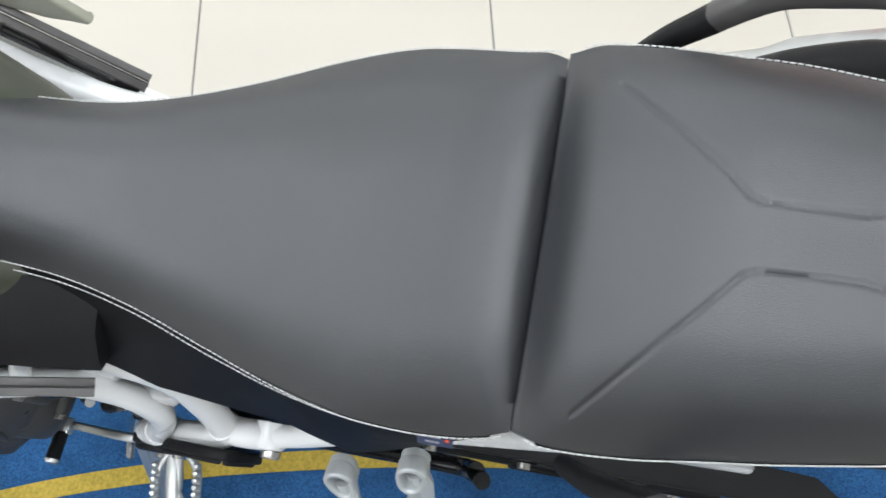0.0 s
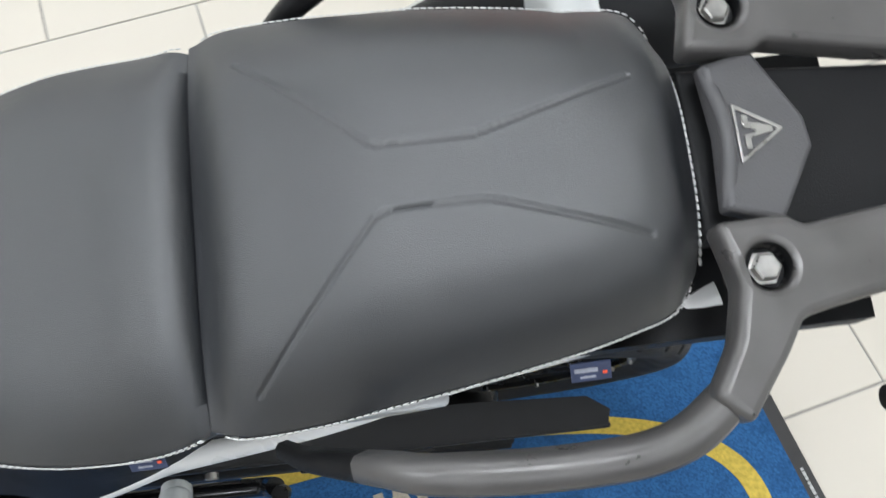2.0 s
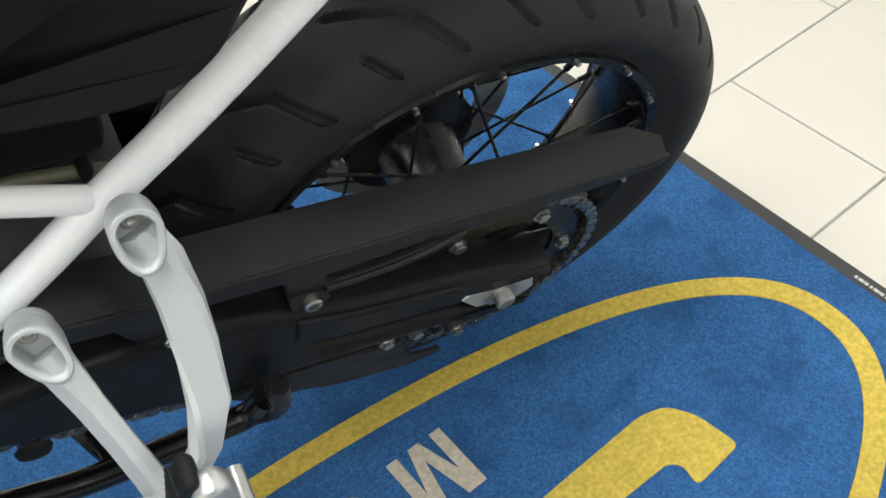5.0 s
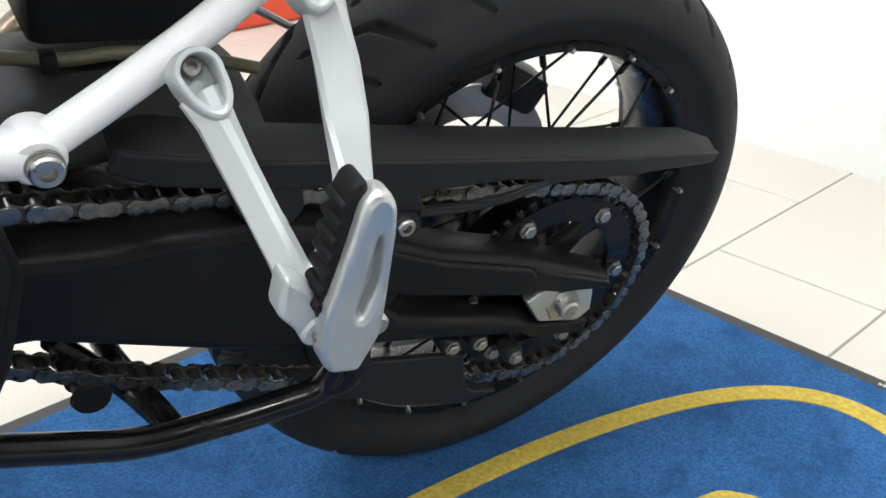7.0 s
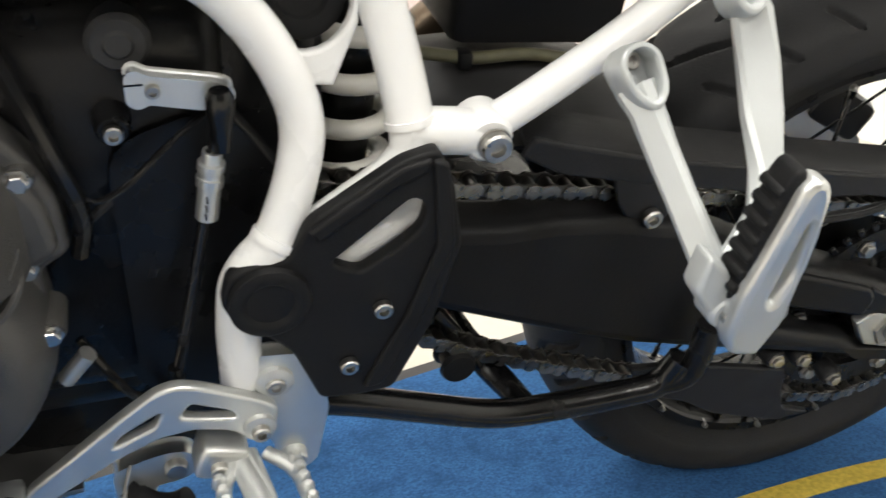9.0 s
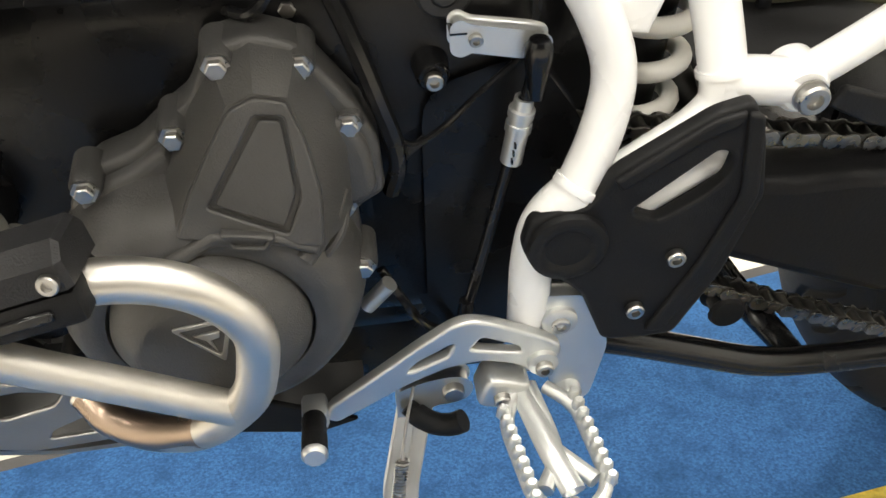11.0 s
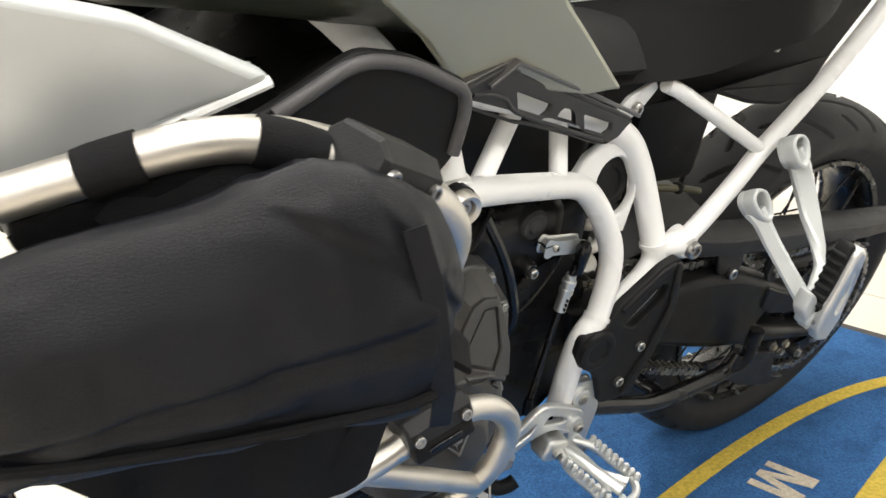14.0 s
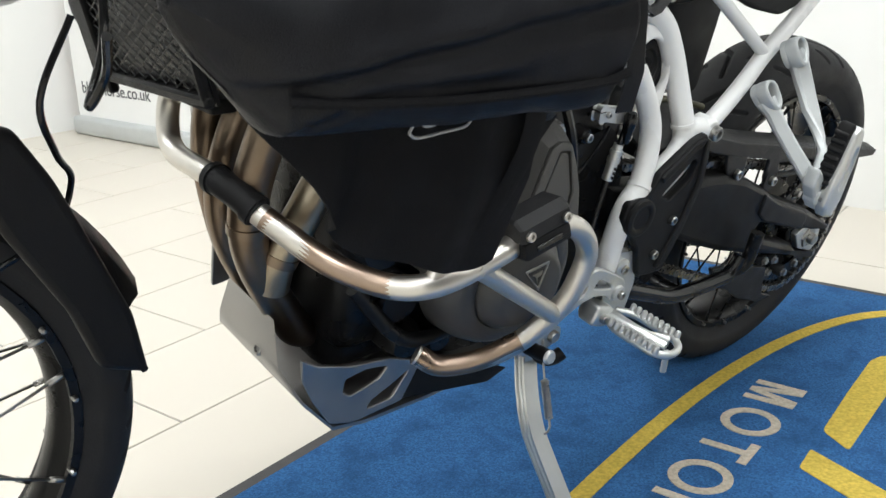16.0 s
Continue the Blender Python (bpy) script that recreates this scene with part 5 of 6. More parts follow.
part("sump", box((0.34, 0.22, 0.10), at(-0.86, 0.0, 0.40, UPRIGHT), 0.03, 3), SATINBLK, eng)
clutch = part("clutch_cover", plate([(-0.935, 0.50), (-0.925, 0.565), (-0.905, 0.590), (-0.878, 0.600), (-0.858, 0.618), (-0.842, 0.630), (-0.832, 0.650), (-0.825, 0.664), (-0.800, 0.670), (-0.777, 0.662), (-0.762, 0.640), (-0.745, 0.615), (-0.735, 0.590), (-0.733, 0.552), (-0.752, 0.540), (-0.750, 0.50), (-0.757, 0.455), (-0.785, 0.415), (-0.835, 0.395), (-0.89, 0.41)],
              -0.150, 0.03, 0.005, rounded=0.006), ENGINE, eng, "graphite painted clutch cover")
part("bolt_boss", lathe([(0, 0.030), (0.0085, 0.030), (0.010, 0.028), (0.013, 0.0), (0, 0.0)], 24, at(-0.6995, -0.118, 0.6218)), SATINBLK, eng)
bolt(SOCKET, -0.6995, -0.149, 0.6218, parent=eng, size=0.9)
CX, CZ = -0.849, 0.497
dome = []
for r, y in ((0.100, -0.160), (0.099, -0.172), (0.096, -0.186), (0.091, -0.200), (0.084, -0.2105), (0.078, -0.2145), (0.068, -0.216), (0.064, -0.2145), (0.063, -0.205)):
    dome.append([Vector((CX + r * math.cos(a), y, CZ + r * 0.97 * math.sin(a))) for a in [2 * math.pi * j / 72 for j in range(72)]])
part("round_housing", loft(dome), ENGINE, clutch)
part("inspection_cap", lathe([(0, 0.028), (0.040, 0.028), (0.046, 0.026), (0.056, 0.012), (0.061, 0.006), (0.062, -0.004), (0, -0.004)], 56, at(CX, -0.211, CZ)), ENGINE, clutch, "graphite round inspection cover")
SLOPE = at(0, -0.192, 0.650, Matrix.Rotation(radians(-15), 4, "X")) @ Matrix.Translation((0, 0, -0.650))
low = [(-0.878, 0.570), (-0.855, 0.607), (-0.842, 0.628), (-0.824, 0.656), (-0.802, 0.667), (-0.778, 0.659), (-0.764, 0.632), (-0.752, 0.60), (-0.752, 0.552)]
top = [(-0.858, 0.570), (-0.846, 0.596), (-0.834, 0.617), (-0.817, 0.645), (-0.802, 0.651), (-0.784, 0.647), (-0.776, 0.622), (-0.771, 0.59), (-0.773, 0.556)]
low_r = [Vector((x, -0.162, z)) for x, z in low]
mid_r = [Vector((x * 0.7 + u * 0.3, -0.176 - 0.22 * (0.655 - z) * 0.6, z * 0.7 + w * 0.3)) for (x, z), (u, w) in zip(low, top)]
top_r = [SLOPE @ Vector((x, 0, z)) for x, z in top]
part("tower", loft([low_r, mid_r, top_r]), ENGINE, clutch, "", 25)
part("tower_face", plate([(-0.856, 0.571), (-0.845, 0.596), (-0.833, 0.617), (-0.816, 0.644), (-0.802, 0.650), (-0.785, 0.646), (-0.777, 0.622), (-0.772, 0.59), (-0.774, 0.557)], -0.0022, 0.005, 0.0015, [[(-0.803, 0.640), (-0.787, 0.638), (-0.783, 0.590), (-0.793, 0.567), (-0.836, 0.588)]], 0.003, m=SLOPE), ENGINE, clutch)
part("window_floor", plate([(-0.801, 0.637), (-0.789, 0.635), (-0.786, 0.591), (-0.795, 0.571), (-0.832, 0.589)], -0.0012, 0.0035, 0.0012, rounded=0.003, m=SLOPE), ENGINE, clutch)
part("cross_rib", plate([(-0.868, 0.560), (-0.836, 0.577), (-0.80, 0.572), (-0.776, 0.560), (-0.778, 0.553), (-0.80, 0.564), (-0.836, 0.568), (-0.862, 0.552)], -0.214, 0.012, 0.003, rounded=0.003), ENGINE, clutch)
part("rib_slot", plate([(-0.831, 0.5795), (-0.800, 0.5735), (-0.806, 0.5635), (-0.826, 0.567)], -0.2185, 0.008, 0.002, [[(-0.827, 0.5765), (-0.805, 0.572), (-0.808, 0.567), (-0.824, 0.569)]], 0.002), ENGINE, clutch)
part("side_rib", tube([(-0.787, -0.212, 0.545), (-0.771, -0.198, 0.560), (-0.762, -0.182, 0.573)], 0.0065, 10), ENGINE, clutch)
part("side_rib", tube([(-0.782, -0.206, 0.532), (-0.764, -0.196, 0.550), (-0.759, -0.176, 0.566)], 0.0035, 8), ENGINE, clutch)
part("side_lobe", plate([(-0.770, 0.618), (-0.752, 0.612), (-0.742, 0.592), (-0.738, 0.560), (-0.752, 0.548), (-0.772, 0.556)], -0.164, 0.02, 0.006, rounded=0.006), ENGINE, clutch)
part("left_lobe", plate([(-0.925, 0.50), (-0.914, 0.578), (-0.878, 0.594), (-0.858, 0.61), (-0.848, 0.585), (-0.862, 0.56), (-0.885, 0.52)], -0.166, 0.02, 0.006, rounded=0.006), ENGINE, clutch)
for x, y, z in ((-0.821, -0.172, 0.657), (-0.777, -0.168, 0.650), (-0.753, -0.168, 0.608), (-0.852, -0.175, 0.615), (-0.908, -0.179, 0.586), (-0.752, -0.182, 0.505), (-0.760, -0.165, 0.544), (-0.938, -0.172, 0.51)):
    part("bolt_boss", lathe([(0.0, 0.0), (0.0082, 0.0), (0.0098, -0.004), (0.0105, -0.03), (0, -0.03)], 18, at(x, y, z)), ENGINE, clutch)
    bolt(HEX, x, y, z, parent=clutch, size=0.98)
badge = [(-0.868, 0.526), (-0.831, 0.532), (-0.8405, 0.494)]
part("badge", plate(badge, -0.2395, 0.002, 0.0005, [[(-0.8645, 0.5235), (-0.8345, 0.5285), (-0.842, 0.500)]], 0.003), CHROME, clutch, "silver outlined triangular badge")
part("badge_bar", plate([(-0.856, 0.519), (-0.840, 0.5215), (-0.841, 0.516), (-0.8465, 0.514), (-0.844, 0.504), (-0.849, 0.514)], -0.2395, 0.002, 0.0005), CHROME, clutch)
part("sprocket_case", plate([(-0.735, 0.60), (-0.724, 0.556), (-0.693, 0.580), (-0.662, 0.60), (-0.640, 0.612), (-0.635, 0.58), (-0.655, 0.40), (-0.70, 0.40), (-0.735, 0.50)], -0.115, 0.03, 0.006, rounded=0.008), SATINBLK, eng, "black plastic sprocket cover")
part("case_rib", tube([(-0.724, -0.131, 0.548), (-0.700, -0.132, 0.570), (-0.690, -0.132, 0.578), (-0.665, -0.132, 0.596), (-0.640, -0.132, 0.608)], 0.003, 8), GREYPL, eng)
part("case_rib", tube([(-0.692, -0.131, 0.576), (-0.679, -0.132, 0.566), (-0.674, -0.131, 0.545)], 0.003, 8), GREYPL, eng)
for x, y, z in ((-0.696, -0.122, 0.606), (-0.781, -0.126, 0.664)):
    part("bolt_boss", lathe([(0.0, 0.0), (0.0085, 0.0), (0.010, -0.004), (0.011, -0.04), (0, -0.04)], 18, at(x, y, z)), SATINBLK, eng)
    bolt(HEX, x, y, z, size=0.85)
for pts, r in (([(-0.765, -0.135, 0.70), (-0.748, -0.15, 0.66), (-0.735, -0.158, 0.62), (-0.724, -0.158, 0.575), (-0.729, -0.15, 0.54)], 0.006), ([(-0.730, -0.15, 0.592), (-0.715, -0.155, 0.580), (-0.695, -0.152, 0.588), (-0.672, -0.148, 0.608), (-0.645, -0.135, 0.622)], 0.0022),
               ([(-0.815, -0.135, 0.67), (-0.80, -0.15, 0.675), (-0.785, -0.15, 0.690), (-0.765, -0.14, 0.715)], 0.0035), ([(-0.86, -0.12, 0.68), (-0.84, -0.13, 0.70), (-0.82, -0.13, 0.73)], 0.007), ([(-0.74, -0.15, 0.47), (-0.715, -0.16, 0.425), (-0.695, -0.15, 0.40), (-0.68, -0.12, 0.38)], 0.0035)):
    part("cable", tube(pts, r, 8), GLOSSBLK, bike)
part("hose_end", tube([(-0.752, -0.16, 0.445), (-0.735, -0.163, 0.468)], 0.0062, 12), SILVER, bike)

# shock absorber behind the frame
shock = part("shock_absorber", tube([(-0.525, -0.045, 0.70), (-0.55, -0.045, 0.45)], 0.022, 18), SATINBLK, bike, "black shock absorber with white coil spring")
axis0, axis1 = Vector((-0.525, -0.045, 0.70)), Vector((-0.552, -0.045, 0.47))
coil = []
for k in range(150):
    t = k / 149
    a = t * 2 * math.pi * 6.5
    c = axis0.lerp(axis1, t)
    coil.append(c + Vector((0.037 * math.cos(a), 0.037 * math.sin(a), 0.004 * math.cos(a))))
part("coil_spring", sweep(bmesh.new(), coil, 0.0075, 10), SPRING, shock, "white coil spring")

# black inner masses under the seat
part("battery_box", box((0.146, 0.155, 0.275), at(-0.372, 0.045, 0.732, Matrix.Rotation(radians(4), 4, "Y")), 0.012, 2), PLASTIC, bike, "black plastic under-seat box")
part("inner_fender", loft([[Vector((x, y, z)) for y, z in ((-0.10, z0), (-0.10, z0 + 0.03), (0.10, z0 + 0.03), (0.10, z0))] for x, z0 in ((-0.30, 0.80), (-0.15, 0.89), (0.05, 0.93), (0.22, 0.95))]), PLASTIC, bike)
part("hugger", loft([[Vector((x, y * 0.098, z - 0.03 * y * y)) for y in (-1, -0.6, 0, 0.6, 1)] + [Vector((x, y * 0.094, z - 0.006 - 0.03 * y * y)) for y in (1, 0.6, 0, -0.6, -1)] for x, z in ((-0.50, 0.577), (-0.42, 0.580), (-0.36, 0.577), (-0.30, 0.562))]), GREYPL, bike, "dark grey rear hugger")
loom = part("wiring_loom", tube([(-0.51, -0.027, 0.603), (-0.47, -0.027, 0.595), (-0.43, -0.027, 0.588), (-0.385, -0.027, 0.588), (-0.33, -0.03, 0.577), (-0.29, -0.035, 0.566)], 0.0052, 12), LOOM, bike, "olive sleeved wiring loom under the saddle")
for x, z in ((-0.440, 0.589), (-0.330, 0.577)):
    part("clip", box((0.012, 0.015, 0.015), at(x, -0.028, z, UPRIGHT), 0.003, 2), PLASTIC, loom)
part("brake_hose", tube([(-0.50, 0.05, 0.60), (-0.42, 0.06, 0.625), (-0.34, 0.07, 0.61), (-0.2, 0.11, 0.52), (-0.03, 0.12, 0.40)], 0.004, 8), GREYVINYL, bike)
part("brake_disc", lathe([(0.085, 0.002), (0.125, 0.002), (0.125, -0.002), (0.085, -0.002), (0.085, 0.002)], 48, at(0, 0.085, 0.316)), STEEL, bike)
part("brake_caliper", box((0.09, 0.05, 0.05), at(0.06, 0.1, 0.43, Matrix.Rotation(radians(30), 4, "Y")), 0.012, 2), GREYPL, bike)
def drawn_in(me, x0, x1, dy):
    """Draws the front of a panel in towards the saddle, and down along with it."""
    for v in me.vertices:
        k = max(0.0, min(1.0, (x0 - v.co.x) / (x0 - x1)))
        k = k * k * (3 - 2 * k)
        v.co.y += dy * k
        v.co.z -= abs(dy) * k * 0.9
    return me


tail = part("tail_side_panel", drawn_in(plate([(-0.72, 0.925), (-0.652, 0.862), (-0.589, 0.808), (-0.50, 0.778), (-0.43, 0.775), (-0.36, 0.748), (-0.29, 0.735), (-0.245, 0.748), (-0.215, 0.80), (-0.16, 0.87), (-0.12, 0.915), (-0.15, 0.95), (-0.35, 0.93), (-0.50, 0.91)], -0.108, 0.02, 0.006, rounded=0.01), -0.40, -0.58, 0.046), PLASTIC, bike, "black plastic tail side panel")
part("tail_side_panel", mirrored(drawn_in(plate([(-0.72, 0.925), (-0.652, 0.862), (-0.589, 0.808), (-0.50, 0.778), (-0.333, 0.812), (-0.20, 0.90), (-0.24, 0.945), (-0.50, 0.91)], -0.112, 0.02, 0.006, rounded=0.01), -0.36, -0.55, 0.055)), PLASTIC, bike, "black plastic tail side panel")
bolt(SMALL, -0.35, -0.123, 0.822)

cowl = []
for k in range(12):
    u = k / 11
    x = -0.79 + 0.215 * u
    out = 0.148 - 0.016 * u ** 2
    cowl.append([Vector((x, -0.070, 0.905 - 0.03 * u)), Vector((x, -0.105, 0.897 - 0.035 * u)), Vector((x, -out + 0.010, 0.880 - 0.035 * u)), Vector((x, -out, 0.862 - 0.03 * u)), Vector((x, -out + 0.012, 0.852 - 0.03 * u)), Vector((x, -0.070, 0.870 - 0.03 * u))])
part("seat_cowl", loft(cowl), PLASTIC, bike, "black plastic cowl beside the saddle nose")

# ---- tank, side panels, tank guard ----
TANK = [(-0.585, 0.070, 0.88, 0.80), (-0.62, 0.078, 0.885, 0.805), (-0.66, 0.096, 0.91, 0.82), (-0.72, 0.118, 0.955, 0.842), (-0.80, 0.155, 1.03, 0.870), (-0.90, 0.186, 1.08, 0.90), (-1.02, 0.205, 1.10, 0.93), (-1.13, 0.19, 1.08, 0.95), (-1.2, 0.14, 1.05, 0.97)]
rings = []
for x, half, top, low in TANK:
    ring = []
    for k in range(32):
        a = 2 * math.pi * k / 32
        c, s = math.cos(a), math.sin(a)
        ring.append(Vector((x, half * math.copysign(abs(c) ** 0.7, c), (top + low) / 2 + (top - low) / 2 * math.copysign(abs(s) ** 0.75, s))))
    rings.append(ring)
tank = part("fuel_tank", loft(rings), GREEN, bike, "khaki green metallic fuel tank", 60)
LEAN_IN = at(0, -0.176, 0.87, Matrix.Rotation(radians(12), 4, "X")) @ Matrix.Translation((0, 0, -0.87))
# both sides wear the paled green, with the wall's reflection in its colour
part("tank_side", plate([(-0.860, 0.878), (-0.905, 0.930), (-0.950, 0.968), (-0.93, 1.03), (-0.80, 1.03), (-0.768, 0.950), (-0.72, 0.905), (-0.655, 0.842), (-0.70, 0.842), (-0.80, 0.868)], 0.0, 0.012, 0.004, rounded=0.006, m=LEAN_IN), LIT_KHAKI, tank, "khaki green tank side, paled by the wall's reflection in its colour")
part("tank_side", mirrored(plate([(-0.860, 0.878), (-0.905, 0.930), (-0.950, 0.968), (-0.93, 1.03), (-0.80, 1.03), (-0.768, 0.950), (-0.72, 0.905), (-0.655, 0.842), (-0.70, 0.842), (-0.80, 0.868)], 0.0, 0.012, 0.004, rounded=0.006, m=LEAN_IN)), LIT_KHAKI, tank, "khaki green tank side, paled by the wall's reflection in its colour")
part("side_panel", joined(plate([(-1.04, 0.905), (-0.975, 0.938), (-0.93, 0.928), (-0.872, 0.898), (-0.868, 0.878), (-0.876, 0.835), (-0.902, 0.808), (-0.96, 0.70), (-1.02, 0.70), (-1.10, 0.80), (-1.10, 0.88)], -0.208, 0.012, 0.004, rounded=0.012)), PLASTIC, bike, "black plastic radiator side panel")
part("panel_rim", tube([(-1.04, -0.216, 0.90), (-0.975, -0.216, 0.932), (-0.93, -0.216, 0.922), (-0.878, -0.216, 0.893), (-0.875, -0.216, 0.875), (-0.882, -0.216, 0.838)], 0.0058, 10, 0.02), COVER, bike)
part("right_panel", mirrored(plate([(-1.04, 0.905), (-0.975, 0.938), (-0.872, 0.898), (-0.876, 0.835), (-0.96, 0.70), (-1.10, 0.80)], -0.208, 0.012, 0.004, rounded=0.012)), PLASTIC, bike)
shroud = part("shroud", plate([(-1.066, 0.947), (-1.146, 0.992), (-1.30, 1.04), (-1.40, 1.05), (-1.40, 0.98), (-1.325, 0.962), (-1.242, 0.918), (-1.214, 0.905)], -0.262, 0.02, 0.006, rounded=0.006), ALLOY_PAINT, bike, "silver grey tank shroud")
part("shroud_edge", tube([(-1.068, -0.27, 0.945), (-1.216, -0.27, 0.903), (-1.242, -0.27, 0.916), (-1.325, -0.27, 0.960)], 0.004, 8, 0.01), WHITE, shroud)
part("right_shroud", mirrored(plate([(-1.066, 0.947), (-1.146, 0.992), (-1.40, 1.05), (-1.40, 0.98), (-1.242, 0.918)], -0.262, 0.02, 0.006, rounded=0.006)), ALLOY_PAINT, shroud)
shroud.matrix_local = Matrix.Translation((-0.010, -0.016, 0.016))
gx, gy = Vector((0.8897, 0.1742, -0.422)).normalized(), Vector((0.4399, -0.0806, 0.8942)).normalized()
gm = Matrix(((*gx, 0), (*gx.cross(gy), 0), (*gy, 0), (0, 0, 0, 1))).transposed()
gm = Matrix.Translation((-0.8615, -0.193, 0.8822)) @ gm
def guard_plate():
    return plate([(0.0, 0.0), (0.034, 0.029), (0.285, 0.0255), (0.281, 0.016), (0.278, 0.003), (0.264, -0.008), (0.240, -0.0115), (0.13, -0.0112), (0.089, -0.016), (0.003, -0.015)], 0.0, 0.006, 0.002,
          [[(0.068, 0.0125), (0.129, 0.0118), (0.1315, 0.0055), (0.1265, -0.0018), (0.085, -0.0022)], [(0.1455, 0.0105), (0.150, 0.0155), (0.164, 0.0165), (0.175, 0.0132), (0.190, 0.0008), (0.1455, -0.0004)], [(0.1910, 0.0137), (0.2498, 0.0145), (0.2552, 0.0073), (0.249, 0.0008), (0.2085, -0.0004)]], 0.002, m=gm)


tg = part("tank_guard", guard_plate(), GREYPL, bike, "dark slotted metal tank guard plate")
for o, d in ((0.0, 0.004), (0.0075, -0.004)):
    lip = flat_bar([gm @ Vector(p) for p in ((0.001 + 3 * o, -d, 0.002 + o), (0.034 + o, -d, 0.0295 + o), (0.16, -d, 0.028 + o), (0.284, -d, 0.0255 + o))], [(0.0038, 0.008)] * 4, (0, 1, 0.1))
    part("top_lip", lip, RAIL, tg, "folded grey lip")
part("ridge", tube([gm @ Vector(p) for p in ((0.012, 0.003, -0.002), (0.035, 0.0035, 0.0045), (0.058, 0.0035, 0.0045), (0.075, 0.0035, -0.0045), (0.12, 0.0035, -0.006), (0.25, 0.0035, -0.005))], 0.0022, 8, 0.01), GREYPL, tg)
right_guard = part("tank_guard", mirrored(guard_plate()), GREYPL, bike, "dark slotted metal tank guard plate")
right_guard.matrix_local = Matrix.Translation((-0.022, -0.008, 0.0))
for o, d in ((0.0, 0.004), (0.0075, -0.004)):
    part("top_lip", mirrored(flat_bar([gm @ Vector(p) for p in ((0.001 + 3 * o, -d, 0.002 + o), (0.034 + o, -d, 0.0295 + o), (0.16, -d, 0.028 + o), (0.284, -d, 0.0255 + o))], [(0.0038, 0.008)] * 4, (0, 1, 0.1))), RAIL, right_guard, "folded grey lip")
part("mount_tab", plate([(-0.590, 0.768), (-0.572, 0.792), (-0.535, 0.806), (-0.528, 0.796), (-0.552, 0.768), (-0.575, 0.760)], -0.112, 0.006, 0.002, rounded=0.004), WHITE, bike)
bolt(BIGSOCKET, -0.559, -0.116, 0.777, size=0.72)

# ---- crash bars ----
TUBE = 0.0121
UPPER = [(-1.44, -0.20, 0.925), (-1.37, -0.262, 0.913), (-1.311, -0.290, 0.918), (-1.275, -0.303, 0.924), (-1.205, -0.326, 0.946), (-1.160, -0.340, 0.960), (-1.120, -0.350, 0.962), (-1.085, -0.362, 0.951), (-1.04, -0.374, 0.928), (-1.008, -0.370, 0.905), (-0.988, -0.361, 0.868), (-0.998, -0.352, 0.815), (-1.018, -0.342, 0.782)]
bars = part("crash_bar", tube(UPPER, TUBE, 20), STEEL, bike, "brushed stainless steel crash bars")
part("inner_bar", tube([(-1.15, -0.338, 0.961), (-1.10, -0.334, 0.952), (-1.045, -0.322, 0.926), (-1.010, -0.322, 0.902), (-0.998, -0.336, 0.890)], TUBE, 20), STEEL, bars)
part("upper_link", tube([(-0.874, -0.222, 0.779), (-0.890, -0.233, 0.770), (-0.935, -0.278, 0.768), (-0.972, -0.314, 0.764), (-0.990, -0.325, 0.766), (-1.012, -0.334, 0.775)], 0.0105, 18), STEEL, bars)
part("link_eye", lathe([(0.0085, 0.004), (0.0095, 0.010), (0.0140, 0.012), (0.0158, 0.009), (0.0158, -0.014), (0, -0.014), (0, 0.0), (0.0085, 0.0), (0.0085, 0.004)], 32, at(-0.866, -0.215, 0.785)), STEEL, bars)
part("eye_sleeve", lathe([(0.0160, -0.016), (0.0160, 0.002), (0.0172, 0.002), (0.0172, -0.016)], 32, at(-0.866, -0.213, 0.785)), SATINBLK, bars)
bolt(BIGSOCKET, -0.866, -0.2165, 0.785, parent=bars, size=0.76)
part("link_sleeve", tube([(-0.992, -0.326, 0.766), (-1.004, -0.331, 0.771), (-1.02, -0.336, 0.778)], 0.0135, 18), PLASTIC, bars, "black rubber sleeve")
part("front_strut", tube([(-1.275, -0.303, 0.918), (-1.270, -0.290, 0.89), (-1.255, -0.262, 0.855), (-1.235, -0.22, 0.81)], 0.0112, 16), STEEL, bars)
part("strut_collar", lathe([(0.0115, -0.005), (0.0145, -0.004), (0.0145, 0.004), (0.0115, 0.005)], 22, at(-1.2735, -0.298, 0.906, Matrix.Rotation(radians(-22), 4, "X"))), STEEL, bars)
LOWER = [(-1.132, 0.036, 0.668), (-1.137, 0.052, 0.655), (-1.141, 0.052, 0.635), (-1.145, 0.040, 0.612), (-1.147, 0.018, 0.604), (-1.148, -0.021, 0.608), (-1.146, -0.07, 0.612), (-1.127, -0.127, 0.594), (-1.095, -0.19, 0.570), (-1.068, -0.245, 0.568), (-1.040, -0.278, 0.578), (-0.985, -0.282, 0.588), (-0.915, -0.279, 0.605), (-0.870, -0.275, 0.603), (-0.836, -0.274, 0.587), (-0.816, -0.274, 0.558), (-0.817, -0.272, 0.525), (-0.828, -0.266, 0.488), (-0.862, -0.248, 0.440), (-0.900, -0.225, 0.412), (-0.935, -0.20, 0.400), (-0.955, -0.18, 0.41)]
part("lower_bar", tube(LOWER, TUBE, 20), STEEL, bars)
part("brace_bar", tube([(-0.838, -0.264, 0.478), (-0.995, -0.283, 0.592)], 0.0110, 18), STEEL, bars)
part("tinted_section", tube([(-1.127, -0.127, 0.594), (-1.095, -0.19, 0.570), (-1.068, -0.245, 0.568), (-1.045, -0.273, 0.575)], 0.0124, 20), COPPER, bars, "heat tinted bronze steel section")
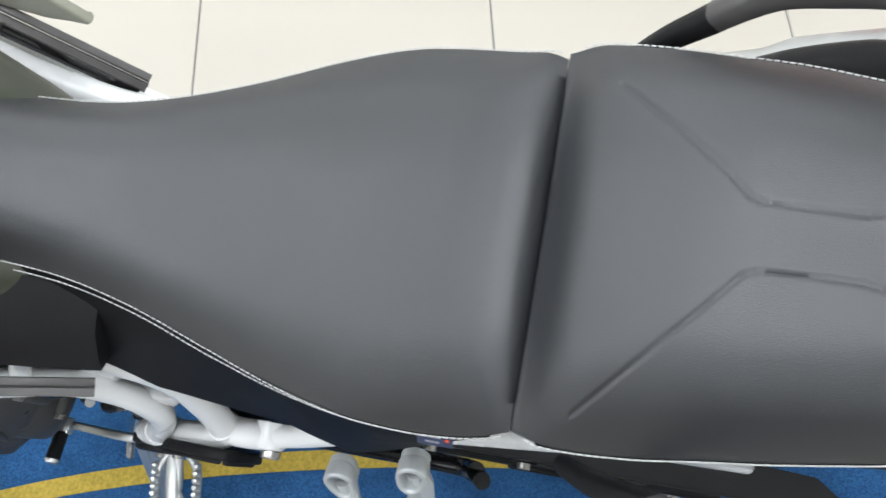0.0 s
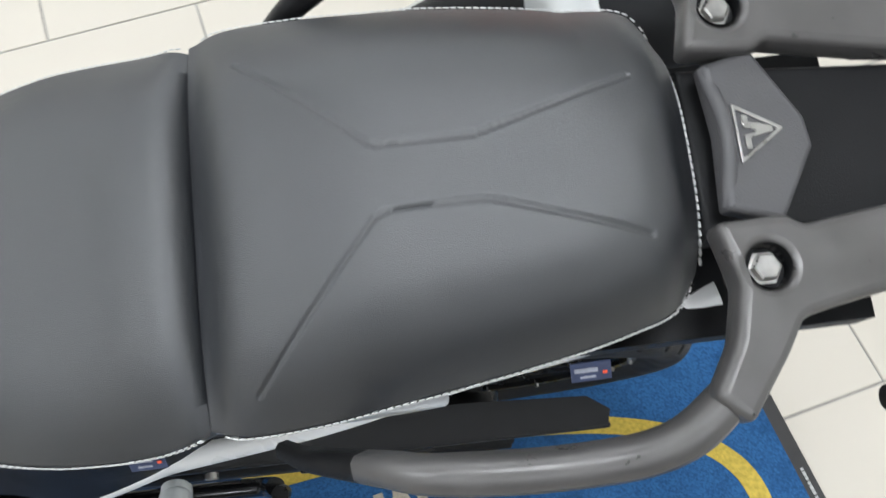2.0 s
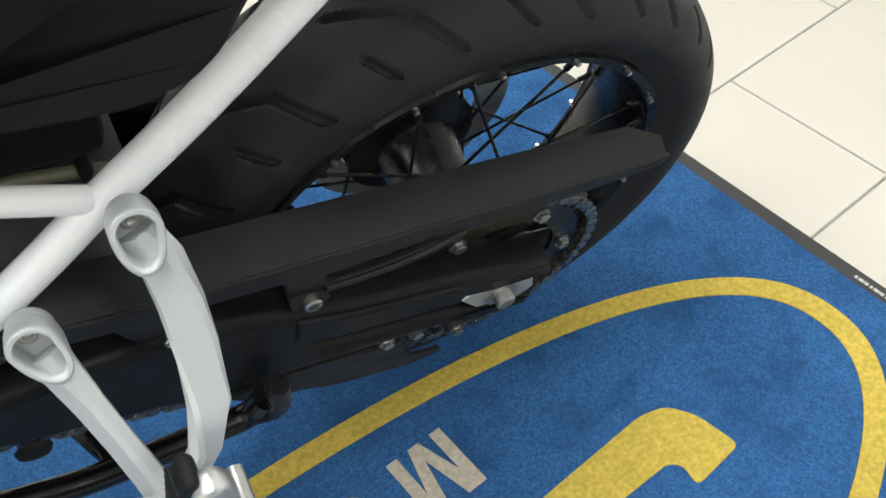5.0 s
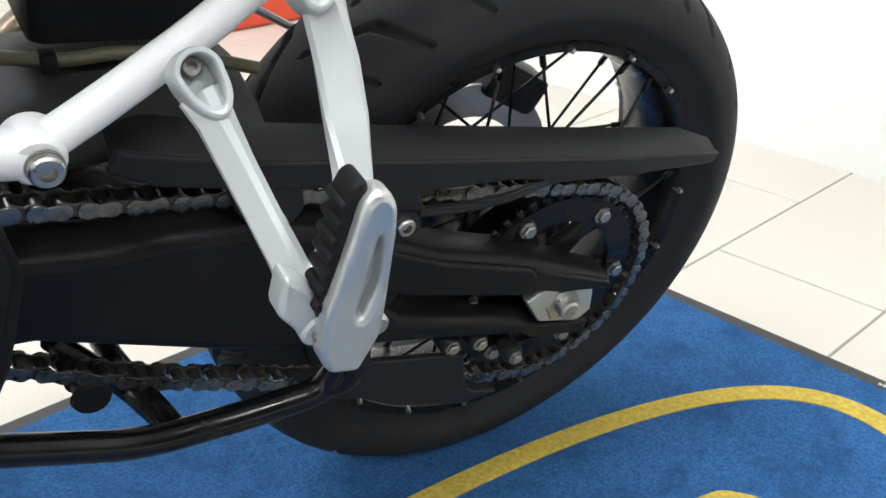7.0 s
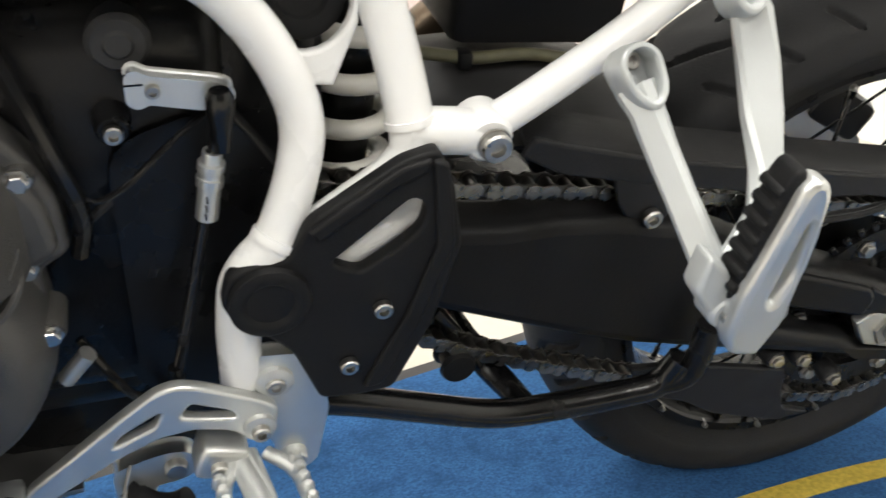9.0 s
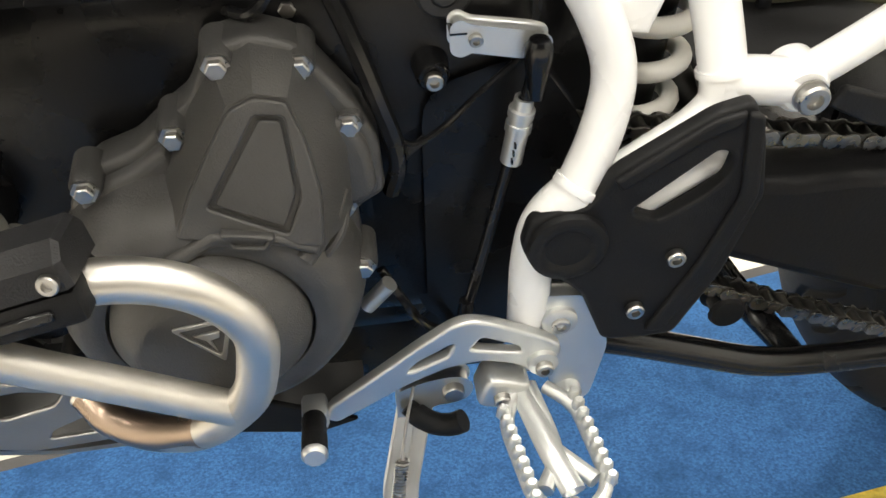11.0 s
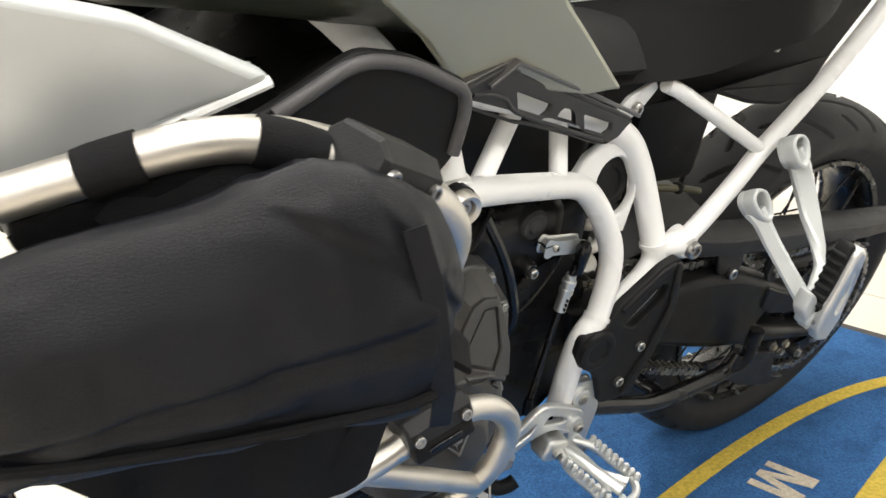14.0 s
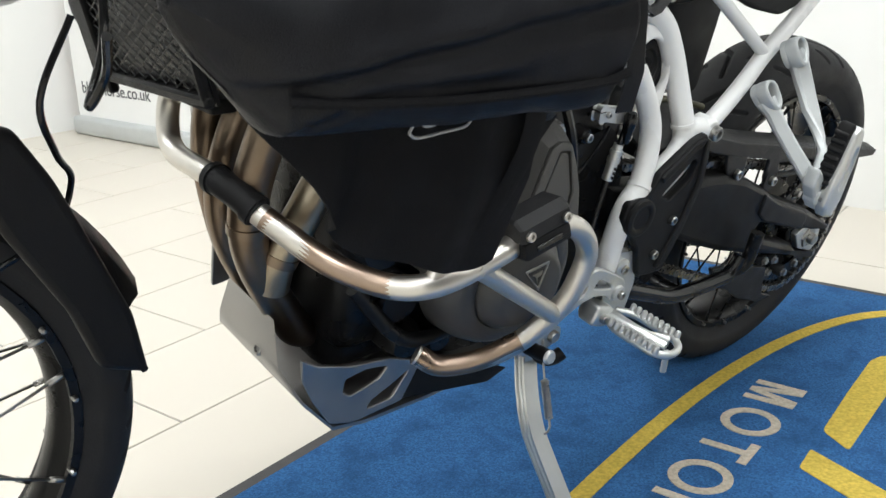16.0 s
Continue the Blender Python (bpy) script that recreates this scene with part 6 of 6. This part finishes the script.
part("tinted_end", tube([(-0.862, -0.248, 0.440), (-0.900, -0.225, 0.412), (-0.935, -0.20, 0.400), (-0.953, -0.182, 0.409)], 0.0123, 20), COPPER, bars, "heat tinted bronze steel section")
part("clamp_tube", tube([(-0.972, -0.186, 0.622), (-0.964, -0.205, 0.610), (-0.952, -0.245, 0.588), (-0.942, -0.270, 0.592)], 0.0098, 16), STEEL, bars)
part("clamp", lathe([(0.0098, -0.012), (0.0150, -0.012), (0.0158, -0.009), (0.0158, 0.009), (0.0150, 0.012), (0.0098, 0.012)], 24, at(-0.956, -0.226, 0.599, Matrix.Rotation(radians(62), 4, "X"))), STEEL, bars)
part("forward_tube", tube([(-0.962, -0.232, 0.602), (-0.985, -0.25, 0.607), (-1.02, -0.272, 0.600), (-1.040, -0.278, 0.580)], 0.0100, 16), STEEL, bars)
bolt(BIGSOCKET, -0.957, -0.241, 0.606, parent=bars, size=0.68)
bolt(SOCKET, -0.931, -0.215, 0.582, parent=bars, size=0.8)
part("clamp_ear", box((0.022, 0.012, 0.014), at(-0.936, -0.212, 0.582, Matrix.Rotation(radians(20), 4, "Y")), 0.003, 2), STEEL, bars)


def pad(m, parent):
    """A two-part black slider block clamped round a bar, its length along x."""
    def half(z0, z1, roof):
        rings = []
        for x in (-0.033, -0.030, 0.030, 0.033):
            e = 0.003 if abs(x) > 0.031 else 0.0
            sec = [(-0.022 + e, z0), (-0.022 + e, z1 - roof), (-0.012, z1 - e), (0.014, z1 - e), (0.022 - e, z1 - roof), (0.022 - e, z0)]
            rings.append([m @ Vector((x, y, z)) for y, z in sec])
        return loft(rings)

    # upper half in a lighter black: the highlight on top put into the colour
    p = part("slider_block", half(0.001, 0.024, 0.009), GUARD, parent, "black plastic slider block", 25)
    part("lower_half", box((0.062, 0.040, 0.019), m @ Matrix.Translation((0, 0, -0.0105)), 0.004, 2), PLASTIC, p)
    part("slot", box((0.034, 0.004, 0.006), m @ Matrix.Translation((0, -0.0205, -0.010)), 0.001, 1), GLOSSBLK, p)
    for sx in (-1, 1):
        ob = new("bolt", SMALL)
        ob.parent = p
        ob.matrix_local = m @ at(sx * 0.024, -0.0222, 0.007) @ Matrix.Diagonal((1.25, 1.25, 1, 1))
    return p


pad(at(-0.917, -0.280, 0.612, Matrix.Rotation(radians(-14), 4, "Y") @ Matrix.Rotation(radians(-14), 4, "X")), bars)
pad(at(-1.056, -0.372, 0.936, Matrix.Rotation(radians(33), 4, "Y") @ Matrix.Rotation(radians(17), 4, "Z") @ Matrix.Rotation(radians(-6), 4, "X")), bars)
part("rubber_sleeve", tube([(-1.1465, -0.062, 0.6115), (-1.145, -0.075, 0.6115), (-1.138, -0.098, 0.606), (-1.130, -0.120, 0.597)], 0.0150, 18), PLASTIC, bars, "black rubber sleeve")
for p, q in (((-1.1465, -0.060, 0.6115), (-1.146, -0.068, 0.612)), ((-1.134, -0.110, 0.601), (-1.131, -0.118, 0.598))):
    part("sleeve_lip", sweep(bmesh.new(), [p, q], 0.0168, 18), PLASTIC, bars)

# ---- skid plate, headers, radiator ----
skid = part("skid_plate", plate([(-1.096, 0.438), (-1.092, 0.408), (-1.078, 0.378), (-1.052, 0.336), (-1.02, 0.325), (-0.950, 0.330), (-0.928, 0.380), (-0.975, 0.400), (-1.030, 0.408), (-1.076, 0.424)], -0.160, 0.005, 0.0015,
            [[(-1.036, 0.392), (-1.008, 0.396), (-0.978, 0.390), (-0.988, 0.376), (-1.026, 0.366), (-1.038, 0.374)], [(-0.945, 0.374), (-0.966, 0.340), (-1.002, 0.338), (-0.996, 0.348), (-0.966, 0.362)]], 0.004), SKID, bike, "brushed aluminium skid plate with cut-outs")
part("belly", loft([[Vector((x, a + (b - a) * k / 5, z)) for k in range(6)] + [Vector((x, b - (b - a) * k / 5, z - 0.005)) for k in range(6)] for x, z, a, b in ((-1.096, 0.455, -0.105, -0.008), (-1.102, 0.41, -0.128, 0.0), (-1.085, 0.375, -0.156, 0.03), (-1.045, 0.328, -0.160, 0.10), (-1.0, 0.320, -0.160, 0.15), (-0.90, 0.315, -0.155, 0.155), (-0.76, 0.31, -0.14, 0.14))]), SKID, skid)
part("rear_guard", plate([(-0.938, 0.372), (-0.90, 0.366), (-0.84, 0.345), (-0.768, 0.308), (-0.80, 0.297), (-0.945, 0.326)], -0.153, 0.006, 0.002), PLASTIC, skid, "black plastic rear edge")
part("right_side", mirrored(plate([(-1.03, 0.40), (-1.03, 0.335), (-0.962, 0.346), (-0.944, 0.398)], -0.155, 0.005, 0.0015, rounded=0.006)), SKID, skid)
bolt(SOCKET, -1.097, -0.085, 0.405, Matrix.Rotation(radians(-70), 4, "Y"), skid, 1.1)
for pts, r in (([(-1.00, -0.075, 0.72), (-1.085, -0.085, 0.69), (-1.115, -0.085, 0.625), (-1.121, -0.085, 0.565), (-1.107, -0.085, 0.512), (-1.068, -0.080, 0.442), (-1.035, -0.070, 0.402), (-0.95, -0.03, 0.37)], 0.0205),
               ([(-1.00, -0.01, 0.72), (-1.068, 0.0, 0.672), (-1.100, 0.0, 0.60), (-1.103, 0.0, 0.535), (-1.078, 0.0, 0.465), (-1.03, 0.0, 0.405), (-0.92, 0.02, 0.37)], 0.0185),
               ([(-1.00, 0.055, 0.72), (-1.075, 0.05, 0.685), (-1.098, 0.046, 0.61), (-1.085, 0.044, 0.52), (-1.055, 0.042, 0.44), (-1.0, 0.03, 0.39), (-0.90, 0.02, 0.365)], 0.0185)):
    part("header_pipe", tube(pts, r, 18), HEADER, bike, "heat tinted steel header pipe")
branch = part("branch_pipe", tube([(-1.005, -0.098, 0.655), (-1.045, -0.102, 0.612), (-1.068, -0.102, 0.572), (-1.090, -0.098, 0.528), (-1.092, -0.090, 0.488)], 0.0195, 18), BRANCH, bike, "straw tinted steel branch pipe")
for p, q, r in (((-1.1205, -0.085, 0.568), (-1.1200, -0.085, 0.558), 0.0225), ((-1.088, -0.098, 0.532), (-1.0915, -0.097, 0.522), 0.0212)):
    part("weld_collar", sweep(bmesh.new(), [p, q], r, 18), HEADER, branch)
for x, z, r, d in ((-1.0, 0.55, 0.035, 0.05), (-0.97, 0.47, 0.03, 0.05), (-1.02, 0.62, 0.03, 0.06), (-0.95, 0.41, 0.025, 0.05), (-0.90, 0.40, 0.02, 0.05)):
    part("oil_fitting", lathe([(0, d), (r * 0.8, d), (r, d * 0.8), (r, 0), (0, 0)], 22, at(x, -0.11, z)), SATINBLK, eng)
part("oil_pipe", tube([(-1.03, -0.15, 0.50), (-0.97, -0.17, 0.43), (-0.90, -0.17, 0.42), (-0.84, -0.16, 0.41)], 0.009, 12), SATINBLK, bike)
rm = at(-1.160, 0.058, 0.788, Matrix.Rotation(radians(-13), 4, "X") @ Matrix.Rotation(radians(-12), 4, "Y"))
rad = part("radiator", box((0.03, 0.225, 0.22), rm, 0.008, 2), SATINBLK, bike, "black radiator with mesh guard")
part("core", box((0.004, 0.235, 0.240), rm @ Matrix.Translation((-0.021, 0, 0)), 0.0), SATINBLK, rad, "black radiator core")
part("guard_frame", joined(*[box(sz, rm @ Matrix.Translation(c), 0.003, 1) for sz, c in (((0.012, 0.245, 0.012), (-0.03, 0, 0.115)), ((0.012, 0.245, 0.012), (-0.03, 0, -0.113)), ((0.012, 0.034, 0.25), (-0.03, 0.125, -0.008)), ((0.012, 0.010, 0.23), (-0.03, -0.116, 0)))]), PLASTIC, rad)
mesh = bmesh.new()
for i in range(18):
    for j in range(18):
        y, z = -0.110 + 0.0122 * j, -0.105 + 0.0122 * i + (0.0061 if j % 2 else 0)
        sweep(mesh, [rm @ Vector((-0.03, y, z)), rm @ Vector((-0.03, y + 0.0122, z + 0.0061))], 0.0011, 4, False)
        sweep(mesh, [rm @ Vector((-0.03, y, z)), rm @ Vector((-0.03, y + 0.0122, z - 0.0061))], 0.0011, 4, False)
tagged(part("guard_mesh", mesh, SATINBLK, rad, "hexagonal wire mesh"), kind="stuff")
part("side_wing", flat_bar([(-1.165, -0.035, 0.81), (-1.160, -0.055, 0.78), (-1.152, -0.105, 0.722)], [(0.016, 0.004), (0.020, 0.004), (0.012, 0.004)], (1, 0.2, 0.3)), ALLOY_PAINT, bike, "grey radiator side wing")
part("lower_bracket", box((0.03, 0.085, 0.016), at(-1.13, -0.006, 0.672, Matrix.Rotation(radians(-9), 4, "X")), 0.004, 2), PLASTIC, bike)

# ---- front end ----
for sgn in (-1, 1):
    fork = part("fork_leg", tube([(-1.573, sgn * 0.095, 0.34), (-1.50, sgn * 0.095, 0.52), (-1.42, sgn * 0.095, 0.74)], 0.029, 20), SATINBLK, bike, "black fork leg")
    part("stanchion", tube([(-1.43, sgn * 0.095, 0.70), (-1.26, sgn * 0.095, 1.12)], 0.024, 18), STEEL, fork)
part("fork_yoke", box((0.10, 0.25, 0.04), at(-1.33, 0, 0.93, Matrix.Rotation(radians(-24), 4, "Y")), 0.015, 3), SATINBLK, bike)
part("front_axle", tube([(-1.561, -0.12, 0.348), (-1.561, 0.12, 0.348)], 0.012, 16), CHROME, bike)
fr = []
for k in range(26):
    a = radians(20 + 118 * k / 25)
    R = 0.372 + 0.01 * max(0, (40 - math.degrees(a)) / 20)
    w = 0.066 if k > 3 else 0.052 + 0.004 * k
    c = Vector((-1.561 + R * math.cos(a), 0, 0.348 + R * math.sin(a)))
    nrm = Vector((math.cos(a), 0, math.sin(a)))
    out = [c + Vector((0, w * u, 0)) - nrm * (0.05 * abs(u) ** 2.5) for u in (-1, -0.85, -0.5, 0, 0.5, 0.85, 1)]
    fr.append(out + [p - nrm * 0.004 * (1 if abs(p.y) < w * 0.9 else 0) - Vector((0, 0.004 * (1 if p.y > 0 else -1), 0)) * (1 if abs(p.y) > w * 0.6 else 0) for p in reversed(out)])
part("front_mudguard", loft(fr), PLASTIC, bike, "black plastic front mudguard")
part("mudguard_skirt", plate([(-1.237, 0.442), (-1.252, 0.513), (-1.286, 0.593), (-1.317, 0.663), (-1.345, 0.710), (-1.40, 0.72), (-1.36, 0.62), (-1.31, 0.53), (-1.285, 0.462), (-1.262, 0.452)], -0.105, 0.022, 0.008, rounded=0.008), PLASTIC, bike)
part("front_brake_hose", tube([(-1.30, -0.12, 0.80), (-1.33, -0.13, 0.74), (-1.31, -0.10, 0.68), (-1.29, -0.075, 0.64), (-1.32, -0.09, 0.60), (-1.42, -0.10, 0.56)], 0.0030, 8), GLOSSBLK, bike)
part("front_brake_disc", lathe([(0.11, 0.002), (0.16, 0.002), (0.16, -0.002), (0.11, -0.002), (0.11, 0.002)], 56, at(-1.561, -0.07, 0.348)), STEEL, bike)
part("beak", loft([[Vector((x, y * w, z)) for y in (-1, 0, 1)] + [Vector((x, y * w, z - 0.02)) for y in (1, 0, -1)] for x, z, w in ((-1.75, 0.93, 0.05), (-1.60, 0.96, 0.09), (-1.40, 1.0, 0.12), (-1.30, 1.02, 0.13))]), ALLOY_PAINT, bike)
lamp_unit = part("fork_lamp", lathe([(0, 0.012), (0.02, 0.011), (0.036, 0.006), (0.043, -0.004), (0.040, -0.03), (0.02, -0.05), (0, -0.055)], 28, at(-1.372, -0.225, 0.880, Matrix.Rotation(radians(35), 4, "Z") @ LEFT) @ Matrix.Diagonal((1.2, 0.9, 1, 1))), ALLOY_PAINT, bike, "silver painted lamp housing")
part("lamp_slot", plate([(-0.026, -0.016), (0.022, -0.008), (0.020, -0.018), (-0.022, -0.026)], -0.012, 0.004, 0.001, rounded=0.003, m=at(-1.372, -0.225, 0.880, Matrix.Rotation(radians(35), 4, "Z"))), PLASTIC, lamp_unit)
part("wire", tube([(-1.33, -0.26, 0.83), (-1.315, -0.22, 0.79), (-1.32, -0.2, 0.76), (-1.30, -0.18, 0.80), (-1.29, -0.15, 0.86)], 0.0035, 8), GLOSSBLK, bike)

# ---- the bag on the crash bar ----
bag = tagged(new("crash_bar_bag"), "black coated nylon roll bag strapped to the crash bar", "bag")
bag.matrix_world = BIKE
def bag_skin(x):
    """How far out the bag's face lies at x."""
    return -0.345 - 0.33 * (x + 1.3)


# rows: x, top, bottom, fullness
BAGROWS = [(-1.329, 0.879, 0.868, 0.25), (-1.321, 0.892, 0.853, 0.45), (-1.311, 0.902, 0.838, 0.6), (-1.289, 0.908, 0.814, 0.75), (-1.270, 0.913, 0.792, 0.85), (-1.226, 0.928, 0.793, 1.0), (-1.162, 0.945, 0.798, 1.0), (-1.125, 0.962, 0.802, 1.0), (-1.106, 0.970, 0.804, 1.0), (-1.085, 0.966, 0.806, 0.95), (-1.060, 0.953, 0.811, 0.9), (-1.045, 0.941, 0.808, 0.72), (-1.030, 0.929, 0.818, 0.68), (-1.020, 0.915, 0.830, 0.6), (-1.013, 0.895, 0.850, 0.35)]
bag_rings = []
for k in range(150):
    x = -1.329 + 0.316 * k / 149
    i = max(q for q in range(len(BAGROWS) - 1) if BAGROWS[q][0] <= x + 1e-9)
    a, b = BAGROWS[i], BAGROWS[i + 1]
    f = (x - a[0]) / (b[0] - a[0])
    top, bottom, full = [p + (q - p) * f for p, q in zip(a[1:], b[1:])]
    s, mid = bag_skin(x) + max(0.0, x + 1.062) * 0.95, (top + bottom) / 2
    sec = [Vector((x, s + y * full, z)) for y, z in ((0.020, top), (0.008, top - 0.003), (-0.008, top - 0.018 * full), (-0.024, mid + 0.030 * full), (-0.033, mid), (-0.032, bottom + 0.045 * full), (-0.022, bottom + 0.016 * full), (-0.004, bottom + 0.002), (0.02, bottom), (0.05, bottom + 0.012), (0.06, mid), (0.045, top - 0.02 * full), (0.026, top - 0.004))]
    ring = []
    for p in spline(sec + [sec[0]], 6)[:-1]:
        out = 1.0 if p.y < s else 0.25
        w = noise.noise(Vector((p.x * 13, 3.0, p.z * 15))) * 0.0055 + noise.noise(Vector((p.x * 45, 7.0, p.z * 38))) * 0.0016
        for slope, z0, deep, wide, lo, hi in ((0.30, 0.868, 0.006, 0.007, -1.31, -1.05), (-0.55, 0.905, 0.004, 0.006, -1.20, -1.02), (0.12, 0.838, 0.004, 0.005, -1.27, -1.12), (0.75, 0.89, 0.0035, 0.005, -1.33, -1.22), (-1.4, 0.90, 0.005, 0.006, -1.09, -1.01)):
            if lo < p.x < hi:
                fade = min(1.0, (p.x - lo) / 0.03, (hi - p.x) / 0.03)
                q = (p.z - z0 - slope * (p.x + 1.14 if hi < -1.03 else p.x + 1.05)) / wide
                w += deep * fade * (math.exp(-q * q) - 0.5 * math.exp(-((q - 1.8) ** 2)))
        ring.append(p + Vector((0, w * out, 0.3 * w)))
    bag_rings.append(ring)
part("body", loft(bag_rings), BAG, bag, "black coated fabric body with soft folds", 80)
part("fold_band", flat_bar([(x, bag_skin(x) - o, z) for x, o, z in ((-1.072, 0.014, 0.945), (-1.066, 0.0245, 0.915), (-1.060, 0.027, 0.88), (-1.054, 0.028, 0.845), (-1.050, 0.022, 0.815))], [(0.013, 0.0016)] * 5, (0.33, 1, 0)), BAG, bag, "black stitched band")
seam = [Vector((x, bag_skin(x) - 0.0275, z)) for x, z in ((-1.272, 0.824), (-1.23, 0.823), (-1.157, 0.827), (-1.081, 0.837), (-1.058, 0.845))]
part("bottom_piping", sweep(bmesh.new(), spline(seam, 10), 0.0035, 8), STRAP, bag)
part("side_strap", flat_bar([(-1.040, -0.445, 0.852), (-1.022, -0.418, 0.846), (-1.012, -0.398, 0.836), (-1.012, -0.375, 0.815)], [(0.018, 0.004)] * 4, (0.8, 1, 0)), STRAP, bag, "black webbing strap")
flap = []
for k in range(25):
    u = k / 24
    x = -1.278 + 0.278 * u
    low = lerp_rows([(-1.278, 0.80), (-1.262, 0.782), (-1.245, 0.766), (-1.213, 0.730), (-1.19, 0.690), (-1.165, 0.662), (-1.10, 0.636), (-1.04, 0.612), (-1.0, 0.612)], x)[1]
    y = -0.333 - 0.006 * math.sin(u * 11) - 0.003 * math.sin(u * 27 + 1)
    flap.append([Vector((x, y + dy * 0.5 + 0.020 * (z < 0.70), z)) for dy, z in ((-0.006, 0.83), (-0.016, 0.80), (-0.012, (0.80 + low) / 2), (-0.004, low), (0.004, low), (0.006, 0.83))])
part("lower_flap", loft(flap), STRAP, bag, "black fabric lower flap with folds")
silver = part("emblem", tube([(-1.1493, -0.3460, 0.7725), (-1.1437, -0.3460, 0.7801), (-1.1314, -0.3460, 0.7754), (-1.1126, -0.3460, 0.7791), (-1.0928, -0.3460, 0.7791), (-1.0947, -0.3460, 0.7707), (-1.1173, -0.3460, 0.7688), (-1.1408, -0.3460, 0.7678), (-1.1493, -0.3460, 0.7725)], 0.0012, 6), GREYVINYL, bag, "small grey printed emblem outline")


def strap(pts, w, parent):
    bm = bmesh.new()
    return part("strap", sweep(bm, spline(pts, 8), w, 10, True, 0.12), STRAP, parent, "black webbing strap")


part("loop", tube([(-1.200, -0.328, 0.947), (-1.190, -0.331, 0.951), (-1.172, -0.337, 0.957)], 0.0140, 20), STRAP, bag, "hook and loop band round the bar")
part("loop", tube([(-1.118, -0.350, 0.962), (-1.10, -0.356, 0.957), (-1.085, -0.362, 0.951)], 0.0140, 20), STRAP, bag, "hook and loop band round the bar")
strap([(-1.188, -0.335, 0.935), (-1.17, -0.345, 0.920), (-1.14, -0.352, 0.938), (-1.10, -0.362, 0.946)], 0.014, bag)
strap([(-1.23, -0.318, 0.905), (-1.20, -0.33, 0.925), (-1.15, -0.345, 0.940), (-1.11, -0.352, 0.945)], 0.012, bag)
strap([(-1.02, -0.345, 0.80), (-1.022, -0.345, 0.74), (-1.035, -0.325, 0.66)], 0.012, bag)
strap([(-0.99, -0.335, 0.765), (-1.02, -0.33, 0.72), (-1.06, -0.31, 0.66)], 0.010, bag)
part("buckle", box((0.03, 0.012, 0.02), at(-1.22, -0.315, 0.915, UPRIGHT), 0.004, 2), PLASTIC, bag)
# a low box against the wall behind the bike
low_box = tagged(new("storage_box"), "low red-orange storage box standing on the tiles", "box")
low_box.matrix_world = ROOM @ Matrix.Translation((2.04, 2.98, 0.0))
part("body", box((0.36, 0.60, 0.30), Matrix.Translation((0, 0, 0.15)), 0.02, 2), ORANGE, low_box)
part("lid", box((0.38, 0.62, 0.04), Matrix.Translation((0, 0, 0.32)), 0.01, 2), ORANGE, low_box)
